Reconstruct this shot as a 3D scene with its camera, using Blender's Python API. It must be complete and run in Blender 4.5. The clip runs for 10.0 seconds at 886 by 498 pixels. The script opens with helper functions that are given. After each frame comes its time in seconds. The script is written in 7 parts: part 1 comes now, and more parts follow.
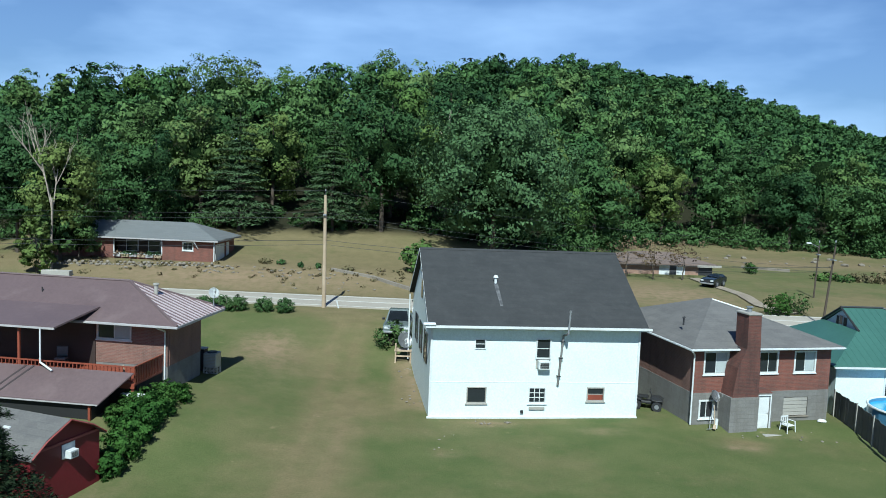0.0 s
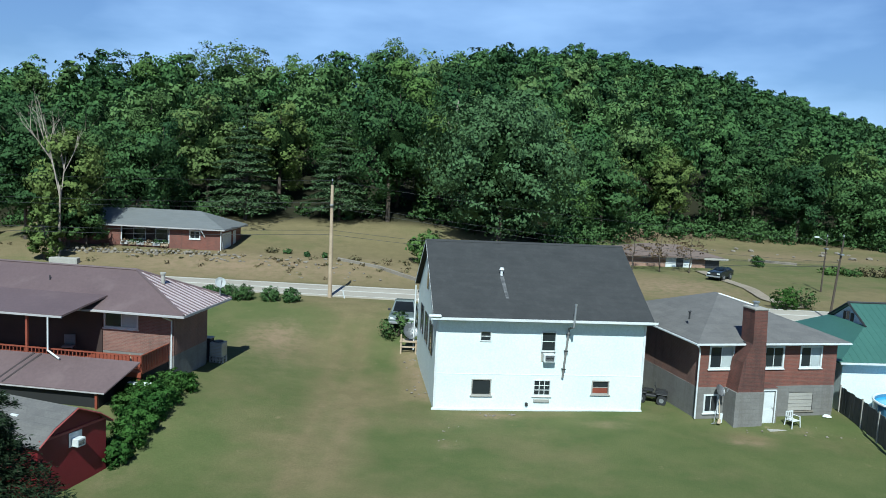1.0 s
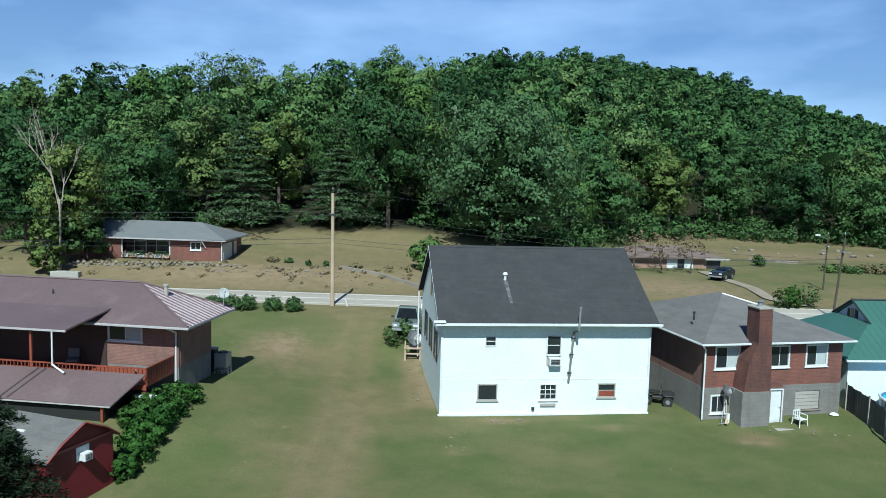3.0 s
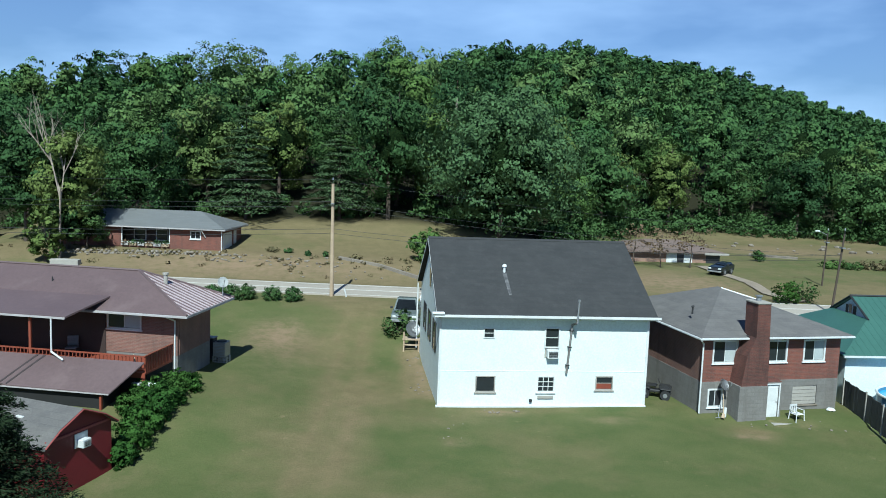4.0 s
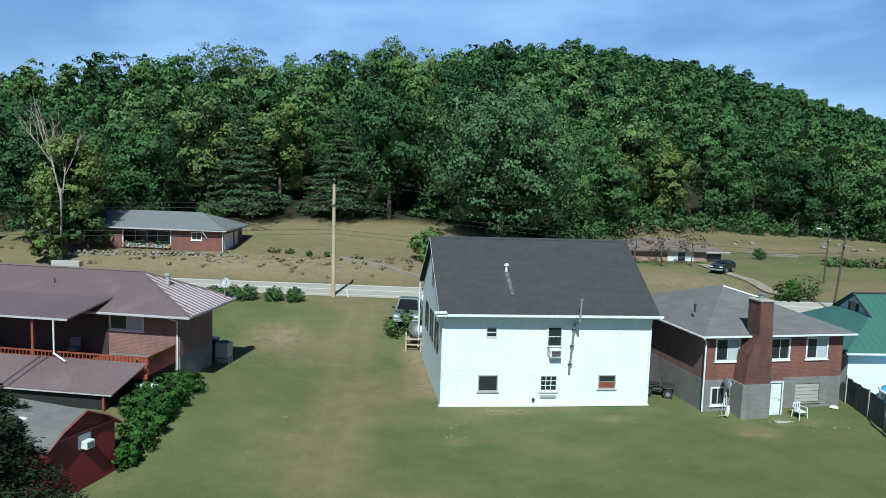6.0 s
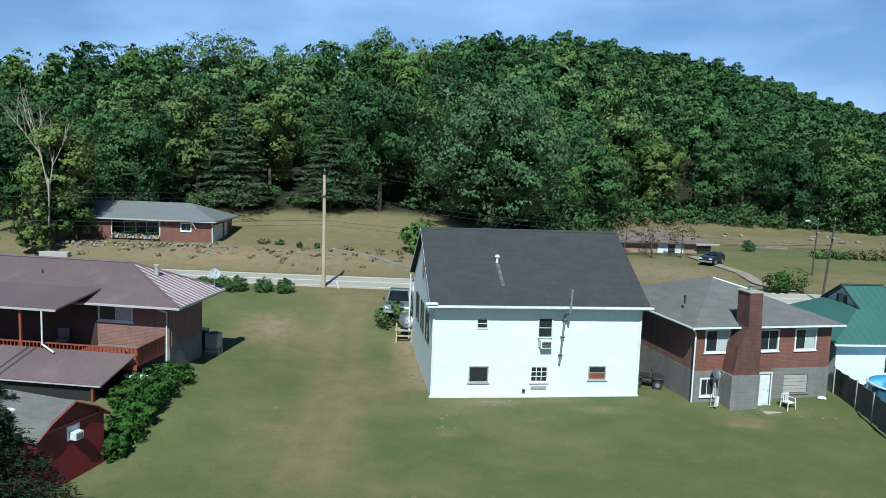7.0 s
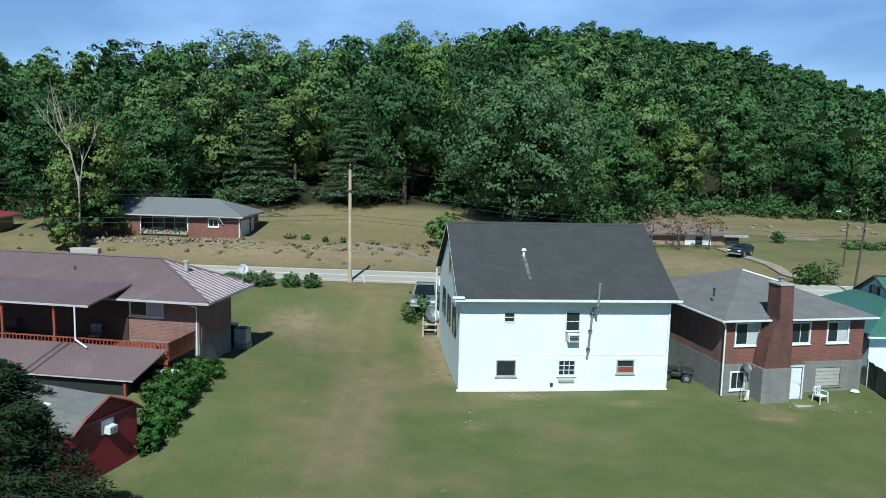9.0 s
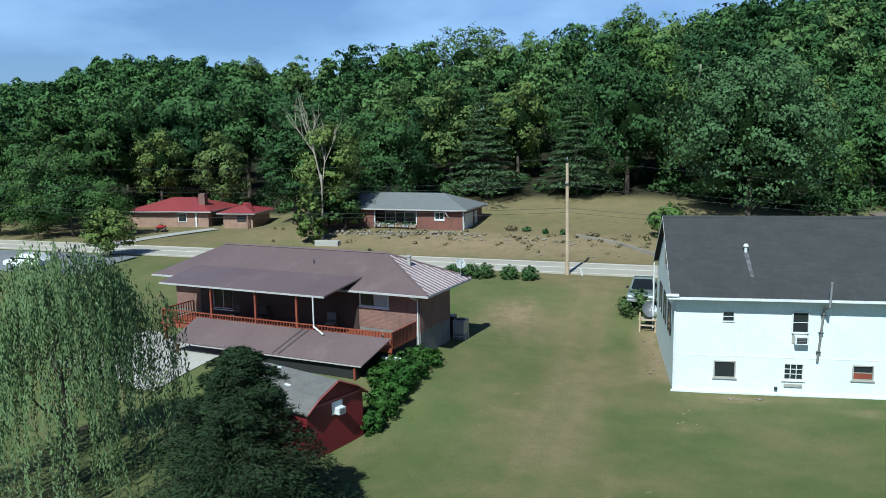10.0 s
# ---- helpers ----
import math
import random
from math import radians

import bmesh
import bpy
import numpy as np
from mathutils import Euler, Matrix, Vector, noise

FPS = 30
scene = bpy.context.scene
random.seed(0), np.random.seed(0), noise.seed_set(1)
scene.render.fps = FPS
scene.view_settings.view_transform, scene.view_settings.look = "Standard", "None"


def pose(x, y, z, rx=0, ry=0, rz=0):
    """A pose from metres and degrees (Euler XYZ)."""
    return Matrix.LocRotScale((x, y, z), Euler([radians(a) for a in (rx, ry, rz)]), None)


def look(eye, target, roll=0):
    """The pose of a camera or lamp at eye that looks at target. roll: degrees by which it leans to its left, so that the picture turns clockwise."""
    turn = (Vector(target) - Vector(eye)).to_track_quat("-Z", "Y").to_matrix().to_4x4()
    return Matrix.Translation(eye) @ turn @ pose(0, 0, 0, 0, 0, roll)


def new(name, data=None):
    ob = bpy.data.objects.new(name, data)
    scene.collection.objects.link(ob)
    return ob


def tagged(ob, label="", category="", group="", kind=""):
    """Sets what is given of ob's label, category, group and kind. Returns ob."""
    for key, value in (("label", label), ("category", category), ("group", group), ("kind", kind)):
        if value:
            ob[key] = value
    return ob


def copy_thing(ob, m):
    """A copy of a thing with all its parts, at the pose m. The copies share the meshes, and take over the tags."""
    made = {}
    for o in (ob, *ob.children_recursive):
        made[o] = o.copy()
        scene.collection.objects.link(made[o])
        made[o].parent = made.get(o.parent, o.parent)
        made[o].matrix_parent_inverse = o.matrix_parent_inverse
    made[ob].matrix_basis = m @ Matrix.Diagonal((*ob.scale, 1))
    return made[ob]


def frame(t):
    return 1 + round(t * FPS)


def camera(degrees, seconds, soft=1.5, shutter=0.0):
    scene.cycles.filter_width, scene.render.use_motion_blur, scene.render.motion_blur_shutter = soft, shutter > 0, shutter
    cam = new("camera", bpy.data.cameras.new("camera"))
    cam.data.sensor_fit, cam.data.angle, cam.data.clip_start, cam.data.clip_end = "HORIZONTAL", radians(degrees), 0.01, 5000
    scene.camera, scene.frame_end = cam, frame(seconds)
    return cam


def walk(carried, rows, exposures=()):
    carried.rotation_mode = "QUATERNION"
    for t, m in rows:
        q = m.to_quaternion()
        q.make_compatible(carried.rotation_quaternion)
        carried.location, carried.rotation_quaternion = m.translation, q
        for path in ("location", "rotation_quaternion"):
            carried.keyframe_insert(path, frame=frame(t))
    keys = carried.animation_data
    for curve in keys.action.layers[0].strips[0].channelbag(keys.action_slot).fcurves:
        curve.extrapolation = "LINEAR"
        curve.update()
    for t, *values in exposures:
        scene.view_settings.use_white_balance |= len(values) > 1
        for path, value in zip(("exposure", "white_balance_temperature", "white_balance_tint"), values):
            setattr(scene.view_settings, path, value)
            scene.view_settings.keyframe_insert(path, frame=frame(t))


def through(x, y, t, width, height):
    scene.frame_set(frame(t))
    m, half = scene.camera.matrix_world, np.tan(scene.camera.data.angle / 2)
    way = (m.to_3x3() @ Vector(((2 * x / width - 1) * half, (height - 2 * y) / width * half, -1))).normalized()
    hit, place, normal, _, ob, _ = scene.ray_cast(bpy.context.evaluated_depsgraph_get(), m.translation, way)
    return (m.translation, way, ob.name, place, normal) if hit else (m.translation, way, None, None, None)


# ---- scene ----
# ---- camera ----
cam = camera(58.5, 10.0, soft=0.9)
ROWS = [
    (0.0, -0.01, -0.02, 12.85, -0.437, -5.324, 2.291),
    (0.5, 0.04, -0.03, 12.92, -0.133, -5.48, 2.656),
    (1.0, 0.0, 0.0, 13.0, 0.0, -6.13, 2.76),
    (1.5, -0.06, 0.01, 13.0, -0.244, -6.006, 2.197),
    (2.0, -0.16, -0.02, 12.98, -1.006, -5.561, 1.77),
    (2.5, -0.22, 0.05, 12.99, -0.275, -5.642, 1.308),
    (4.0, -0.19, 0.01, 12.95, -0.081, -6.264, 2.173),
    (4.5, -0.28, 0.1, 12.91, -0.918, -6.781, 2.025),
    (5.0, -0.33, 0.02, 12.9, -0.073, -6.183, 1.811),
    (6.5, -0.25, 0.05, 12.93, -0.084, -6.472, 1.9),
    (7.0, -0.3, 0.08, 12.87, -0.78, -6.831, 2.045),
    (7.5, -0.23, 0.02, 12.91, -0.274, -7.209, 2.024),
    (8.0, -0.24, 0.03, 12.86, 0.076, -7.593, 2.646),
    (8.5, -0.3, 0.02, 12.88, -0.969, -7.77, 1.566),
    (9.0, -0.44, 0.1, 12.91, 0.955, -7.375, 1.43),
    (9.5, -0.28, 0.2, 13.06, 6.74, -7.737, 0.06),
    (10.0, 0.6, -0.4, 13.5, 17.62, -8.4, -0.92),
]
walk(cam, [(t, pose(x, y, z, 90 + pitch, 0, yaw) @ pose(0, 0, 0, 0, 0, roll)) for t, x, y, z, yaw, pitch, roll in ROWS],
     exposures=[(0.0, 0.48, 5560, -4), (10.0, 0.48, 5560, -4)])

# ---- sky and sun ----
SUN_FROM = Vector((-0.09, -1.0, 1.10)).normalized()
world = bpy.data.worlds.new("sky")
scene.world = world
world.use_nodes = True
wn = world.node_tree.nodes
sky = wn.new("ShaderNodeTexSky")
sky.sky_type = "NISHITA"
sky.sun_disc = False
sky.sun_elevation = math.asin(SUN_FROM.z)
sky.sun_rotation = math.atan2(SUN_FROM.x, SUN_FROM.y)
sky.air_density, sky.dust_density, sky.ozone_density = 1.0, 0.6, 2.5
wn["Background"].inputs[1].default_value = 0.044
# deep blue air with a thin drift of high cloud
wl = world.node_tree.links
blue = wn.new("ShaderNodeMix")
blue.data_type, blue.blend_type = "RGBA", "MULTIPLY"
blue.inputs[0].default_value, blue.inputs[7].default_value = 1.0, (0.78, 0.93, 1.34, 1)
wl.new(sky.outputs[0], blue.inputs[6])
wc, wm, wz = wn.new("ShaderNodeTexCoord"), wn.new("ShaderNodeMapping"), wn.new("ShaderNodeTexNoise")
wm.inputs["Scale"].default_value = (1.2, 1.2, 4.0)
wz.inputs["Scale"].default_value, wz.inputs["Detail"].default_value = 2.2, 5.0
wr = wn.new("ShaderNodeMapRange")
wr.inputs[1].default_value, wr.inputs[2].default_value, wr.inputs[3].default_value, wr.inputs[4].default_value = 0.42, 0.72, 0.18, 0.72
haze = wn.new("ShaderNodeMix")
haze.data_type = "RGBA"
haze.inputs[7].default_value = (11.0, 14.2, 20.5, 1)
wl.new(wc.outputs["Generated"], wm.inputs[0])
wl.new(wm.outputs[0], wz.inputs["Vector"])
wl.new(wz.outputs[0], wr.inputs[0])
wg, wv, wk = wn.new("ShaderNodeSeparateXYZ"), wn.new("ShaderNodeMapRange"), wn.new("ShaderNodeMath")
wv.inputs[1].default_value, wv.inputs[2].default_value, wv.inputs[3].default_value, wv.inputs[4].default_value = 0.15, 0.5, 1.0, 0.0
wk.operation = "MULTIPLY"
wl.new(wc.outputs["Generated"], wg.inputs[0])
wl.new(wg.outputs[2], wv.inputs[0])
wl.new(wv.outputs[0], wk.inputs[0])
wl.new(wr.outputs[0], wk.inputs[1])
wl.new(wk.outputs[0], haze.inputs[0])
wl.new(blue.outputs[2], haze.inputs[6])
wl.new(haze.outputs[2], wn["Background"].inputs[0])
sun_data = bpy.data.lights.new("sun", "SUN")
sun_data.energy, sun_data.angle, sun_data.color = 5.0, radians(0.53), (1.0, 0.96, 0.88)
sun = new("sun", sun_data)
sun.matrix_world = look(SUN_FROM * 200, (0, 0, 0))

# ---- materials ----


def nodes_of(name):
    m = bpy.data.materials.new(name)
    m.use_nodes = True
    nt = m.node_tree
    return m, nt, nt.nodes["Principled BSDF"], nt.nodes.new("ShaderNodeNewGeometry")


def mixed(nt, fac, a, b, mode="MIX"):
    n = nt.nodes.new("ShaderNodeMix")
    n.data_type, n.blend_type = "RGBA", mode
    for sock, val in ((n.inputs[0], fac), (n.inputs[6], a), (n.inputs[7], b)):
        if hasattr(val, "links"):
            nt.links.new(val, sock)
        else:
            sock.default_value = val if isinstance(val, float) else (*val, 1)
    return n.outputs[2]


def noise_of(nt, vec, scale, detail=4.0, rough=0.6, lo=0.35, hi=0.65):
    n = nt.nodes.new("ShaderNodeTexNoise")
    n.inputs["Scale"].default_value, n.inputs["Detail"].default_value, n.inputs["Roughness"].default_value = scale, detail, rough
    nt.links.new(vec, n.inputs["Vector"])
    r = nt.nodes.new("ShaderNodeMapRange")
    r.inputs[1].default_value, r.inputs[2].default_value = lo, hi
    nt.links.new(n.outputs[0], r.inputs[0])
    return r.outputs[0]


def bumped(nt, bsdf, height, strength, dist):
    b = nt.nodes.new("ShaderNodeBump")
    b.inputs["Strength"].default_value, b.inputs["Distance"].default_value = strength, dist
    nt.links.new(height, b.inputs["Height"])
    nt.links.new(b.outputs[0], bsdf.inputs["Normal"])


def surface(name, c1, c2, big=0.6, fine=12.0, rough=0.7, metal=0.0, bump=0.3, dist=0.01, stain=None, stain_amount=0.35, shade=0.25):
    """Two tones at a large scale, a finer grain on top, and stains of a third tone."""
    m, nt, b, geo = nodes_of(name)
    pos = geo.outputs["Position"]
    col = mixed(nt, noise_of(nt, pos, big), c1, c2)
    grain = noise_of(nt, pos, fine, 5.0, 0.7, 0.25, 0.75)
    col = mixed(nt, grain, col, mixed(nt, shade, col, (0.0, 0.0, 0.0)))
    if stain:
        s = noise_of(nt, pos, big * 2.3, 6.0, 0.65, 0.55, 0.72)
        mul = nt.nodes.new("ShaderNodeMath")
        mul.operation = "MULTIPLY"
        mul.inputs[1].default_value = stain_amount
        nt.links.new(s, mul.inputs[0])
        col = mixed(nt, mul.outputs[0], col, stain)
    nt.links.new(col, b.inputs["Base Color"])
    b.inputs["Roughness"].default_value, b.inputs["Metallic"].default_value = rough, metal
    bumped(nt, b, grain, bump, dist)
    return m


def coursed(name, tones, mortar, width, height, joint, rough=0.85, bump=0.5, offset=0.5, stain=(0.05, 0.04, 0.035), weather=0.4):
    """Courses of units along a wall that lies along its own x or y axis."""
    m, nt, b, geo = nodes_of(name)
    tc = nt.nodes.new("ShaderNodeTexCoord")
    sep, com = nt.nodes.new("ShaderNodeSeparateXYZ"), nt.nodes.new("ShaderNodeCombineXYZ")
    add = nt.nodes.new("ShaderNodeMath")
    nt.links.new(tc.outputs["Object"], sep.inputs[0])
    nt.links.new(sep.outputs[0], add.inputs[0])
    nt.links.new(sep.outputs[1], add.inputs[1])
    nt.links.new(add.outputs[0], com.inputs[0])
    nt.links.new(sep.outputs[2], com.inputs[1])
    br = nt.nodes.new("ShaderNodeTexBrick")
    br.offset = offset
    br.inputs["Scale"].default_value = 1.0
    br.inputs["Brick Width"].default_value, br.inputs["Row Height"].default_value = width, height
    br.inputs["Mortar Size"].default_value, br.inputs["Mortar Smooth"].default_value = joint, 0.1
    br.inputs["Color1"].default_value, br.inputs["Color2"].default_value = (*tones[0], 1), (*tones[1], 1)
    br.inputs["Mortar"].default_value = (*mortar, 1)
    nt.links.new(com.outputs[0], br.inputs["Vector"])
    pos = geo.outputs["Position"]
    col = mixed(nt, noise_of(nt, pos, 0.8, 5.0, 0.65, 0.3, 0.7), br.outputs["Color"], mixed(nt, weather, br.outputs["Color"], stain))
    runs = nt.nodes.new("ShaderNodeMapping")
    runs.inputs["Scale"].default_value = (1.0, 1.0, 0.12)
    nt.links.new(pos, runs.inputs[0])
    col = mixed(nt, noise_of(nt, runs.outputs[0], 2.6, 4.0, 0.6, 0.5, 0.75), col, mixed(nt, weather * 0.8, col, stain))
    fine = noise_of(nt, pos, 14.0, 5.0, 0.7, 0.2, 0.8)
    col = mixed(nt, fine, col, mixed(nt, 0.3, col, (0.0, 0.0, 0.0)))
    nt.links.new(col, b.inputs["Base Color"])
    b.inputs["Roughness"].default_value = rough
    inv = nt.nodes.new("ShaderNodeMath")
    inv.operation = "SUBTRACT"
    inv.inputs[0].default_value = 1.0
    nt.links.new(br.outputs["Fac"], inv.inputs[1])
    bumped(nt, b, inv.outputs[0], bump, 0.01)
    return m


def foliage(name, c1, c2, c3, tree_scale=0.12, through=0.07, chance=True):
    """Leaves: small shifts from leaf to leaf, larger ones from crown to crown (tone, or the object's own chance)."""
    m, nt, b, geo = nodes_of(name)
    pos = geo.outputs["Position"]
    info, tone = nt.nodes.new("ShaderNodeObjectInfo"), nt.nodes.new("ShaderNodeAttribute")
    tone.attribute_name = "tone"
    add = nt.nodes.new("ShaderNodeMath")
    add.operation = "ADD"
    add.inputs[0].default_value = 0.0
    if chance:
        nt.links.new(info.outputs["Random"], add.inputs[0])
    nt.links.new(tone.outputs["Fac"], add.inputs[1])
    fr = nt.nodes.new("ShaderNodeMath")
    fr.operation = "FRACT"
    nt.links.new(add.outputs[0], fr.inputs[0])
    ramp = nt.nodes.new("ShaderNodeValToRGB")
    el = ramp.color_ramp.elements
    el[0].color, el[1].color = (*c1, 1), (*c3, 1)
    mid = el.new(0.55)
    mid.color = (*c2, 1)
    nt.links.new(fr.outputs[0], ramp.inputs[0])
    drift = nt.nodes.new("ShaderNodeMath")
    drift.operation = "MULTIPLY"
    drift.inputs[1].default_value = 0.45
    nt.links.new(noise_of(nt, pos, tree_scale * 3, 3.0, 0.6, 0.3, 0.75), drift.inputs[0])
    col = mixed(nt, drift.outputs[0], ramp.outputs[0], mixed(nt, 0.5, c2, c3))
    leaf = nt.nodes.new("ShaderNodeMath")
    leaf.operation = "MULTIPLY"
    leaf.inputs[1].default_value = 0.34
    nt.links.new(geo.outputs["Random Per Island"], leaf.inputs[0])
    col = mixed(nt, leaf.outputs[0], col, mixed(nt, 0.45, c1, (0.0, 0.0, 0.0)))
    nt.links.new(col, b.inputs["Base Color"])
    b.inputs["Roughness"].default_value = 0.75
    b.inputs["Specular IOR Level"].default_value = 0.06
    tr = nt.nodes.new("ShaderNodeBsdfTranslucent")
    nt.links.new(col, tr.inputs["Color"])
    mx = nt.nodes.new("ShaderNodeMixShader")
    mx.inputs[0].default_value = through
    nt.links.new(b.outputs[0], mx.inputs[1])
    nt.links.new(tr.outputs[0], mx.inputs[2])
    nt.links.new(mx.outputs[0], nt.nodes["Material Output"].inputs[0])
    return m


def plain(name, c, rough=0.5, metal=0.0):
    return surface(name, c, tuple(0.86 * v for v in c), 1.5, 25.0, rough, metal, 0.1, 0.004)


M_WHITE = surface("white_siding", (0.72, 0.80, 0.78), (0.67, 0.755, 0.735), 0.7, 9.0, 0.55, 0, 0.12, 0.005, (0.62, 0.62, 0.56), 0.2)
M_TRIM = plain("white_trim", (0.68, 0.70, 0.69), 0.5)
M_SHINGLE = coursed("dark_shingles", ((0.027, 0.029, 0.030), (0.034, 0.035, 0.036)), (0.03, 0.03, 0.032), 0.9, 0.14, 0.012, 0.9, 0.4, 0.5, (0.10, 0.10, 0.10), 0.16)
M_SHINGLE_GREY = coursed("grey_shingles", ((0.100, 0.096, 0.095), (0.125, 0.120, 0.116)), (0.098, 0.095, 0.094), 0.9, 0.14, 0.008, 0.9, 0.25, 0.5, (0.19, 0.18, 0.17))
M_SHINGLE_MID = surface("scuffed_shingles", (0.060, 0.061, 0.064), (0.15, 0.15, 0.155), 2.6, 9.0, 0.9, 0, 0.3, 0.006)
M_SHINGLE_LIGHT = coursed("light_grey_shingles", ((0.135, 0.147, 0.15), (0.16, 0.17, 0.175)), (0.135, 0.137, 0.145), 0.9, 0.14, 0.012, 0.9, 0.4, 0.5, (0.14, 0.14, 0.13))
M_BRICK = coursed("red_brick", ((0.24, 0.078, 0.052), (0.18, 0.056, 0.040)), (0.19, 0.105, 0.08), 0.215, 0.075, 0.010)
M_BRICK_DARK = coursed("brown_brick", ((0.26, 0.125, 0.095), (0.20, 0.092, 0.070)), (0.25, 0.175, 0.145), 0.215, 0.075, 0.010)
M_BRICK_TAN = coursed("worn_tan_brick", ((0.40, 0.23, 0.16), (0.33, 0.18, 0.125)), (0.36, 0.27, 0.21), 0.215, 0.075, 0.010)
M_BLOCK = coursed("grey_block", ((0.225, 0.22, 0.205), (0.195, 0.19, 0.178)), (0.18, 0.175, 0.165), 0.40, 0.20, 0.010, 0.9, 0.5, 0.5, (0.10, 0.085, 0.07))
M_METAL_BROWN = surface("brown_metal_roof", (0.128, 0.090, 0.090), (0.150, 0.106, 0.105), 0.25, 6.0, 0.40, 0.1, 0.10, 0.005, (0.20, 0.15, 0.145), 0.4)
M_METAL_GREEN = surface("green_metal_roof", (0.055, 0.130, 0.105), (0.064, 0.150, 0.120), 0.25, 6.0, 0.4, 0.1, 0.1, 0.005)
M_METAL_RED = surface("red_metal_roof", (0.25, 0.045, 0.050), (0.21, 0.038, 0.042), 0.25, 6.0, 0.45, 0.0, 0.1, 0.005)
M_REDWOOD = surface("red_stained_wood", (0.25, 0.060, 0.030), (0.19, 0.044, 0.024), 1.2, 18.0, 0.6, 0, 0.3, 0.004)
M_BARN = surface("dark_red_siding", (0.150, 0.006, 0.013), (0.115, 0.005, 0.010), 0.8, 14.0, 0.6, 0, 0.25, 0.006)
M_GLASS = plain("dark_glass", (0.025, 0.030, 0.034), 0.06)
M_CURTAIN = plain("pale_curtain", (0.42, 0.46, 0.46), 0.8)
M_DARK = plain("dark_metal", (0.03, 0.03, 0.032), 0.5)
M_STEEL = plain("galvanised_steel", (0.42, 0.43, 0.44), 0.4, 0.6)
M_CONC = surface("concrete", (0.38, 0.36, 0.32), (0.31, 0.295, 0.265), 0.5, 10.0, 0.9, 0, 0.3, 0.006, (0.22, 0.20, 0.17), 0.4)
M_ASPHALT = surface("worn_asphalt", (0.40, 0.36, 0.30), (0.34, 0.305, 0.255), 0.3, 10.0, 0.9, 0, 0.3, 0.006, (0.30, 0.28, 0.25), 0.4)
M_LINE = plain("road_paint", (0.62, 0.60, 0.54), 0.8)
M_POLE = surface("weathered_pole_wood", (0.46, 0.36, 0.25), (0.36, 0.27, 0.18), 0.6, 20.0, 0.85, 0, 0.4, 0.006)
M_POLE_DARK = surface("creosoted_pole_wood", (0.08, 0.058, 0.042), (0.055, 0.042, 0.032), 0.6, 20.0, 0.85, 0, 0.4, 0.006)
M_BARK = surface("bark", (0.10, 0.075, 0.055), (0.06, 0.048, 0.036), 1.0, 10.0, 0.9, 0, 0.6, 0.02)
M_DEADWOOD = surface("bleached_dead_wood", (0.34, 0.29, 0.235), (0.25, 0.21, 0.17), 0.8, 12.0, 0.9, 0, 0.5, 0.01)
M_FENCE = surface("grey_fence_boards", (0.10, 0.104, 0.098), (0.075, 0.078, 0.075), 0.8, 16.0, 0.8, 0, 0.35, 0.006)
M_STONE = surface("pale_stone", (0.24, 0.21, 0.17), (0.18, 0.155, 0.125), 0.8, 8.0, 0.9, 0, 0.5, 0.02)
M_LEAF = foliage("broad_leaves", (0.034, 0.076, 0.024), (0.092, 0.160, 0.042), (0.142, 0.180, 0.052))
M_LEAF_DARK = foliage("dark_broad_leaves", (0.024, 0.058, 0.024), (0.060, 0.118, 0.040), (0.086, 0.136, 0.043))
M_LEAF_PALE = foliage("pale_broad_leaves", (0.056, 0.105, 0.034), (0.096, 0.156, 0.047), (0.124, 0.158, 0.054))
M_MAPLE = foliage("maple_leaves", (0.056, 0.106, 0.044), (0.112, 0.184, 0.078), (0.082, 0.146, 0.058), 0.3, 0.1)
M_TRIM_DULL = plain("dulled_pale_trim", (0.42, 0.40, 0.395), 0.6)
# near-black stand-in for shade under the lean-to and deck
M_SHADE_SHEET = surface("near_black_shade_sheet", (0.012, 0.012, 0.012), (0.009, 0.009, 0.009), 1.0, 20.0, 0.8, 0, 0.2, 0.004)
# dark brown that puts porch shade into the colour of added panels
M_PORCH_SHADE = surface("shade_brown_panelling", (0.040, 0.024, 0.019), (0.030, 0.018, 0.015), 1.0, 12.0, 0.7, 0, 0.3, 0.006)
M_CONIFER = foliage("conifer_needles", (0.050, 0.090, 0.040), (0.085, 0.135, 0.062), (0.095, 0.130, 0.056), 0.15, 0.12)
M_SPRUCE = foliage("spruce_needles", (0.010, 0.022, 0.009), (0.046, 0.070, 0.034), (0.036, 0.054, 0.025), 0.6, 0.06)
M_WILLOW = foliage("willow_leaves", (0.070, 0.120, 0.046), (0.165, 0.235, 0.110), (0.150, 0.205, 0.088), 0.5, 0.25)
M_WEEDS = foliage("dry_weeds", (0.100, 0.105, 0.048), (0.18, 0.145, 0.080), (0.25, 0.195, 0.12), 0.5, 0.1)
M_BUSH = foliage("shrub_leaves", (0.022, 0.064, 0.014), (0.066, 0.142, 0.030), (0.056, 0.108, 0.025), 0.5, 0.15)
# near-black core colour: the shade deep inside crowns, put into the paint
M_SHADE_CORE = surface("crown_shade_core", (0.013, 0.032, 0.010), (0.026, 0.050, 0.015), 1.6, 4.0, 0.95, 0, 1.0, 0.4, (0.05, 0.075, 0.022), 0.7, 0.7)
M_SHADE_CORE.node_tree.nodes["Principled BSDF"].inputs["Specular IOR Level"].default_value = 0.04
M_FOREST = foliage("woodland_leaves", (0.022, 0.056, 0.024), (0.072, 0.148, 0.046), (0.138, 0.198, 0.068), 0.05, chance=False)

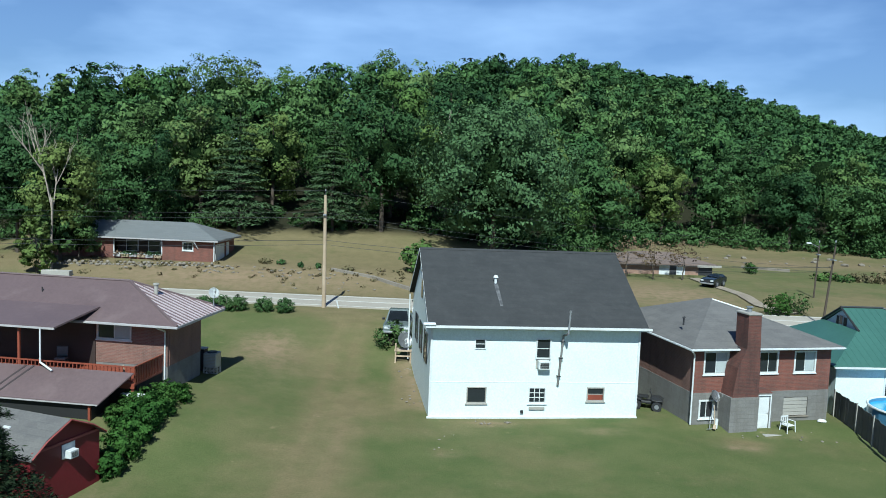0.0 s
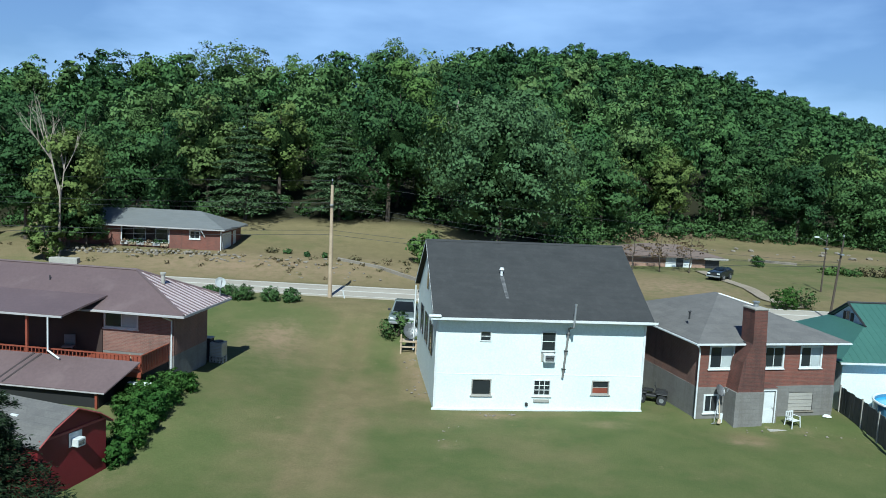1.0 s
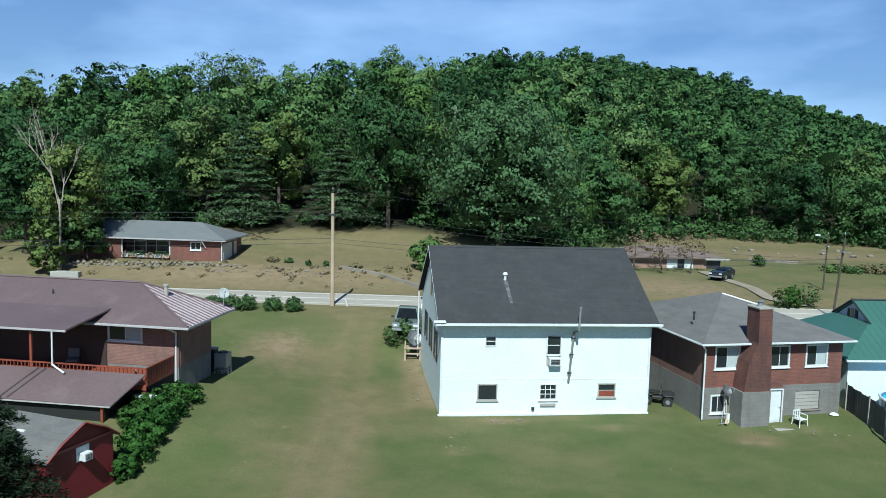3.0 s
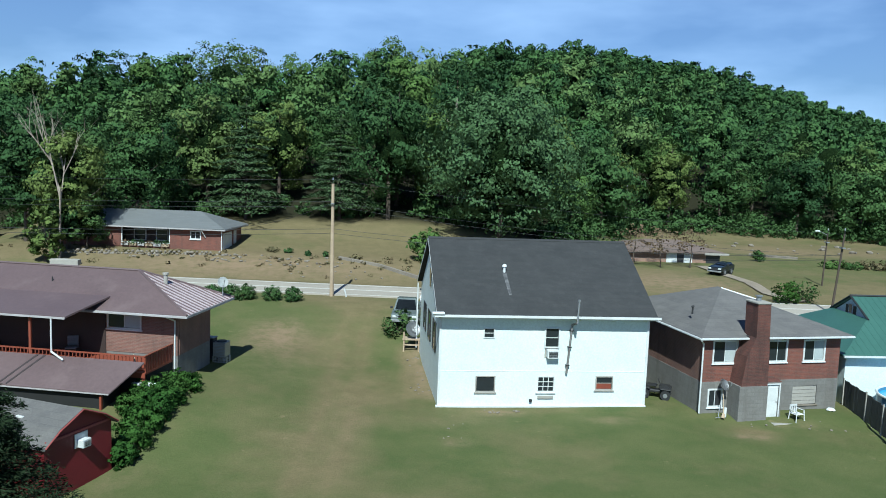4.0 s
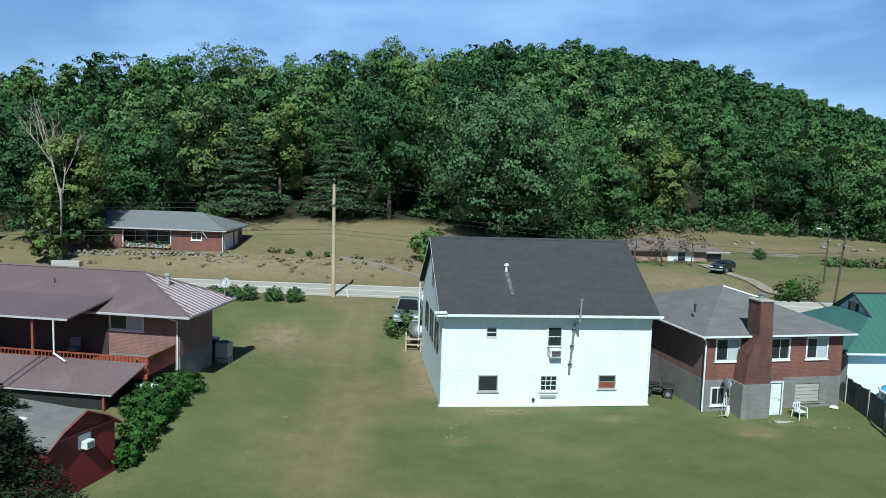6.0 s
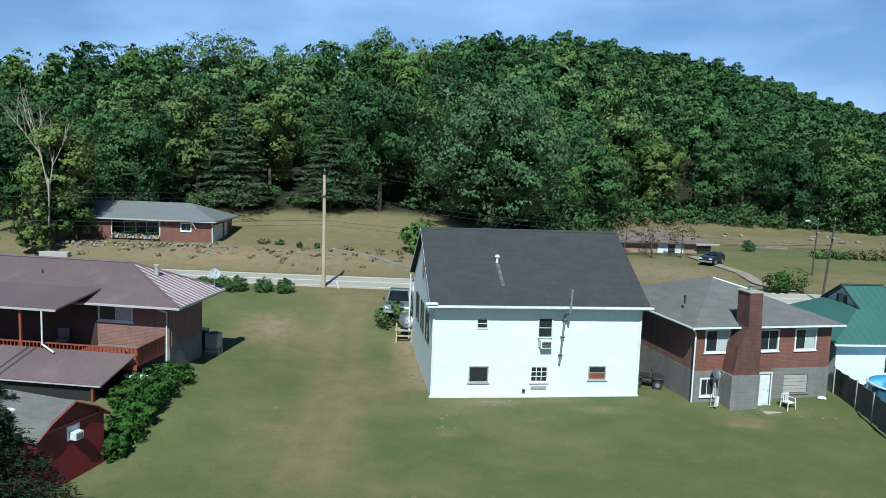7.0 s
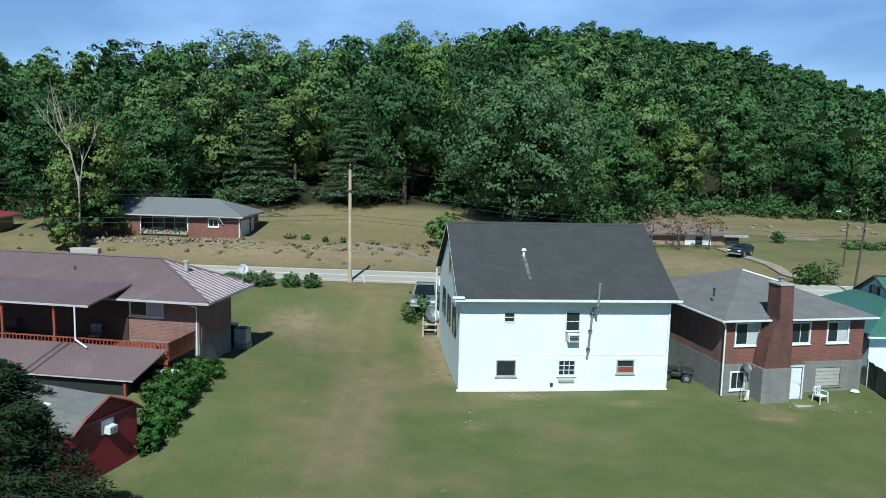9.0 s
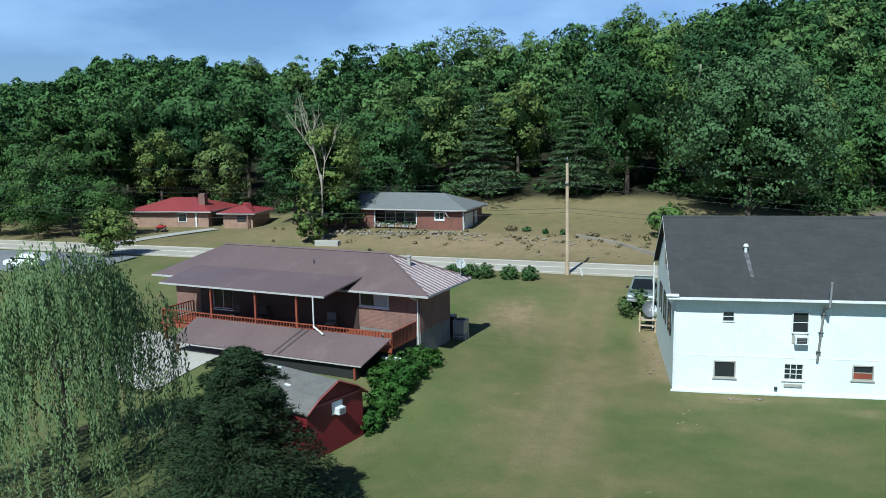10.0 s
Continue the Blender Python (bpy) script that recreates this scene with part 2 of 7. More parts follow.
M_LEAF_RUST = foliage("rusty_leaves", (0.12, 0.085, 0.055), (0.20, 0.14, 0.09), (0.15, 0.13, 0.07))
M_ASPHALT_GREY = surface("grey_asphalt", (0.17, 0.175, 0.185), (0.14, 0.145, 0.155), 0.3, 10.0, 0.85, 0, 0.3, 0.006)
M_YELLOW = plain("yellow_plastic", (0.55, 0.33, 0.04), 0.4)


def lawn_material():
    m, nt, b, geo = nodes_of("mown_grass")
    pos = geo.outputs["Position"]
    green = mixed(nt, noise_of(nt, pos, 0.35), (0.086, 0.108, 0.038), (0.116, 0.127, 0.050))
    tan = mixed(nt, noise_of(nt, pos, 0.8), (0.196, 0.158, 0.084), (0.164, 0.134, 0.070))
    at = nt.nodes.new("ShaderNodeAttribute")
    at.attribute_name = "dryness"
    patch = noise_of(nt, pos, 0.16, 4.0, 0.65, 0.36, 0.64)
    add = nt.nodes.new("ShaderNodeMath")
    add.operation, add.use_clamp = "MULTIPLY_ADD", True
    nt.links.new(patch, add.inputs[0])
    add.inputs[1].default_value = 0.84
    nt.links.new(at.outputs["Fac"], add.inputs[2])
    col = mixed(nt, add.outputs[0], green, tan)
    sp = noise_of(nt, pos, 1.1, 5.0, 0.7, 0.64, 0.74)
    col = mixed(nt, sp, col, mixed(nt, 0.4, col, (0.33, 0.24, 0.15)))
    fine = noise_of(nt, pos, 9.0, 6.0, 0.75, 0.2, 0.8)
    col = mixed(nt, fine, col, mixed(nt, 0.4, col, (0.02, 0.03, 0.008)))
    worn = nt.nodes.new("ShaderNodeAttribute")
    worn.attribute_name = "bare"
    ragged = nt.nodes.new("ShaderNodeMath")
    ragged.operation, ragged.use_clamp = "MULTIPLY", True
    nt.links.new(worn.outputs["Fac"], ragged.inputs[0])
    nt.links.new(noise_of(nt, pos, 1.3, 5.0, 0.7, 0.3, 0.6), ragged.inputs[1])
    col = mixed(nt, ragged.outputs[0], col, mixed(nt, fine, (0.27, 0.192, 0.125), (0.20, 0.142, 0.092)))
    # woodland floor litter, coloured extra dark so gaps between crowns read as shade
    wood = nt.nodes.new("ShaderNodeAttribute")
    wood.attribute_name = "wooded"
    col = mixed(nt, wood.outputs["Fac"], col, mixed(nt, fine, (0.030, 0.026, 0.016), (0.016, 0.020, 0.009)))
    nt.links.new(col, b.inputs["Base Color"])
    b.inputs["Roughness"].default_value = 0.95
    b.inputs["Specular IOR Level"].default_value = 0.1
    bumped(nt, b, fine, 0.5, 0.03)
    return m


M_LAWN = lawn_material()

# ---- building blocks ----


def part(name, bm, material, parent=None, label=""):
    me = bpy.data.meshes.new(name)
    bm.to_mesh(me)
    bm.free()
    me.materials.append(material)
    ob = new(name, me)
    ob.parent = parent
    if label:
        ob["label"] = label
    return ob


def shared(name, me, parent, m):
    ob = new(name, me)
    ob.parent = parent
    ob.matrix_basis = m
    return ob


def thing(name, x, y, z, yaw=0.0, label="", category="", group="", kind=""):
    ob = new(name)
    ob.empty_display_size = 0.3
    ob.matrix_basis = pose(x, y, z, 0, 0, yaw)
    return tagged(ob, label, category, group, kind)


def box(bm, x0, x1, y0, y1, z0, z1, m=None):
    vs = [bm.verts.new((x, y, z)) for z in (z0, z1) for y in (y0, y1) for x in (x0, x1)]
    if m is not None:
        for v in vs:
            v.co = m @ v.co
    for q in ((0, 2, 3, 1), (4, 5, 7, 6), (0, 1, 5, 4), (2, 6, 7, 3), (0, 4, 6, 2), (1, 3, 7, 5)):
        bm.faces.new([vs[i] for i in q])
    return bm


def boxes(*rows):
    bm = bmesh.new()
    for r in rows:
        box(bm, *r)
    return bm


def soft(bm, width=0.02, segments=1):
    bmesh.ops.bevel(bm, geom=list(bm.edges), offset=width, segments=segments, affect="EDGES", clamp_overlap=True)
    return bm


def slab(points, thick, bm=None):
    """A plate: the outline is its upper side, the thickness hangs straight down."""
    bm = bm or bmesh.new()
    top = [bm.verts.new(p) for p in points]
    low = [bm.verts.new((p[0], p[1], p[2] - thick)) for p in points]
    bm.faces.new(top)
    bm.faces.new(low[::-1])
    n = len(points)
    for i in range(n):
        bm.faces.new((top[i], low[i], low[(i + 1) % n], top[(i + 1) % n]))
    bmesh.ops.recalc_face_normals(bm, faces=list(bm.faces))
    return bm


def rod(bm, a, b, r0, r1=None, sides=8):
    """A tapered round bar from a to b."""
    a, b = Vector(a), Vector(b)
    r1 = r0 if r1 is None else r1
    turn = (b - a).to_track_quat("Z", "Y").to_matrix()
    rings = []
    for c, r in ((a, r0), (b, r1)):
        rings.append([bm.verts.new(c + turn @ Vector((r * math.cos(k * math.tau / sides), r * math.sin(k * math.tau / sides), 0))) for k in range(sides)])
    for k in range(sides):
        j = (k + 1) % sides
        bm.faces.new((rings[0][k], rings[0][j], rings[1][j], rings[1][k]))
    bm.faces.new(rings[0][::-1])
    bm.faces.new(rings[1])
    return bm


def rods(*rows):
    bm = bmesh.new()
    for r in rows:
        rod(bm, *r)
    return bm


def wall_mesh(length, z0, z1, thick, holes=(), along="x", x0=0.0, y0=0.0):
    """A wall in one piece with openings (a, b, low, high) right through it."""
    xs = sorted({0.0, length, *[h[0] for h in holes], *[h[1] for h in holes]})
    zs = sorted({z0, z1, *[h[2] for h in holes], *[h[3] for h in holes]})
    bm = bmesh.new()
    made = {}

    def vert(i, k, s):
        if (i, k, s) not in made:
            a, b = xs[i], s * thick
            made[i, k, s] = bm.verts.new((x0 + a, y0 + b, zs[k]) if along == "x" else (x0 + b, y0 + a, zs[k]))
        return made[i, k, s]

    def solid(i, k):
        if not (0 <= i < len(xs) - 1 and 0 <= k < len(zs) - 1):
            return False
        return not any(h[0] <= xs[i] and xs[i + 1] <= h[1] and h[2] <= zs[k] and zs[k + 1] <= h[3] for h in holes)

    for i in range(len(xs) - 1):
        for k in range(len(zs) - 1):
            if not solid(i, k):
                continue
            ring = ((i, k), (i + 1, k), (i + 1, k + 1), (i, k + 1))
            bm.faces.new([vert(*c, 0) for c in ring])
            bm.faces.new([vert(*c, 1) for c in reversed(ring)])
            for (a, b), side in zip(((ring[0], ring[1]), (ring[1], ring[2]), (ring[2], ring[3]), (ring[3], ring[0])), ((i, k - 1), (i + 1, k), (i, k + 1), (i - 1, k))):
                if not solid(*side):
                    bm.faces.new((vert(*a, 0), vert(*a, 1), vert(*b, 1), vert(*b, 0)))
    bmesh.ops.recalc_face_normals(bm, faces=list(bm.faces))
    return bm


def window(parent, a, b, low, high, y=0.0, thick=0.2, muntin=(2, 1), frame_mat=None, pane_mat=None, frame_w=0.07, along="x", sill=True, x=0.0, out=-1, label=""):
    """A framed window set in an opening; muntin gives the panes across and up."""
    frame_mat, pane_mat = frame_mat or M_TRIM, pane_mat or M_GLASS
    win = new("window")
    win.parent = parent
    win.empty_display_size = 0.2
    if label:
        win["label"] = label
    win.matrix_basis = pose(a, y, low) if along == "x" else pose(x, a, low, 0, 0, 90)
    w, h = b - a, high - low
    o = 0.03 * out if along == "x" else -0.03 * out
    e = frame_w * 0.6
    y0, y1 = min(o, o + 0.12), max(o, o + 0.12)
    if along != "x":
        y0, y1 = (-0.09, 0.03) if out < 0 else (-0.03 - 0.0, 0.09)
        y0, y1 = -thick * (out > 0) - 0.03, -thick * (out > 0) + 0.09
    fr = boxes((-e, w + e, y0, y1, -e, frame_w - e), (-e, w + e, y0, y1, h - frame_w + e, h + e),
               (-e, frame_w - e, y0, y1, frame_w - e, h - frame_w + e), (w - frame_w + e, w + e, y0, y1, frame_w - e, h - frame_w + e))
    part("frame", fr, frame_mat, win)
    nx, nz = muntin
    t = 0.035
    ym = (y0 + y1) / 2
    cw, ch = (w - 2 * (frame_w - e)) / nx, (h - 2 * (frame_w - e)) / nz
    for i in range(nx):
        for k in range(nz):
            xa, za = frame_w - e + i * cw, frame_w - e + k * ch
            part("pane", boxes((xa + t / 2, xa + cw - t / 2, ym, ym + 0.015, za + t / 2, za + ch - t / 2)), pane_mat if not isinstance(pane_mat, (list, tuple)) else pane_mat[(i + k) % len(pane_mat)], win)
    if nx * nz > 1:
        bars = bmesh.new()
        for i in range(1, nx):
            box(bars, frame_w - e + i * cw - t / 2, frame_w - e + i * cw + t / 2, ym - 0.02, ym + 0.03, frame_w - e, h - frame_w + e)
        for k in range(1, nz):
            box(bars, frame_w - e, w - frame_w + e, ym - 0.018, ym + 0.028, frame_w - e + k * ch - t / 2, frame_w - e + k * ch + t / 2)
        part("muntin", bars, frame_mat, win)
    if sill and along == "x":
        part("sill", soft(boxes((-0.1, w + 0.1, y0 - 0.05, y1, -e - 0.06, -e - 0.002)), 0.01), frame_mat, win)
    return win


# ---- lie of the land ----


def step01(v):
    v = min(1.0, max(0.0, v))
    return v * v * (3 - 2 * v)


def along_curve(v, knots):
    for (a, p), (b, q) in zip(knots, knots[1:]):
        if v <= b:
            return p + (q - p) * step01((v - a) / (b - a)) if v > a else p
    return knots[-1][1]


RIDGE = [(-75, 12.0), (-56, 14.0), (-48, 20.0), (-44, 24.5), (-40, 31.0), (-37.5, 32.5), (-35, 30.4), (-32, 27.5), (-29, 21.5), (-26, 18.0), (-22, 16.5), (-15, 16.5), (-12.5, 16.5), (-8, 19.5), (-4, 23.0), (0, 28.5), (4, 38.0), (8, 48.0), (12, 48.0), (15.6, 45.5), (19.3, 43.0), (23, 37.5), (26.3, 31.5), (28.8, 28.0), (35, 21.0), (60, 14.0)]
REACH = [(-75, 320), (-37, 300), (-33, 280), (-28, 220), (-25, 175), (-20, 155), (-12.5, 155), (-8, 160), (-4, 165), (0, 190), (4, 240), (8, 300), (15, 320), (23, 350), (28, 380), (60, 420)]
EDGE = [(-60, 112), (-45, 116), (-32, 106), (-22, 96), (0, 92), (8, 94), (14, 120), (20, 134), (26, 138), (60, 140)]


def lie(x, y):
    """Height of the ground."""
    west = step01((-4 - x) / 9)
    base = west * (-0.25 + 0.7 * step01((y - 29) / 9) + 0.5 * step01((y - 31) / 9))
    z = base + (2.1 - base) * step01((y - 49) / 13)
    east = step01((x + 4) / 22)
    z += (1.2 - 0.9 * east) * step01((y - 68.5) / 10) + (1.3 - 1.0 * east) * step01((y - 78) / 14)
    z -= max(0.0, z - 2.25) * 0.9 * step01((-43 - x) / 8)
    if y > 60:
        d, a = math.hypot(x, y), math.degrees(math.atan2(x, y))
        e, r, h = along_curve(a, EDGE), along_curve(a, REACH), along_curve(a, RIDGE)
        if d > e - 6:
            u = (d - e + 6) / (r - e)
            z += max(0.0, h - z) * (min(u, 1.0) ** 1.15 if u < 1 else 1.0) - max(0.0, u - 1) * 8
    if y < 42 and x > 10:
        z -= 0.2 * step01((x - 12) / 3) * step01((42 - y) / 1.8)
    if y < 22:
        z -= 0.02 * min(22 - y, 60) * 0.5
    return z


def road_y(x):
    return 64.9 - 0.035 * (x + 8)


def build_ground():
    def ticks(bounds):
        out = []
        for a, b, n in bounds:
            out += [a + (b - a) * i / n for i in range(n)]
        return out + [bounds[-1][1]]
    xs = ticks([(-900, -200, 14), (-200, -60, 28), (-60, 60, 220), (60, 200, 28), (200, 900, 14)])
    ys = ticks([(-300, -20, 10), (-20, 20, 16), (20, 100, 160), (100, 180, 32), (180, 500, 40), (500, 1400, 12)])
    verts = [(x, y, lie(x, y) + (0.05 * noise.noise((x * 0.2, y * 0.2, 0)) if abs(y - 65) > 4.5 else -0.05)) for y in ys for x in xs]
    n = len(xs)
    faces = [(j * n + i, j * n + i + 1, (j + 1) * n + i + 1, (j + 1) * n + i) for j in range(len(ys) - 1) for i in range(n - 1)]
    me = bpy.data.meshes.new("ground")
    me.from_pydata(verts, [], faces)
    me.polygons.foreach_set("use_smooth", [True] * len(faces))
    dry = me.attributes.new("dryness", "FLOAT", "POINT")
    vals = []
    for x, y, z in verts:
        run = x + 5.7 + 0.02 * (y - 45) + 0.4 * math.sin(y * 0.13)
        track = sum(0.40 * math.exp(-((run - o) / 0.45) ** 2) for o in (-0.8, 0.8)) * step01((y - 24) / 8) * step01((60 - y) / 9) + 0.48 * math.exp(-(run / 3.6) ** 2)
        bank = 0.8 * step01((y - 66) / 3) * (1 - 0.75 * step01((x - 12) / 14) * step01((y - 74) / 7)) + 0.6 * step01((x - 24) / 8) * step01((y - 98) / 6) + 0.3 * math.exp(-((y - 75.6) / 2.2) ** 2) * step01((-3 - x) / 4)
        house = 0.75 * math.exp(-((x - 3.2) / 2.2) ** 2 - ((y - 40.6) / 0.5) ** 2) + 0.6 * math.exp(-((x - 7.5) / 2.5) ** 2 - ((y - 41.2) / 0.5) ** 2)
        side = 1.1 * math.exp(-((x + 1.3 + 0.12 * (y - 44)) / 0.7) ** 2) * step01((y - 41.5) / 2) * step01((54 - y) / 2)
        worn = 0.75 * math.exp(-((x + 11.6) / 1.3) ** 2 - ((y - 51.5) / 2.6) ** 2) + 0.9 * math.exp(-((x - 16.4) / 1.2) ** 2 - ((y - 39.4) / 0.5) ** 2) + 0.55 * math.exp(-((x - 0.6) / 0.8) ** 2 - ((y - 36) / 0.5) ** 2)
        back = worn + side + 0.2 * step01((y - 56) / 6) * (1 - step01((y - 66) / 3))
        vals.append(track + bank + back + house - 0.3 - 0.25 * step01((x - 2) / 16) * step01((44 - y) / 10))
    dry.data.foreach_set("value", vals)
    bare = me.attributes.new("bare", "FLOAT", "POINT")
    spots = ((-11.0, 52.0, 2.0, 3.2, 0.85), (46.0, 106.0, 14.0, 6.0, 0.6), (-19.0, 73.5, 17.0, 4.6, 0.85), (3.2, 40.2, 1.0, 0.4, 0.9), (8.9, 39.8, 1.3, 0.5, 0.55), (15.7, 38.6, 1.0, 0.45, 0.9), (18.9, 40.7, 1.3, 0.35, 0.6), (-13.0, 30.5, 0.7, 1.6, 0.4), (-4.6, 37.5, 1.6, 5.0, 0.22), (22.5, 75.5, 6.5, 5.5, 0.95), (0.9, 35.5, 0.6, 0.4, 0.6), (-9.5, 46.0, 2.2, 4.0, 0.25), (1.5, 38.6, 2.5, 0.7, 0.2))
    bare.data.foreach_set("value", [sum(k * math.exp(-((x - a) / p) ** 2 - ((y - b) / q) ** 2) for a, b, p, q, k in spots) + 0.75 * math.exp(-((x + 1.15 + 0.13 * (y - 48)) / 0.6) ** 2) * step01((y - 41.5) / 2) * step01((54 - y) / 2) if 15 < y < 125 and abs(x) < 70 else 0.0 for x, y, z in verts])
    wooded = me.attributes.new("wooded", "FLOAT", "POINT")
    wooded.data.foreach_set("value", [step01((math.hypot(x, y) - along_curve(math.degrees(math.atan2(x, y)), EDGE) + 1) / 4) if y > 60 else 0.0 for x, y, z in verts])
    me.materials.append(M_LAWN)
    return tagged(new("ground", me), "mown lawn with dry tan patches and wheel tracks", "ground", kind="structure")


build_ground()


def strip(name, xs, ya, yb, lift, material, label, cat):
    """A ribbon along the road, draped on the land."""
    verts, faces = [], []
    for x in xs:
        c = road_y(x)
        for o in (ya, yb):
            verts.append((x, c + o, 2.1 + lift))
        for o in (yb, ya):
            verts.append((x, c + o, 2.1 + lift - 0.3))
    for i in range(len(xs) - 1):
        p, q = 4 * i, 4 * i + 4
        faces += [(p, q, q + 1, p + 1), (p + 1, q + 1, q + 2, p + 2), (p + 3, q + 3, q, p)]
    me = bpy.data.meshes.new(name)
    me.from_pydata(verts, [], faces)
    me.materials.append(material)
    return tagged(new(name, me), label, cat, kind="structure")


ROAD_X = list(range(-300, 301, 12))
strip("road", ROAD_X, -2.7, 2.7, 0.05, M_ASPHALT, "pale worn two-lane asphalt road", "road")
strip("trim", ROAD_X, -2.45, -2.3, 0.056, M_LINE, "worn pale edge line of the road", "road marking")
strip("trim", ROAD_X, 2.3, 2.45, 0.056, M_LINE, "worn pale edge line of the road", "road marking")
strip("trim", ROAD_X, -0.12, 0.12, 0.056, M_LINE, "worn pale centre line of the road", "road marking")

M_PIPE = surface("stained_pipe", (0.26, 0.255, 0.245), (0.16, 0.15, 0.14), 3.0, 14.0, 0.6, 0.2, 0.2, 0.004, (0.08, 0.06, 0.05), 0.6)

# ---- white two-storey house ----


def gable_roof(parent, w, d, eave, ridge, ox, oy, thick, material, label):
    """Two slopes whose ridge runs along x."""
    slope = (ridge - eave) / (d / 2 + oy)
    r = slab([(-ox, -oy, eave), (w + ox, -oy, eave), (w + ox, d / 2, ridge), (-ox, d / 2, ridge)], thick)
    part("roof_slope", r, material, parent, label)
    r = slab([(w + ox, d + oy, eave), (-ox, d + oy, eave), (-ox, d / 2 + 0.004, ridge), (w + ox, d / 2 + 0.004, ridge)], thick)
    part("roof_slope", r, material, parent, label)
    part("ridge_cap", slab([(-ox, d / 2 - 0.16, ridge - slope * 0.16 + 0.03), (w + ox, d / 2 - 0.16, ridge - slope * 0.16 + 0.03), (w + ox, d / 2, ridge + 0.035), (w + ox, d / 2 + 0.16, ridge - slope * 0.16 + 0.03), (-ox, d / 2 + 0.16, ridge - slope * 0.16 + 0.03), (-ox, d / 2, ridge + 0.035)], 0.02), material, parent)


def gable_wall(w0, w1, eave, ridge, thick, x0):
    """The wall under a gable, in the plane x = x0."""
    bm = bmesh.new()
    mid = (w0 + w1) / 2
    prof = [(w0, 0), (w1, 0), (w1, eave), (mid, ridge), (w0, eave)]
    a = [bm.verts.new((x0, y, z)) for y, z in prof]
    b = [bm.verts.new((x0 + thick, y, z)) for y, z in prof]
    bm.faces.new(a[::-1])
    bm.faces.new(b)
    for i in range(5):
        j = (i + 1) % 5
        bm.faces.new((a[i], a[j], b[j], b[i]))
    bmesh.ops.recalc_face_normals(bm, faces=list(bm.faces))
    return bm


def window_unit(parent, w, h, d, m):
    """A window air conditioner: case, grille and slats."""
    ac = thing("window_air_conditioner", 0, 0, 0, 0, "white box air conditioner set in a house window", "air conditioner")
    ac.matrix_basis = m
    part("case", soft(boxes((-w / 2, w / 2, -d, 0.05, 0, h)), 0.015), M_TRIM, ac)
    part("grille", boxes((-w / 2 + 0.07, w / 2 - 0.07, -d - 0.012, -d + 0.01, 0.07, h - 0.07)), M_DARK, ac, "dark grille")
    for i in range(4):
        z = 0.1 + (h - 0.2) * i / 3
        part("slat", boxes((-w / 2 + 0.08, w / 2 - 0.08, -d - 0.02, -d - 0.013, z, z + 0.02)), M_STEEL, ac)
    return ac


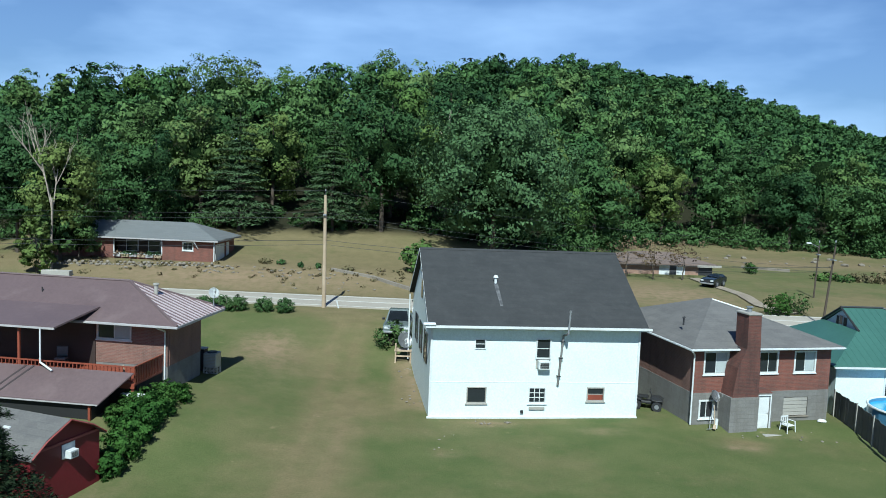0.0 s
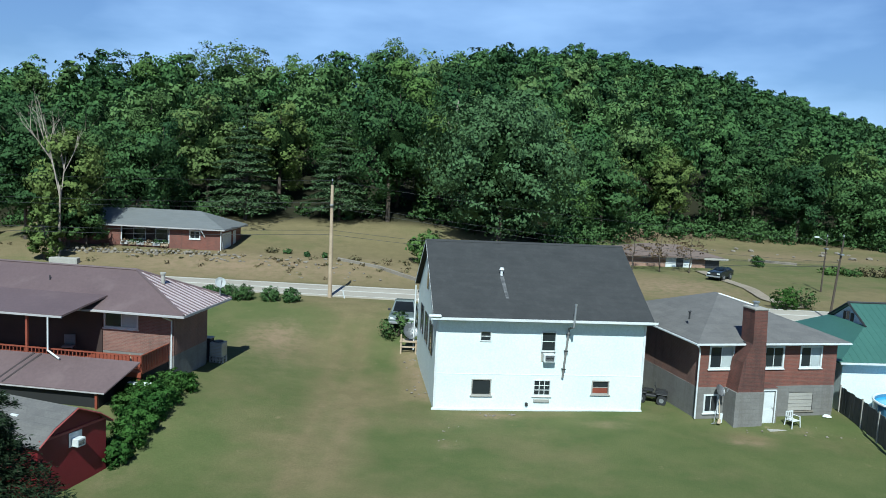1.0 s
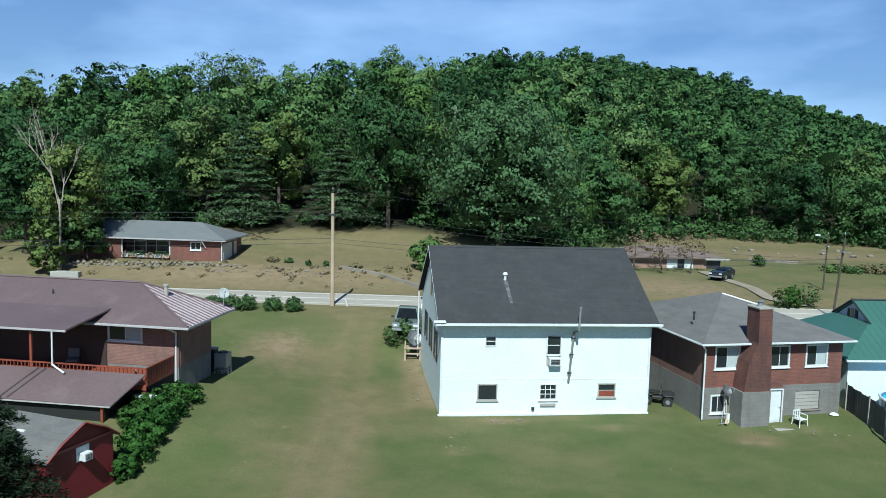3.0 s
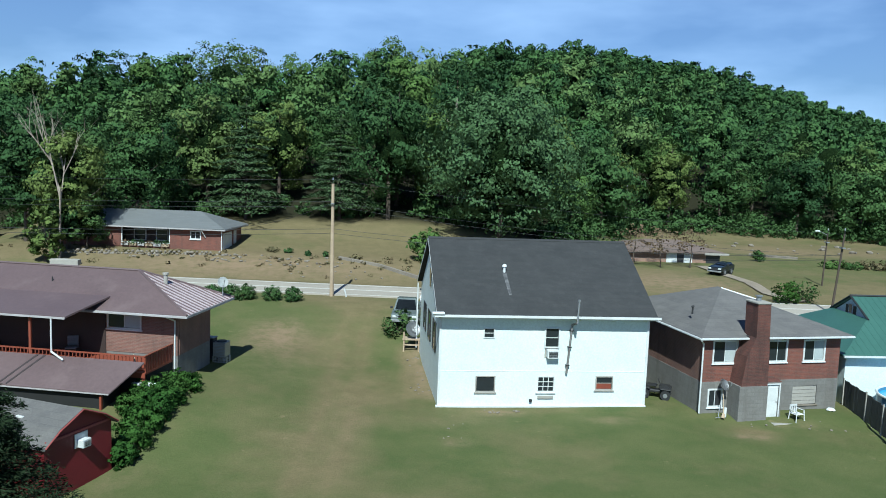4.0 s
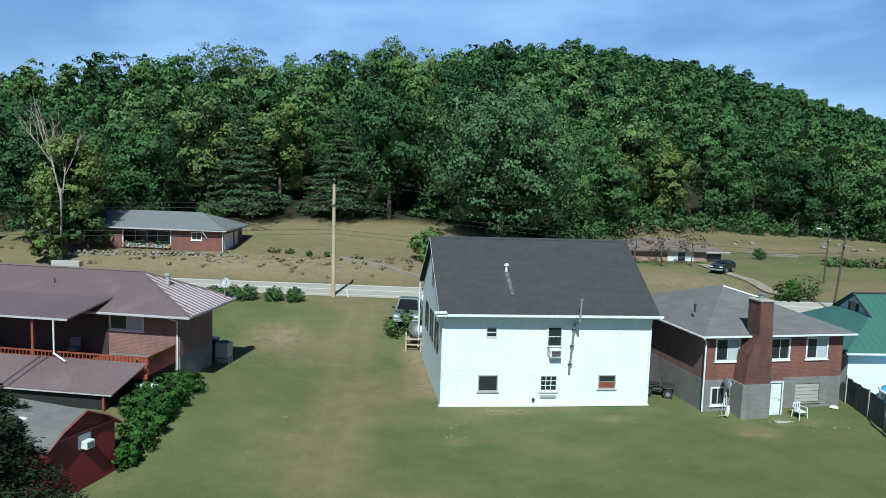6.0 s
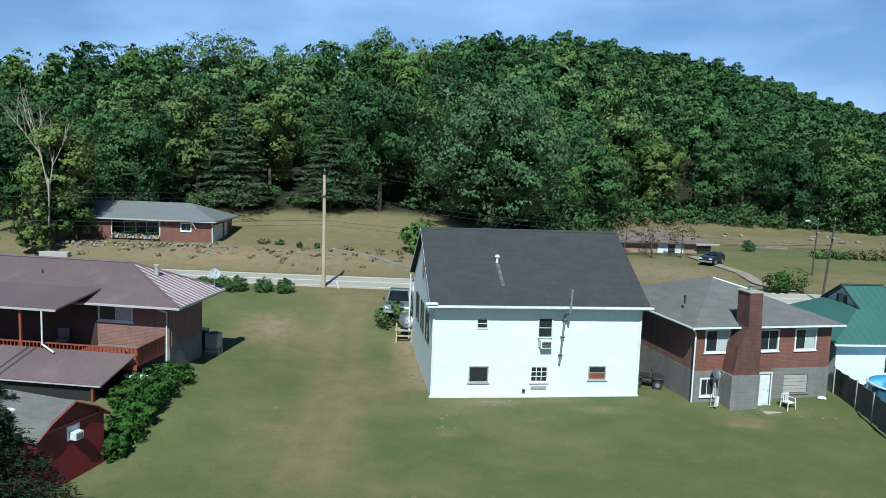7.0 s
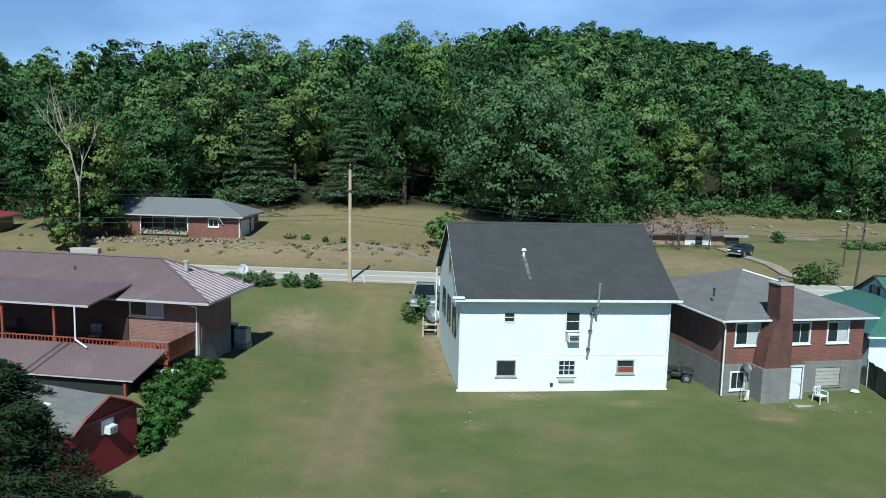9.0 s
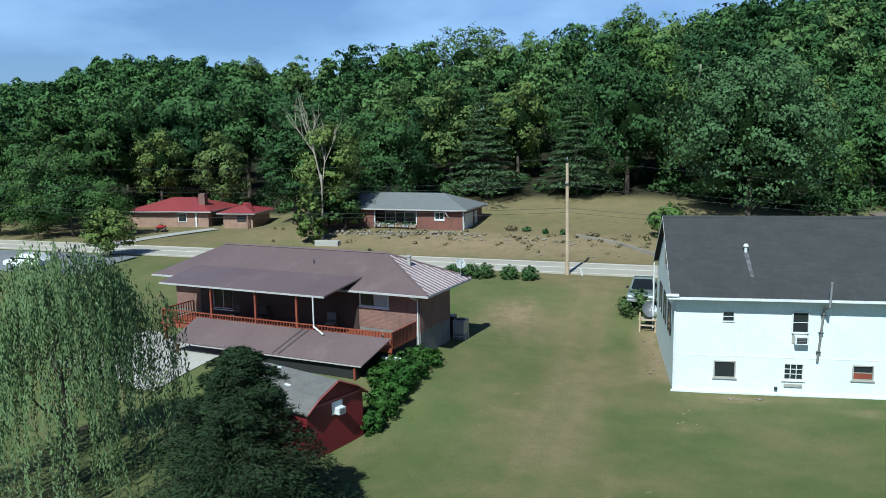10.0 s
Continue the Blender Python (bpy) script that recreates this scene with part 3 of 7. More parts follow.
def build_white_house():
    h = thing("white_house", -0.14, 41.0, 0.0, 6.8, "two-storey white house with a dark shingle gable roof", "house")
    W, D, E, R = 11.47, 11.0, 4.95, 8.35
    holes = [(2.05, 3.06, 0.83, 1.66), (5.42, 6.32, 0.84, 1.66), (8.66, 9.58, 0.96, 1.67), (2.38, 2.93, 3.77, 4.26), (5.72, 6.48, 2.66, 4.32)]
    part("wall", wall_mesh(W, 0, 1.95, 0.22, [q for q in holes if q[3] < 1.95]), M_WHITE, h)
    part("wall", wall_mesh(W, 1.95, E + 0.1, 0.2, [q for q in holes if q[2] > 1.95], y0=0.02), M_WHITE, h)
    part("seam_board", boxes((0, W, -0.008, 0.02, 1.93, 1.965)), M_TRIM, h)
    # stone strip added to draw the shadow gap below the foot board
    part("footing_gap_strip", boxes((-0.06, W + 0.02, -0.1, 0.0, -0.2, -0.065)), M_STONE, h, "masonry strip added for the shadow gap under the foot board")
    part("foot_board", soft(boxes((-0.1, W + 0.05, -0.12, 0.0, -0.06, 0.1)), 0.02), M_TRIM, h, "peeling white board along the foot of the wall")
    part("wall", gable_wall(0.22, D - 0.2, E, R - 0.14, 0.2, 0.0), M_WHITE, h)
    part("wall", gable_wall(0.22, D - 0.2, E, R - 0.14, 0.2, W - 0.2), M_WHITE, h)
    part("wall", wall_mesh(W, 0, E + 0.1, 0.2, y0=D - 0.2), M_WHITE, h)
    for x in (-0.012, W - 0.1):
        part("corner_board", boxes((x, x + 0.112, -0.03, 0.07, 0.1, E)), M_TRIM, h)
    gable_roof(h, W, D, 5.1, 8.55, 0.24, 0.55, 0.14, M_SHINGLE, "dark grey asphalt shingles with lighter worn streaks")
    part("fascia", boxes((-0.24, W + 0.24, -0.58, -0.552, 4.93, 5.09)), M_TRIM, h)
    part("soffit", boxes((-0.22, W + 0.22, -0.55, 0.02, 4.9, 4.925)), M_TRIM, h)
    g = bmesh.new()
    box(g, -0.38, W + 0.38, -0.70, -0.69, 4.99, 5.11)
    box(g, -0.38, W + 0.38, -0.70, -0.585, 4.98, 4.99)
    part("gutter", g, M_TRIM, h)
    part("gutter_end", soft(boxes((-0.5, 0.15, -0.78, -0.5, 5.12, 5.24)), 0.03), M_TRIM, h, "loose white flap over the gutter's end")
    for x in (-0.25, W + 0.235):
        for y0, y1 in ((-0.55, D / 2), (D + 0.55, D / 2)):
            b = bmesh.new()
            v = [b.verts.new(c) for c in ((x, y0, 4.93), (x, y1, 8.38), (x, y1, 8.53), (x, y0, 5.08), (x + 0.015, y0, 4.93), (x + 0.015, y1, 8.38), (x + 0.015, y1, 8.53), (x + 0.015, y0, 5.08))]
            for q in ((0, 1, 2, 3), (7, 6, 5, 4), (0, 4, 5, 1), (3, 2, 6, 7), (0, 3, 7, 4), (1, 5, 6, 2)):
                b.faces.new([v[i] for i in q])
            part("rake_board", b, M_TRIM, h)
    window(h, *holes[0], muntin=(1, 1), frame_w=0.06, frame_mat=M_CONC, label="dark single-pane basement window")
    window(h, *holes[1], muntin=(3, 3), label="small nine-pane window with white bars")
    window(h, *holes[2], muntin=(1, 2), frame_w=0.06, pane_mat=[M_REDWOOD, M_GLASS], frame_mat=M_CONC, label="low window with a reddish blind")
    window(h, *holes[3], muntin=(1, 2), frame_w=0.05, sill=False, label="narrow two-slot window")
    window(h, 5.72, 6.48, 3.28, 4.32, muntin=(1, 2), sill=False, label="sash window above an air conditioner")
    part("wall_patch", boxes((5.72, 6.48, 0.06, 0.12, 2.66, 3.22)), M_CONC, h)
    part("sill_box", soft(boxes((5.44, 6.3, -0.08, 0.0, 0.46, 0.62)), 0.01), M_CONC, h)
    window_unit(None, 0.62, 0.44, 0.4, h.matrix_basis @ pose(6.12, 0.04, 2.74))
    # plumbing stacks
    part("stack_pipe", rods(((6.95, -0.1, 1.85), (7.14, -0.1, 4.55), 0.06, 0.06, 10)), M_PIPE, h, "grey stained waste pipe on the wall")
    part("vent_pipe", rods(((7.2, -0.78, 4.75), (7.25, -0.78, 5.92), 0.055, 0.055, 10)), M_STEEL, h)
    part("pipe_cap", rods(((7.25, -0.78, 5.922), (7.25, -0.78, 6.02), 0.075, 0.075, 10)), M_STEEL, h)
    part("pipe_elbow", rods(((7.14, -0.1, 4.54), (7.2, -0.78, 4.78), 0.058, 0.056, 10)), M_PIPE, h)
    for z in (4.2, 3.3, 2.3):
        x = 6.82 + 0.0704 * z
        part("pipe_clamp", boxes((x - 0.1, x + 0.1, -0.17, 0.02, z, z + 0.05)), M_DARK, h)
    zr = 5.1 + 3.45 * (2.7 + 0.55) / 6.05
    part("roof_vent", rods(((3.85, 2.7, zr - 0.1), (3.85, 2.7, zr + 0.3), 0.08, 0.08, 12), ((3.85, 2.7, zr + 0.29), (3.85, 2.7, zr + 0.42), 0.15, 0.09, 12)), M_TRIM, h, "white roof vent with a cap")
    part("flashing", slab([(3.82, 0.9, 5.1 + 0.5702 * 1.45 + 0.008), (3.98, 0.9, 5.1 + 0.5702 * 1.45 + 0.008), (3.96, 2.6, 5.1 + 0.5702 * 3.15 + 0.008), (3.74, 2.6, 5.1 + 0.5702 * 3.15 + 0.008)], 0.01), M_SHINGLE_MID, h, "lighter worn streak of patched shingles below the vent")
    part("outlet_box", soft(boxes((4.98, 5.13, -0.12, 0.0, 0.26, 0.44)), 0.02), M_DARK, h)
    # windows and shutters of the side wall
    for a in (1.9, 4.6, 7.4):
        part("shutter", soft(boxes((-0.05, 0.0, a - 0.35, a, 2.5, 4.2)), 0.01), M_DARK, h)
        part("shutter", soft(boxes((-0.05, 0.0, a + 0.95, a + 1.3, 2.5, 4.2)), 0.01), M_DARK, h)
        part("window", boxes((-0.03, 0.0, a + 0.02, a + 0.93, 2.5, 4.2)), M_GLASS, h)
    part("window", boxes((-0.03, 0.0, 4.9, 5.7, 5.6, 6.7)), M_GLASS, h)
    part("downspout", rods(((-0.2, D + 0.3, 0.5), (-0.2, D + 0.3, 4.9), 0.05, 0.05, 8)), M_TRIM, h)
    return h


build_white_house()

# ---- brick house with the chimney ----


M_BRICK_SOOT = coursed("sooty_red_brick", ((0.19, 0.064, 0.046), (0.14, 0.046, 0.035)), (0.14, 0.075, 0.058), 0.215, 0.075, 0.010, stain=(0.025, 0.02, 0.018), weather=0.7)


def build_brick_house():
    h = thing("brick_house", 14.0, 41.5, 0.0, 13.0, "one-storey red brick house on a grey block basement", "house")
    W, D, J, E = 8.5, 10.0, 1.74, 4.2
    lower = [(0.48, 1.28, 0.36, 1.3), (5.66, 7.2, 0.3, 1.36)]
    upper = [(0.62, 2.02, 2.78, 3.96), (3.95, 5.1, 2.78, 3.92), (6.2, 7.5, 2.78, 3.92)]
    part("wall", wall_mesh(W, -0.2, J, 0.24, lower), M_BLOCK, h, "grey painted concrete block")
    part("wall", wall_mesh(W, J, E, 0.2, upper, y0=0.03), M_BRICK, h, "red brick")
    for x in (0.0, W - 0.24):
        part("wall", boxes((x, x + 0.24, 0.24, D, -0.2, J)), M_BLOCK, h)
        part("wall", boxes((x + 0.02, x + 0.22, 0.23, D, J, E)), M_BRICK_DARK, h)
    part("wall", boxes((0.24, W - 0.24, D - 0.2, D, -0.2, E)), M_BRICK_DARK, h)
    window(h, *upper[0], y=0.03, muntin=(2, 1), pane_mat=[M_GLASS, M_CURTAIN], frame_w=0.09)
    window(h, *upper[1], y=0.03, muntin=(2, 1), frame_w=0.09)
    window(h, *upper[2], y=0.03, muntin=(2, 1), pane_mat=[M_GLASS, M_CURTAIN], frame_w=0.09)
    window(h, *lower[0], muntin=(2, 1), pane_mat=[M_GLASS, M_DARK], frame_w=0.09)
    # boarded window
    for i in range(5):
        z = 0.32 + i * 0.205
        part("board", boxes((5.68, 7.18, 0.03, 0.08, z, z + 0.185)), M_CONC, h)
    part("window_sill", soft(boxes((5.56, 7.3, -0.06, 0.1, 0.22, 0.3)), 0.01), M_STONE, h)
    # block entry beside the chimney base, with the back door in its face
    part("entry", wall_mesh(1.02, -0.3, 1.86, 0.18, [(0.1, 0.84, -0.2, 1.74)], x0=3.322, y0=-0.86), M_BLOCK, h, "grey block entry beside the chimney")
    part("entry_side", boxes((4.16, 4.34, -0.675, -0.002, -0.3, 1.86)), M_BLOCK, h)
    part("entry_lid", slab([(3.322, -0.86, 1.88), (4.34, -0.86, 1.88), (4.34, -0.002, 1.96), (3.322, -0.002, 1.96)], 0.018), M_BRICK_SOOT, h)
    door = part("door", soft(boxes((3.43, 4.15, -0.82, -0.77, -0.18, 1.72)), 0.006), M_TRIM, h, "white back door with peeling paint")
    for z in (0.0, 0.85):
        part("panel", boxes((3.53, 4.05, -0.832, -0.818, z, z + 0.7)), M_TRIM, door)
    part("handle", rods(((4.06, -0.88, 0.78), (4.06, -0.82, 0.78), 0.03, 0.03, 8)), M_STEEL, door)
    part("door_frame", boxes((3.36, 3.42, -0.9, -0.78, -0.2, 1.74), (4.17, 4.23, -0.9, -0.78, -0.2, 1.74), (3.36, 4.23, -0.9, -0.78, 1.74, 1.8)), M_TRIM, h)
    # hip roof
    ax, ay, az = 3.9, 4.9, 6.05
    o = 0.45
    ey, far = E + 0.06, D + o
    c = [(-o, -o, ey), (W + o, -o, ey), (W + o, far, ey), (-o, far, ey)]
    p, q = (ax, ay, az), (ax + 0.2, far - 4.9, az)
    for pts in ((c[0], c[1], p), (c[1], c[2], q, p), (c[2], c[3], q), (c[3], c[0], p, q)):
        part("roof_slope", slab(list(pts), 0.1), M_SHINGLE_GREY, h)
    part("fascia", boxes((-o, W + o, -o - 0.03, -o - 0.002, ey - 0.12, ey - 0.02), (-o - 0.03, -o - 0.002, -o, far, ey - 0.12, ey - 0.02)), M_TRIM, h)
    part("soffit", boxes((-o + 0.01, W + o - 0.01, -o + 0.01, far - 0.01, ey - 0.15, ey - 0.12)), M_TRIM, h)
    part("gutter", boxes((-o - 0.11, W + o, -o - 0.11, -o - 0.035, ey - 0.1, ey - 0.03), (-o - 0.11, -o - 0.035, -o - 0.03, far, ey - 0.1, ey - 0.03)), M_TRIM, h)
    part("downspout", rods(((-0.45, -0.5, 4.12), (-0.08, -0.1, 3.85), 0.045, 0.045, 8), ((-0.08, -0.1, 3.87), (-0.08, -0.1, 0.05), 0.045, 0.045, 8)), M_TRIM, h)
    part("downspout", rods(((-0.1, 6.5, 4.0), (-0.1, 6.5, 0.4), 0.045, 0.045, 8)), M_TRIM, h)
    b = bmesh.new()
    rod(b, (p[0], p[1], p[2] + 0.01), (p[0] + 2.3, p[1] - 1.8, p[2] - 0.68), 0.05, 0.05, 6)
    part("ridge_cap", b, M_TRIM, h, "pale metal cap along the hip")
    # chimney: broad base that narrows to the stack
    ch = bmesh.new()
    prof = [(1.72, J), (3.3, J), (3.27, 3.2), (3.2, 4.25), (3.12, 6.15), (2.36, 6.15), (2.4, 4.35), (1.95, 3.35)]
    fr = [ch.verts.new((x, -1.05, z)) for x, z in prof]
    bk = [ch.verts.new((x, 0.03, z)) for x, z in prof]
    ch.faces.new(fr)
    ch.faces.new(bk[::-1])
    for i in range(len(prof)):
        j = (i + 1) % len(prof)
        ch.faces.new((fr[i], bk[i], bk[j], fr[j]))
    bmesh.ops.recalc_face_normals(ch, faces=list(ch.faces))
    stack = part("chimney", ch, M_BRICK_SOOT, h, "red brick chimney stepped in from a broad base")
    part("chimney_cap", soft(boxes((2.31, 3.17, -1.09, 0.07, 6.15, 6.25)), 0.02), M_CONC, stack)
    part("flue", rods(((2.74, -0.5, 6.24), (2.74, -0.5, 6.46), 0.13, 0.13, 12), ((2.74, -0.5, 6.5), (2.74, -0.5, 6.54), 0.2, 0.2, 12), ((2.74, -0.5, 6.44), (2.74, -0.5, 6.52), 0.02, 0.02, 6)), M_STEEL, stack)
    part("flashing", boxes((2.3, 3.3, -0.45, -0.3, 4.24, 4.34)), M_DARK, stack)
    part("chimney_base", boxes((1.62, 3.318, -1.1, 0.0, -0.35, J)), M_BLOCK, h, "grey cement-faced chimney base")
    part("doorstep", soft(boxes((3.4, 5.5, -1.75, -0.93, -0.45, -0.16)), 0.02), M_CONC, h)
    part("roof_vent", rods(((0.55, 2.3, 5.0), (0.55, 2.3, 5.4), 0.05, 0.05, 8), ((0.5, 2.3, 5.4), (0.62, 2.3, 5.46), 0.07, 0.05, 8)), M_DARK, h)
    return h


BRICK = build_brick_house()

# ---- brown-roofed house with the deck ----


def build_left_house():
    h = thing("porch_house", -12.95, 39.4, 0.0, -8.0, "long brick house with brown metal hip roof and deck", "house")
    # local x runs from the camera-side corner eave to the west (negative), y to the road
    W, D, E, T = 20.0, 5.9, 4.72, 6.42
    o, J, G, ob = 1.0, 2.35, 0.6, 1.0
    part("foundation", boxes((-W + o, -o, ob, D - o, G - 0.6, J)), M_BLOCK, h, "grey block foundation")
    low = 2.35
    backs = [(W - 4.9, W - 3.05, 3.62, 4.38), (W - 15.9, W - 14.3, 2.6, 4.2)]
    part("wall", wall_mesh(W - 2 * o, low, E - 0.05, 0.2, [(a - o, b - o, c, d) for a, b, c, d in backs], x0=-W + o, y0=ob - 0.02), M_BRICK_DARK, h)
    part("wall", boxes((-o - 0.2, -o + 0.02, ob + 0.18, D - o, low, E - 0.05)), M_BRICK_DARK, h)
    part("wall", boxes((-W + o - 0.02, -W + o + 0.2, ob + 0.18, D - o, low, E - 0.05)), M_BRICK_DARK, h)
    part("wall", boxes((-W + o + 0.2, -o - 0.2, D - o - 0.2, D - o, low, E - 0.05)), M_BRICK_DARK, h)
    for (a, b, c, d), pm in zip(backs, ([M_GLASS, M_CURTAIN], [M_GLASS, M_GLASS])):
        window(h, -W + a, -W + b, c, d, y=ob - 0.02, muntin=(2, 1), pane_mat=pm, frame_w=0.08)
    # dark panel laid over the brick to deepen shade under the porch roof
    part("porch_shade_panel", wall_mesh(11.9, 2.16, 4.9, 0.04, [(1.0, 2.6, 2.6, 4.2)], x0=-16.9, y0=ob - 0.075), M_PORCH_SHADE, h, "dark panelling added for the deep shade under the porch roof")
    # roof
    r0, r1, m = -4.2, -W + 3.6, D / 2
    part("roof_slope", slab([(-W, 0, E), (0, 0, E), (r0, m, T), (r1, m, T)], 0.1), M_METAL_BROWN, h)
    part("roof_slope", slab([(0, D, E), (-W, D, E), (r1, m, T), (r0, m, T)], 0.1), M_METAL_BROWN, h)
    part("roof_slope", slab([(-W, D, E), (-W, 0, E), (r1, m, T)], 0.1), M_METAL_BROWN, h)
    # end slope coloured paler than the rest to paint in sun glare
    part("roof_slope", slab([(0, 0, E), (0, D, E), (r0, m, T)], 0.1), M_METAL_GLINT, h, "ribbed metal end slope with its sun glint painted pale")
    k = (T - E) / 4.2
    n = 15
    for i in range(1, n):
        y = D * i / n
        top = -4.2 * (1 - abs(y - m) / m)
        rib = bmesh.new()
        z0, z1 = E + 0.0, E - k * top
        box(rib, 0, 1, -0.06, 0.06, 0, 0.022)
        L = math.hypot(top, z1 - z0)
        mt = pose(0, y, z0) @ Matrix.Rotation(math.atan2(z1 - z0, -top), 4, "Y") @ pose(0, 0, 0, 0, 0, 180) @ Matrix.Diagonal((max(L, 0.05), 1, 1, 1))
        for v in rib.verts:
            v.co = mt @ v.co
        part("roof_rib", rib, M_METAL_RIB, h)
    for a, b in (((0, 0, E), (r0, m, T)), ((0, D, E), (r0, m, T)), ((r0, m, T), (r1, m, T))):
        part("ridge_cap", rods((Vector(a) + Vector((0, 0, 0.02)), Vector(b) + Vector((0, 0, 0.02)), 0.07, 0.07, 6)), M_METAL_BROWN, h)
    part("fascia", boxes((-W, 0, -0.03, -0.004, E - 0.13, E - 0.02), (0.004, 0.03, 0, D, E - 0.13, E - 0.02)), M_TRIM_DULL, h)
    part("soffit", boxes((-W + 0.02, -0.02, 0.02, D - 0.02, E - 0.16, E - 0.13)), M_TRIM, h)
    part("gutter", boxes((-W, 0.05, -0.11, -0.035, E - 0.12, E - 0.05)), M_TRIM_DULL, h)
    part("downspout", rods(((-1.12, 0.0, E - 0.15), (-1.12, 0.92, E - 0.5), 0.045, 0.045, 8), ((-1.12, 0.92, E - 0.48), (-1.12, 0.92, 0.9), 0.038, 0.038, 8)), M_TRIM, h)
    part("roof_flue", rods(((-2.65, 2.9, 5.7), (-2.65, 2.9, 6.3), 0.11, 0.11, 10), ((-2.65, 2.9, 6.3), (-2.65, 2.9, 6.4), 0.16, 0.16, 10)), M_CONC, h)
    part("roof_vent", rods(((-8.6, 1.8, 5.6), (-8.6, 1.8, 6.0), 0.035, 0.035, 8)), M_DARK, h)
    # upper porch roof over the deck
    part("porch_roof", slab([(-17.4, -1.95, 4.7), (-5.4, -1.95, 4.7), (-4.7, 0.9, 5.32), (-17.0, 0.9, 5.32)], 0.09), M_METAL_BROWN, h)
    part("porch_fascia", boxes((-17.4, -5.4, -1.985, -1.954, 4.6, 4.67)), M_TRIM_DULL, h)
    part("porch_gutter", boxes((-17.4, -5.35, -2.07, -1.99, 4.59, 4.66)), M_TRIM_DULL, h)
    # deck
    for i in range(18):
        y = -1.85 + i * 0.155
        part("deck_board", boxes((-17.6, -1.25, y, y + 0.15, 2.05, 2.15)), M_REDWOOD, h)
    part("deck_beam", boxes((-17.6, -1.25, -1.9, -1.86, 1.9, 2.14)), M_REDWOOD, h)
    for x in (-13.6, -10.3, -7.4):
        part("porch_post", soft(boxes((x - 0.06, x + 0.06, -1.84, -1.72, 2.15, 4.63)), 0.01), M_REDWOOD, h)
    part("porch_downspout", rods(((-6.1, -2.03, 4.6), (-6.1, -2.03, 2.9), 0.042, 0.042, 8)), M_TRIM, h)
    part("downspout_foot", rods(((-6.1, -2.03, 2.92), (-5.3, -2.3, 2.62), 0.05, 0.05, 8)), M_TRIM, h)
    rail_run(h, (-17.55, -1.8), (-1.3, -1.8), 2.15, 0.83)
    rail_run(h, (-17.55, -1.7), (-17.55, 0.9), 2.15, 0.83)
    for i in range(17):
        y = -1.78 + i * 0.16
        part("screen_board", boxes((-1.3, -1.26, y, y + 0.1, 2.15, 2.95)), M_REDWOOD, h)
    part("screen_rail", boxes((-1.32, -1.24, -1.85, 0.96, 2.955, 3.0)), M_REDWOOD, h)
    for x in (-17.4, -13.0, -9.0, -5.0, -1.4):
        part("deck_post", boxes((x - 0.07, x + 0.07, -1.8, -1.66, 0.2, 2.04)), M_REDWOOD, h)
    # lower porch roof
    part("lean_to_roof", slab([(-15.2, -3.65, 1.66), (-2.1, -3.65, 1.58), (-1.25, -1.95, 2.72), (-14.6, -1.95, 2.72)], 0.07), M_METAL_BROWN, h, "brown ribbed metal lean-to roof")
    for x in (-7.3, -6.9):
        part("roof_rib", rods((Vector((x - 0.5, -3.62, 1.64)), Vector((x + 0.45, -1.98, 2.72)), 0.05, 0.05, 6)), M_RIB_DARK, h, "dark raised seam")
    part("lean_to_fascia", boxes((-15.2, -2.1, -3.685, -3.654, 1.5, 1.56)), M_TRIM_DULL, h)
    for x in (-14.8, -9.2, -8.9, -2.6):
        part("lean_to_post", soft(boxes((x - 0.06, x + 0.06, -3.55, -3.43, -0.2, 1.5)), 0.01), M_REDWOOD, h)
    # added black sheets take the place of deep shade under lean-to and deck
    part("shade_sheet", boxes((-8.8, -2.7, -3.42, -3.39, -0.2, 1.48)), M_SHADE_SHEET, h, "near-black sheet for the shade behind the lean-to's front")
    part("shade_sheet", boxes((-2.56, -2.53, -3.4, -1.95, -0.2, 1.5)), M_SHADE_SHEET, h, "near-black sheet for the shade inside the lean-to's end")
    part("shade_sheet", boxes((-8.6, -1.36, -1.62, -1.59, 0.56, 2.03)), M_SHADE_SHEET, h, "near-black sheet for the shade under the deck")
    part("shade_sheet", boxes((-1.34, -1.31, -1.58, 0.97, 0.2, 2.03)), M_SHADE_SHEET, h, "near-black sheet for the shade under the deck's end")
    part("patio_slab", boxes((-15, -1.3, -3.6, ob - 0.01, -0.1, 0.55)), M_CONC, h)
    part("plank", soft(boxes((-1.9, -0.5, -2.0, -1.7, 1.55, 1.66)), 0.01), M_TRIM, h, "pale plank below the deck's corner")
    return h


def rail_run(parent, a, b, z, h):
    """A railing with a top rail, a bottom rail and single balusters."""
    a, b = Vector((*a, z)), Vector((*b, z))
    d = b - a
    n = max(2, int(d.length / 0.2))
    up = Vector((0, 0, 1))
    turn = Matrix.Rotation(math.atan2(d.y, d.x), 4, "Z")
    for zz, t in ((h - 0.06, 0.06), (0.1, 0.05)):
        bm = boxes((0, d.length, -0.045, 0.045, zz, zz + t))
        for v in bm.verts:
            v.co = Matrix.Translation(a) @ turn @ v.co
        part("rail", bm, M_REDWOOD, parent)
    bm = boxes((-0.022, 0.022, -0.022, 0.022, 0.15, h - 0.06))
    first = part("baluster", bm, M_REDWOOD, parent)
    first.matrix_basis = Matrix.Translation(a) @ turn
    for i in range(1, n + 1):
        shared("baluster", first.data, parent, Matrix.Translation(a + d * (i / n)) @ turn)


M_RIB_DARK = plain("dark_metal_seam", (0.05, 0.036, 0.036), 0.5)
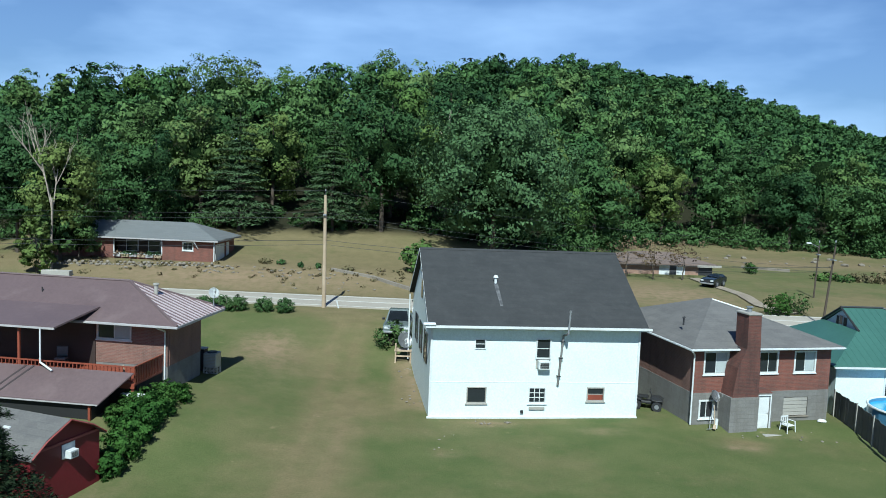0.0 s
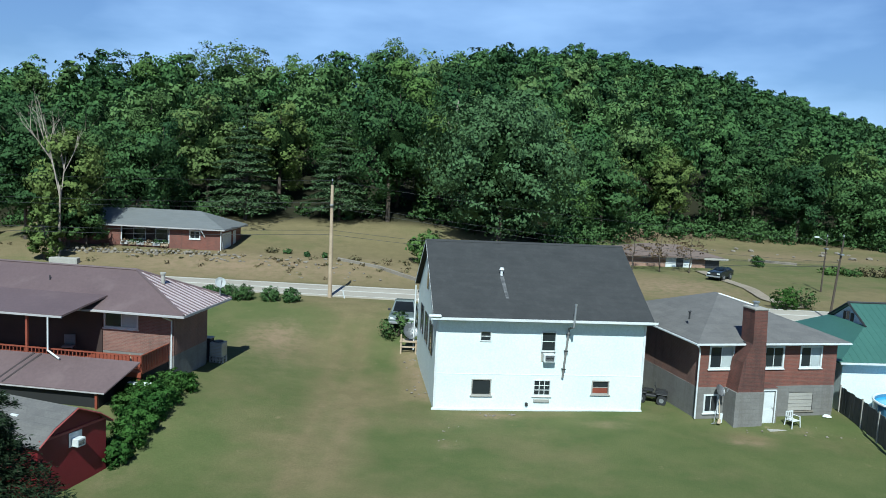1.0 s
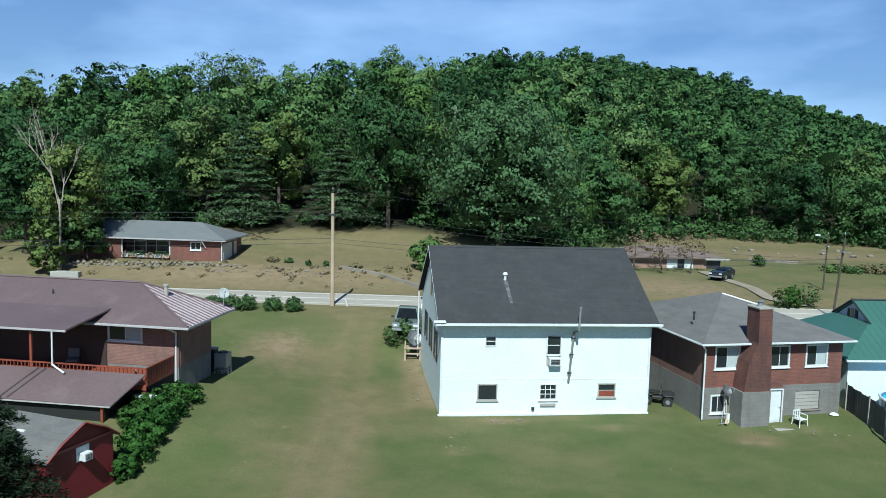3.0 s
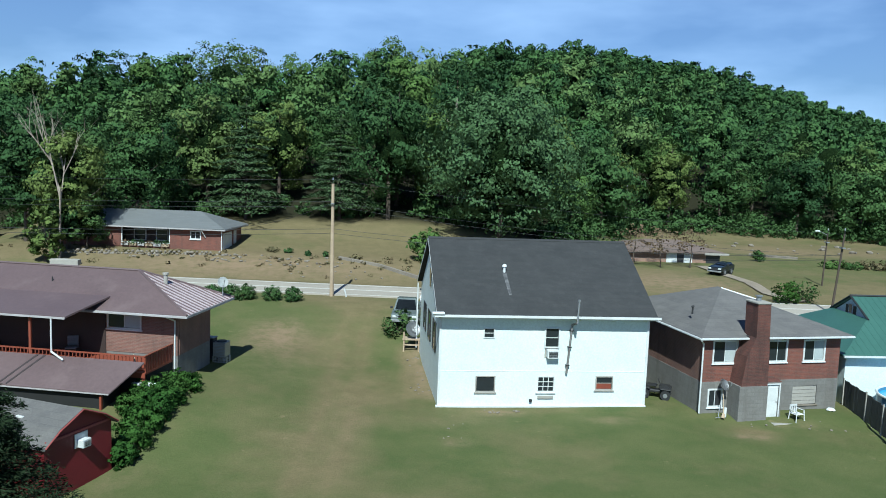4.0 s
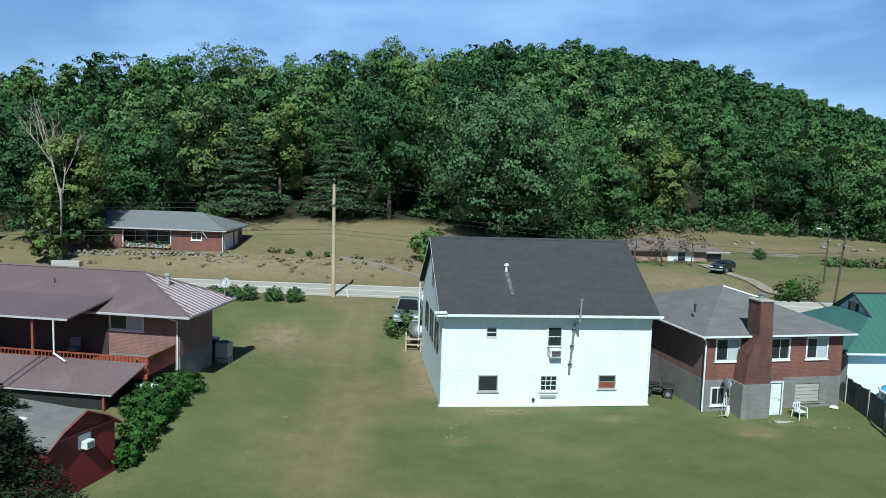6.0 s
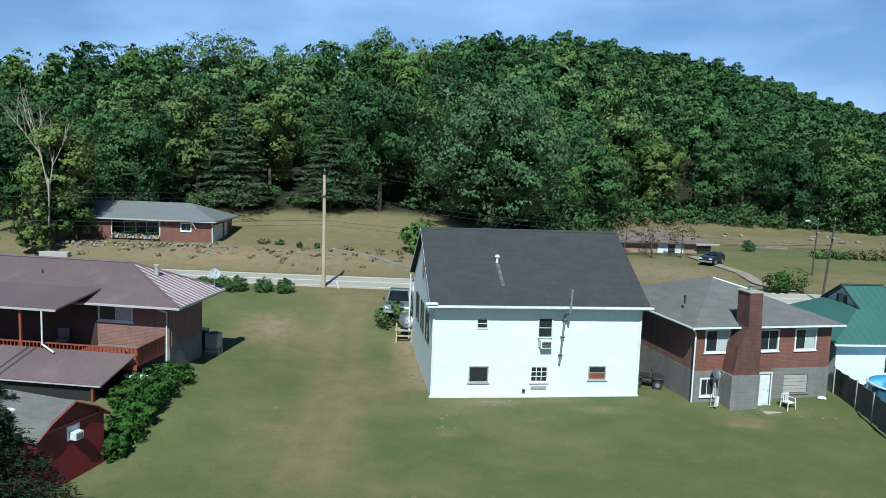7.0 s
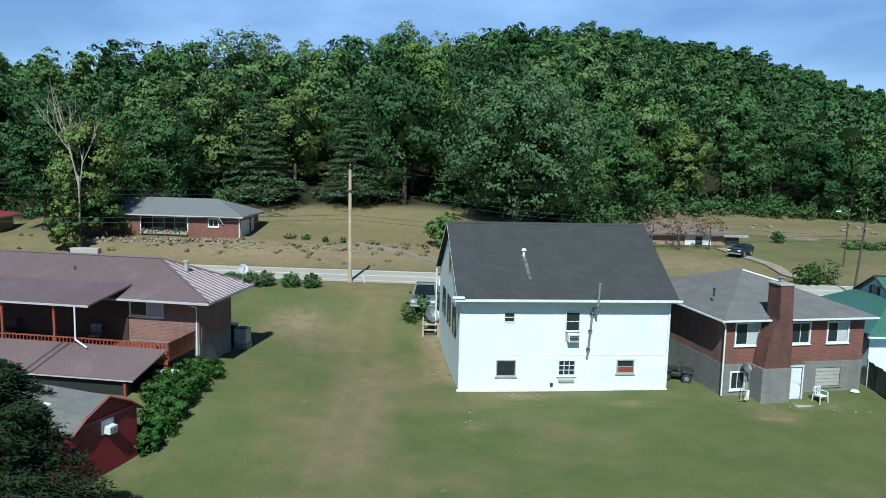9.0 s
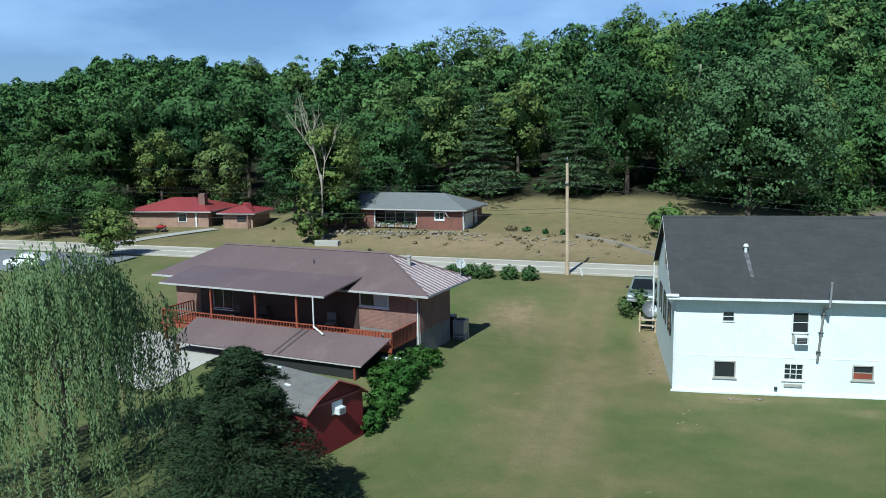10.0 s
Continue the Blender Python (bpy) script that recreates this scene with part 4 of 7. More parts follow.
# sun glare on the end slope, put into a paler metal colour
M_METAL_GLINT = surface("glint_painted_metal_roof", (0.60, 0.51, 0.50), (0.70, 0.61, 0.60), 0.4, 8.0, 0.3, 0.2, 0.1, 0.005, (0.5, 0.42, 0.40), 0.4)
M_METAL_RIB = surface("metal_rib", (0.16, 0.10, 0.098), (0.19, 0.12, 0.115), 0.4, 8.0, 0.45, 0.1, 0.1, 0.005)
build_left_house()

# ---- far houses ----
M_BRICK_TAN_ROOF = surface("faded_pink_shingles", (0.17, 0.125, 0.105), (0.14, 0.105, 0.09), 0.4, 6.0, 0.9, 0, 0.3, 0.01)


def hip_house(name, x, y, z, yaw, w, d, eave, top, wall_mat, roof_mat, label, o=0.6, front=(), trim=None):
    h = thing(name, x, y, z, yaw, label, "house")
    part("wall", wall_mesh(w, -0.6, eave, 0.2, front), wall_mat, h)
    part("wall", boxes((0, 0.2, 0.2, d, -0.6, eave)), wall_mat, h)
    part("wall", boxes((w - 0.2, w, 0.2, d, -0.6, eave)), wall_mat, h)
    part("wall", boxes((0.2, w - 0.2, d - 0.2, d, -0.6, eave)), wall_mat, h)
    hip = d / 2 + o
    a, b = (-o, -o, eave), (w + o, -o, eave)
    c, e = (w + o, d + o, eave), (-o, d + o, eave)
    p, q = (-o + hip, d / 2, top), (w + o - hip, d / 2, top)
    for pts in ((a, b, q, p), (b, c, q), (c, e, p, q), (e, a, p)):
        part("roof_slope", slab(list(pts), 0.12), roof_mat, h)
    part("fascia", boxes((-o, w + o, -o - 0.03, -o - 0.003, eave - 0.15, eave - 0.02), (w + o + 0.003, w + o + 0.03, -o, d + o, eave - 0.15, eave - 0.02)), trim or M_TRIM_DULL, h)
    part("soffit", boxes((-o + 0.01, w + o - 0.01, -o + 0.01, d + o - 0.01, eave - 0.17, eave - 0.14)), M_TRIM, h)
    return h


def build_far_houses():
    h = hip_house("ranch_house", -38.6, 79.3, 3.0, -3.0, 16.4, 6.5, 2.5, 3.95, M_BRICK, M_SHINGLE_LIGHT, "low red brick ranch house with a grey hip roof", front=[(6.2, 11.2, 0.75, 2.35), (13.3, 14.3, 1.4, 2.15)])
    window(h, 13.3, 14.3, 1.4, 2.15, muntin=(2, 1), frame_w=0.1)
    part("porch_floor", boxes((6.0, 11.4, -1.0, -0.01, -0.2, 0.1)), M_CONC, h)
    # dark board paints the shade of the recessed porch
    part("porch_back", boxes((6.0, 11.4, 1.4, 1.5, 0.1, 2.4)), M_PORCH_SHADE, h, "dark back board standing in for shade in the porch recess")
    for x in (6.9, 9.2):
        part("porch_window", boxes((x, x + 1.3, 1.34, 1.39, 0.9, 2.1)), M_TRIM_DULL, h)
        part("porch_pane", boxes((x + 0.1, x + 1.2, 1.31, 1.335, 1.0, 2.0)), M_GLASS, h)
    part("porch_rail", boxes((6.2, 11.2, 0.02, 0.08, 0.752, 0.85)), M_TRIM, h)
    for x in (6.25, 11.15):
        part("porch_post", boxes((x - 0.05, x + 0.05, 0.02, 0.12, 0.852, 2.34)), M_TRIM, h)
    part("garage_door", boxes((16.4, 16.45, 0.5, 3.2, 0.0, 2.0)), M_TRIM, h, "white garage door")
    part("side_door", boxes((16.4, 16.45, 3.9, 4.7, 0.0, 2.0)), M_TRIM, h)
    part("downspout", rods(((16.48, -0.1, 0.0), (16.48, -0.1, 2.45), 0.06, 0.06, 8)), M_TRIM, h)
    part("downspout", rods(((14.6, -0.55, 2.3), (14.85, -0.1, 1.6), 0.05, 0.05, 8)), M_TRIM, h)
    part("foot_trim", boxes((11.4, 16.4, -0.06, -0.001, -0.25, -0.05)), M_CONC, h)
    h = hip_house("red_roof_house", -66.4, 82.0, 2.1, 6.0, 10.4, 7.5, 2.3, 3.7, M_BRICK_TAN, M_METAL_RED, "brick bungalow with a bright red metal roof")
    part("chimney", boxes((8.4, 9.2, 1.5, 2.3, 2.4, 4.3)), M_BRICK_DARK, h)
    part("window", boxes((6.3, 7.5, -0.04, 0.0, 0.9, 2.0)), M_TRIM, h)
    part("pane", boxes((6.4, 7.4, -0.06, -0.042, 1.0, 1.9)), M_GLASS, h)
    # flat dark sheet on the wall stands in for the carport's inner shade
    part("carport_shade", boxes((10.38, 10.44, 0.8, 6.5, 0.0, 2.0)), M_DARK, h, "dark sheet for the shade inside an open carport")
    part("corner_post", boxes((8.7, 8.9, -0.14, -0.02, 0.0, 2.3)), M_TRIM, h)
    h = hip_house("red_roof_garage", -53.6, 82.5, 2.2, 6.0, 3.8, 5.0, 2.1, 3.1, M_BRICK_TAN, M_METAL_RED, "small brick outbuilding with a red metal roof")
    part("window", boxes((1.8, 3.0, -0.05, 0.0, 1.0, 1.7)), M_DARK, h)
    part("post", boxes((3.3, 3.45, -0.5, -0.35, -0.3, 2.0)), M_BRICK_DARK, h)
    h = hip_house("ridge_house", 20.2, 88.5, 1.75, 4.0, 11.0, 7.0, 2.2, 3.2, M_BRICK_TAN, M_BRICK_TAN_ROOF, "low tan brick house half hidden by small trees", trim=M_BRICK_TAN_ROOF)
    part("porch", boxes((5.0, 8.0, -0.06, 0.0, 0.0, 2.2)), M_TRIM, h)
    part("door", boxes((6.2, 7.0, -0.09, -0.062, 0.0, 2.0)), M_DARK, h)
    # dark sheet again for shade inside the carport
    part("carport_shade", boxes((9.6, 11.2, -0.05, 0.0, 0.0, 1.9)), M_DARK, h)
    part("carport_beam", boxes((9.2, 12.0, -0.65, -0.5, 1.9, 2.15)), M_CONC, h)


build_far_houses()


def build_green_house():
    h = thing("green_roof_house", 22.75, 43.92, 0.0, 5.0, "white house with a green metal hip roof and a small gablet", "house")
    L, D, E, k, g, b = 10.4, 9.2, 2.95, 0.58, 3.05, 2.75
    m, x0 = D / 2, 0.0
    T, zb, r1, o = E + k * m, E + k * b, L - m, 0.45
    part("wall", wall_mesh(L - 2 * o - x0, -0.2, E, 0.2, [(3.0 - x0, 5.3 - x0, 0.95, 2.6)], x0=o + x0, y0=o), M_WHITE, h)
    part("wall", boxes((x0 + o, x0 + o + 0.2, o + 0.2, D - o, -0.2, E)), M_WHITE, h)
    part("wall", boxes((L - o - 0.2, L - o, o + 0.2, D - o, -0.2, E)), M_WHITE, h)
    part("wall", boxes((x0 + o + 0.2, L - o - 0.2, D - o - 0.2, D - o, -0.2, E)), M_WHITE, h)
    window(h, 3.0 + o, 5.3 + o, 0.95, 2.6, y=o, muntin=(2, 1), frame_w=0.1)
    part("roof_slope", slab([(x0, 0, E), (L, 0, E), (r1, m, T), (g, m, T), (g, b, zb)], 0.1), M_METAL_GREEN, h)
    part("roof_slope", slab([(L, D, E), (x0, D, E), (g, D - b, zb), (g, m, T), (r1, m, T)], 0.1), M_METAL_GREEN, h)
    part("roof_slope", slab([(L, 0, E), (L, D, E), (r1, m, T)], 0.1), M_METAL_GREEN, h)
    part("roof_slope", slab([(x0, D, E), (x0, 0, E), (g, b, zb), (g, D - b, zb)], 0.1), M_METAL_GREEN, h)
    for i in range(1, 24):
        x = x0 + i * (L - x0) / 24
        y1 = min(m, (x - x0) * b / (g - x0) if x < g else m, L - x)
        part("roof_rib", rods(((x, 0.03, E + 0.02), (x, y1, E + k * y1 + 0.005), 0.014, 0.014, 4)), M_METAL_GREEN, h)
    gw = bmesh.new()
    tri = ((b + 0.1, zb - 0.1), (D - b - 0.1, zb - 0.1), (m, T - 0.13))
    v = [gw.verts.new((x, y, z)) for x in (g + 0.12, g + 0.25) for y, z in tri]
    for q in ((0, 1, 2), (5, 4, 3), (0, 3, 4, 1), (1, 4, 5, 2), (2, 5, 3, 0)):
        gw.faces.new([v[n] for n in q])
    bmesh.ops.recalc_face_normals(gw, faces=list(gw.faces))
    part("gablet_wall", gw, M_WHITE, h)
    for y0 in (b - 0.15, D - b + 0.15):
        part("rake_board", rods(((g - 0.02, y0, zb - 0.03), (g - 0.02, m, T + 0.03), 0.07, 0.07, 4)), M_DARK, h, "black edging along the gablet")
    part("ridge_cap", rods(((g - 0.05, m, T + 0.04), (r1, m, T + 0.04), 0.07, 0.07, 6)), M_DARK, h, "black ridge capping")
    for y0 in (0, D):
        part("hip_cap", rods(((r1, m, T + 0.03), (L, y0, E + 0.03), 0.06, 0.06, 6)), M_DARK, h, "black hip capping")
    gwin = part("gablet_window", boxes((g + 0.06, g + 0.118, m - 0.22, m + 0.22, zb - 0.02, zb + 0.62)), M_TRIM, h)
    part("pane", boxes((g + 0.04, g + 0.058, m - 0.15, m + 0.15, zb + 0.04, zb + 0.56)), M_GLASS, gwin)
    for y0 in (m - 0.52, m + 0.25):
        part("shutter", boxes((g + 0.07, g + 0.116, y0, y0 + 0.27, zb - 0.02, zb + 0.5)), M_DARK, h)
    part("gutter", boxes((x0, L, -0.12, -0.02, E - 0.12, E - 0.02)), M_TRIM, h)
    part("soffit", boxes((x0 + 0.02, L - 0.02, 0.02, D - 0.02, E - 0.12, E - 0.09)), M_TRIM, h)


build_green_house()


def build_shed():
    s = thing("red_shed", -13.45, 31.4, 0.4, -20.0, "dark red barn-style garden shed with a grey shingle roof", "shed")
    # the gable end looks over the lawn, the ridge runs away from it; barn roof with a break in each slope
    L, D, E, K, R = 5.0, 3.4, 1.62, 2.0, 2.5

    def end_wall(x):
        bm = bmesh.new()
        prof = [(-D, -0.8), (0, -0.8), (0, E), (-0.55, K), (-D / 2, R), (-D + 0.55, K), (-D, E)]
        a = [bm.verts.new((x, y, z)) for y, z in prof]
        b = [bm.verts.new((x + 0.1, y, z)) for y, z in prof]
        bm.faces.new(a[::-1])
        bm.faces.new(b)
        for i in range(len(prof)):
            j = (i + 1) % len(prof)
            bm.faces.new((a[i], a[j], b[j], b[i]))
        bmesh.ops.recalc_face_normals(bm, faces=list(bm.faces))
        return bm
    part("wall", end_wall(-0.1), M_BARN, s, "dark red board gable")
    part("wall", end_wall(-L), M_BARN, s)
    part("wall", boxes((-L + 0.1, -0.1, -D, -D + 0.1, -0.8, E)), M_BARN, s)
    part("wall", boxes((-L + 0.1, -0.1, -0.1, 0, -0.8, E)), M_BARN, s)
    e = 0.22
    for sgn, base in ((1, 0.0), (-1, -D)):
        def q(dy, z):
            return (e, base + sgn * dy, z), (-L - e, base + sgn * dy, z)
        (a0, a1), (b0, b1), (c0, c1) = q(0.16, E - 0.12), q(-0.55, K + 0.05), q(-D / 2, R + 0.06 + 0.002 * sgn)
        part("roof_slope", slab([a0, b0, b1, a1], 0.06), M_SHINGLE_GREY, s)
        part("roof_slope", slab([b0, c0, c1, b1], 0.06), M_SHINGLE_GREY, s)
    part("rake_board", rods(((0.24, -D - 0.14, E - 0.1), (0.24, -D + 0.55, K + 0.0), 0.035, 0.035, 4), ((0.24, -D + 0.55, K), (0.24, -D / 2, R + 0.02), 0.035, 0.035, 4), ((0.24, -D / 2, R + 0.02), (0.24, -0.55, K), 0.035, 0.035, 4), ((0.24, -0.55, K), (0.24, 0.14, E - 0.1), 0.035, 0.035, 4)), M_BARN_TRIM, s)
    part("brow_board", boxes((0.0, 0.05, -D + 0.05, -0.05, E - 0.02, E + 0.08)), M_BARN_TRIM, s)
    part("window", boxes((0.0, 0.03, -1.95, -1.3, 0.98, 1.55)), M_TRIM, s)
    part("roof_vent", soft(boxes((-2.2, -1.85, -D + 0.75, -D + 0.85, K + 0.12, K + 0.2)), 0.01), M_TRIM, s)
    part("roof_vent", soft(boxes((-3.6, -3.3, -D / 2 - 0.2, -D / 2 - 0.1, R + 0.0, R + 0.08)), 0.01), M_TRIM, s)
    window_unit(None, 0.42, 0.32, 0.3, s.matrix_basis @ pose(0.03, -1.62, 1.0, 0, 0, 90))
    return s


M_BARN_TRIM = surface("faded_red_trim", (0.30, 0.06, 0.055), (0.25, 0.05, 0.045), 0.8, 14.0, 0.6, 0, 0.25, 0.006)
build_shed()

# ---- trees ----
rng = np.random.default_rng(7)


def leaf_mesh(name, centres, normals, size, material, aspect=1.0, jitter=0.42, seed=1, tone=None, hang=False, lead=None):
    """One mesh of small four-cornered leaves round the given centres, tipped about the given directions."""
    r = np.random.default_rng(seed)
    n = len(centres)
    nv = normals + jitter * r.normal(size=(n, 3))
    nv /= np.linalg.norm(nv, axis=1, keepdims=True) + 1e-9
    t = np.cross(nv, r.normal(size=(n, 3))) if not hang else np.array([0, 0, 1.0]) + 0.28 * r.normal(size=(n, 3))
    if lead is not None:
        t = lead + 0.45 * r.normal(size=(n, 3))
    t /= np.linalg.norm(t, axis=1, keepdims=True) + 1e-9
    b = np.cross(nv, t)
    b /= np.linalg.norm(b, axis=1, keepdims=True) + 1e-9
    s = (size * r.uniform(0.6, 1.35, n))[:, None]
    c = np.asarray(centres)
    bend = nv * s * r.uniform(-0.25, 0.25, n)[:, None]
    quad = np.stack([c - t * s * aspect + bend, c - b * s * (0.62 if lead is None else 0.34), c + t * s * aspect + bend, c + b * s * (0.62 if lead is None else 0.34)], 1).reshape(-1, 3)
    me = bpy.data.meshes.new(name)
    me.vertices.add(4 * n)
    me.loops.add(4 * n)
    me.polygons.add(n)
    me.vertices.foreach_set("co", quad.astype(np.float32).ravel())
    me.loops.foreach_set("vertex_index", np.arange(4 * n, dtype=np.int32))
    me.polygons.foreach_set("loop_start", np.arange(0, 4 * n, 4, dtype=np.int32))
    me.update(calc_edges=True)
    me.validate()
    soft_n = normals / np.linalg.norm(normals, axis=1, keepdims=True) + 0.28 * r.normal(size=(n, 3))
    soft_n /= np.linalg.norm(soft_n, axis=1, keepdims=True) + 1e-9
    flip = np.sum(soft_n * nv, 1, keepdims=True) < 0
    soft_n = np.where(flip, nv, soft_n)
    me.polygons.foreach_set("use_smooth", np.ones(n, dtype=bool))
    me.normals_split_custom_set_from_vertices(np.repeat(soft_n, 4, 0).tolist())
    if tone is not None:
        me.attributes.new("tone", "FLOAT", "POINT").data.foreach_set("value", np.repeat(tone, 4).astype(np.float32))
    me.materials.append(material)
    return me


def sprayed_crown(r, height, width, low, leaves, masses=12, sprays=26, loose=0.5, lump=1.0):
    """A crown of leafy masses, each made of flat sprays of leaves: leaf centres and outward directions."""
    i = np.arange(masses)
    u = (i + 0.5) / masses
    z = 1 - 1.85 * u + r.uniform(-0.08, 0.08, masses)
    z = np.clip(z, -0.95, 1)
    a = i * 2.39996 + r.uniform(-0.6, 0.6, masses)
    q = np.sqrt(1 - z * z)
    out = np.stack([q * np.cos(a), q * np.sin(a), z], 1)
    half = np.array([width * 0.5, width * 0.5, (height - low) * 0.5])
    mid = np.array([0, 0, low + (height - low) * 0.5])
    mass = mid + out * half * r.uniform(0.5, 0.8, (masses, 1)) * (1.0 if lump > 0.9 else 1.18)
    rad = width * r.uniform(0.16, 0.27, masses) * lump
    k = masses * sprays
    own = np.repeat(i, sprays)
    d = r.normal(size=(k, 3)) + 0.45 * out[own]
    d /= np.linalg.norm(d, axis=1, keepdims=True)
    spray = mass[own] + d * (rad[own] * r.uniform(0.7, 1.0, k))[:, None] * np.array([1, 1, 0.85])
    size = width * r.uniform(0.045, 0.095, k) * loose
    w = size ** 2
    pick = r.choice(k, leaves, p=w / w.sum())
    off = r.normal(size=(leaves, 3)) * size[pick][:, None] * np.array([0.75, 0.75, 0.36])
    off[:, 2] -= 0.22 * np.hypot(off[:, 0], off[:, 1])
    c = spray[pick] + off
    whole = (c - mid) / half
    n = d[pick] * 1.2 + whole * 0.5 + off / (size[pick][:, None] + 1e-6) * 0.2
    stray = r.uniform(size=leaves) < 0.24
    c[stray] = (c[stray] - mid) * r.uniform(0.45, 0.9, (int(stray.sum()), 1)) + mid
    return c, n


def core_shape(fineness, seed):
    """Corners and triangles of one knobbly ball, the dark core of a crown, of unit size."""
    bm = bmesh.new()
    bmesh.ops.create_icosphere(bm, subdivisions=fineness, radius=1.0)
    o = Vector((seed * 7.3, 0, 0))
    co = np.array([(v.co * (1 + 0.30 * noise.noise(v.co * 1.7 + o) + 0.30 * noise.noise(v.co * 4.0 + o)))[:] for v in bm.verts])
    bm.verts.index_update()
    fa = np.array([[v.index for v in f.verts] for f in bm.faces])
    bm.free()
    return co, fa


CORES, CORES_FINE = [core_shape(2, k) for k in range(6)], [core_shape(3, k) for k in range(3)]


def core_mesh(name, verts, faces, material, tone=None):
    me = bpy.data.meshes.new(name)
    me.from_pydata(verts.tolist(), [], faces.tolist())
    me.polygons.foreach_set("use_smooth", [True] * len(faces))
    if tone is not None:
        me.attributes.new("tone", "FLOAT", "POINT").data.foreach_set("value", tone.astype(np.float32))
    me.materials.append(material)
    return me


def trunk_mesh(height, r0, seed, limbs=6, low=0.35):
    r = random.Random(seed)
    bm = bmesh.new()
    pts = [Vector((0, 0, -0.6))]
    for i in range(1, 6):
        pts.append(Vector((r.uniform(-0.2, 0.2) * i / 3, r.uniform(-0.2, 0.2) * i / 3, height * 0.85 * i / 5)))
    for i in range(5):
        rod(bm, pts[i], pts[i + 1], r0 * (1 - i * 0.17), r0 * (1 - (i + 1) * 0.17), 7)
    for k in range(limbs):
        u = low + (0.9 - low) * k / limbs
        i = min(4, int(u * 5))
        a = pts[i].lerp(pts[i + 1], u * 5 - i)
        ang = k * 2.4 + r.uniform(-0.4, 0.4)
        ln = height * (0.34 - 0.2 * u)
        mid = a + Vector((math.cos(ang) * ln * 0.6, math.sin(ang) * ln * 0.6, ln * 0.35))
        rod(bm, a, mid, r0 * 0.35 * (1.1 - u), r0 * 0.22 * (1.1 - u), 5)
        rod(bm, mid, mid + Vector((math.cos(ang + 0.3) * ln * 0.5, math.sin(ang + 0.3) * ln * 0.5, ln * 0.45)), r0 * 0.22 * (1.1 - u), r0 * 0.06, 5)
    return bm


def make_tree(name, label, height, width, low, material, leaves, leaf, seed, masses=14, sprays=28, loose=0.75, lump=1.0, core=0.40):
    r = np.random.default_rng(seed)
    t = thing(name, 0, 0, 0, 0, label, "tree")
    part("trunk", trunk_mesh(height, 0.018 * height, seed), M_BARK, t)
    c, n = sprayed_crown(r, height, width, low, leaves, masses, sprays, loose, lump)
    crown = new("crown", leaf_mesh("crown", c, n, leaf, material, seed=seed))
    crown.parent = t
    # solid dark core fills the crown and stands in for its inner shade
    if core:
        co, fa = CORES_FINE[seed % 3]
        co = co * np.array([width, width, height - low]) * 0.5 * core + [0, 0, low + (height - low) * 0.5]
        inner = new("crown_shade_core", core_mesh("crown_shade_core", co, fa, M_SHADE_CORE))
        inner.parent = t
    return t


def make_conifer(name, label, height, width, material, tiers, per, leaf, seed, droop=0.35, bare=0.1, full=0.85):
    """Whorls of drooping boughs that shorten towards the tip."""
    r = np.random.default_rng(seed)
    t = thing(name, 0, 0, 0, 0, label, "tree")
    part("trunk", rods(((0, 0, -0.5), (0, 0, height * 0.97), 0.016 * height, 0.02, 8)), M_BARK, t)
    cs, ns, ld = [], [], []
    boughs = bmesh.new()
    for i in range(tiers):
        u = (i + r.uniform(0, 0.5)) / tiers
        z = height * (bare + (1 - bare) * u)
        rad = width * 0.5 * (1 - u) ** full + 0.06 * width * (u < 0.98) * (1 - u)
        nb = max(5, int(11 * (1 - 0.45 * u)))
        for k in range(nb):
            a = k * math.tau / nb + i * 0.9 + r.uniform(-0.25, 0.25)
            L = rad * r.uniform(0.6, 1.15)
            z = height * (bare + (1 - bare) * u) + r.normal() * 0.018 * height * (1 - u)
            q = r.uniform(0.12, 1.0, per) ** 0.75
            side = r.normal(size=per) * (0.10 + 0.16 * (1 - np.abs(2 * q - 1))) * L
            x = np.cos(a) * q * L - np.sin(a) * side
            y = np.sin(a) * q * L + np.cos(a) * side
            zz = z - droop * L * q ** 1.5 + 0.12 * L * q + r.normal(size=per) * 0.05
            cs.append(np.stack([x, y, zz], 1))
            up = np.tile([math.cos(a) * 0.35, math.sin(a) * 0.35, 0.9], (per, 1))
            ns.append(up)
            ld.append(np.stack([math.cos(a) - 0.8 * np.sin(a) * np.sign(side), math.sin(a) + 0.8 * np.cos(a) * np.sign(side), np.full(per, -0.12)], 1))
            rod(boughs, (0, 0, z), (math.cos(a) * L * 0.8, math.sin(a) * L * 0.8, z - droop * L * 0.7), 0.012 * height * (1 - u) * 0.5 + 0.008, 0.006, 4)
    tagged(part("bough_frame", boughs, M_BARK, t), kind="stuff")
    crown = new("crown", leaf_mesh("crown", np.concatenate(cs), np.concatenate(ns), leaf, material, 1.5, 0.55, seed, lead=np.concatenate(ld)))
    crown.parent = t
    return t


def set_at(ob, x, y, yaw, s=1.0, sink=0.0):
    m = pose(x, y, lie(x, y) - sink, 0, 0, yaw) @ Matrix.Diagonal((s, s, s, 1))
    ob.matrix_basis = m
    return ob


def copy_at(ob, x, y, yaw, s=1.0):
    c = copy_thing(ob, pose(x, y, lie(x, y), 0, 0, yaw))
    c.scale = (s, s, s)
    return c


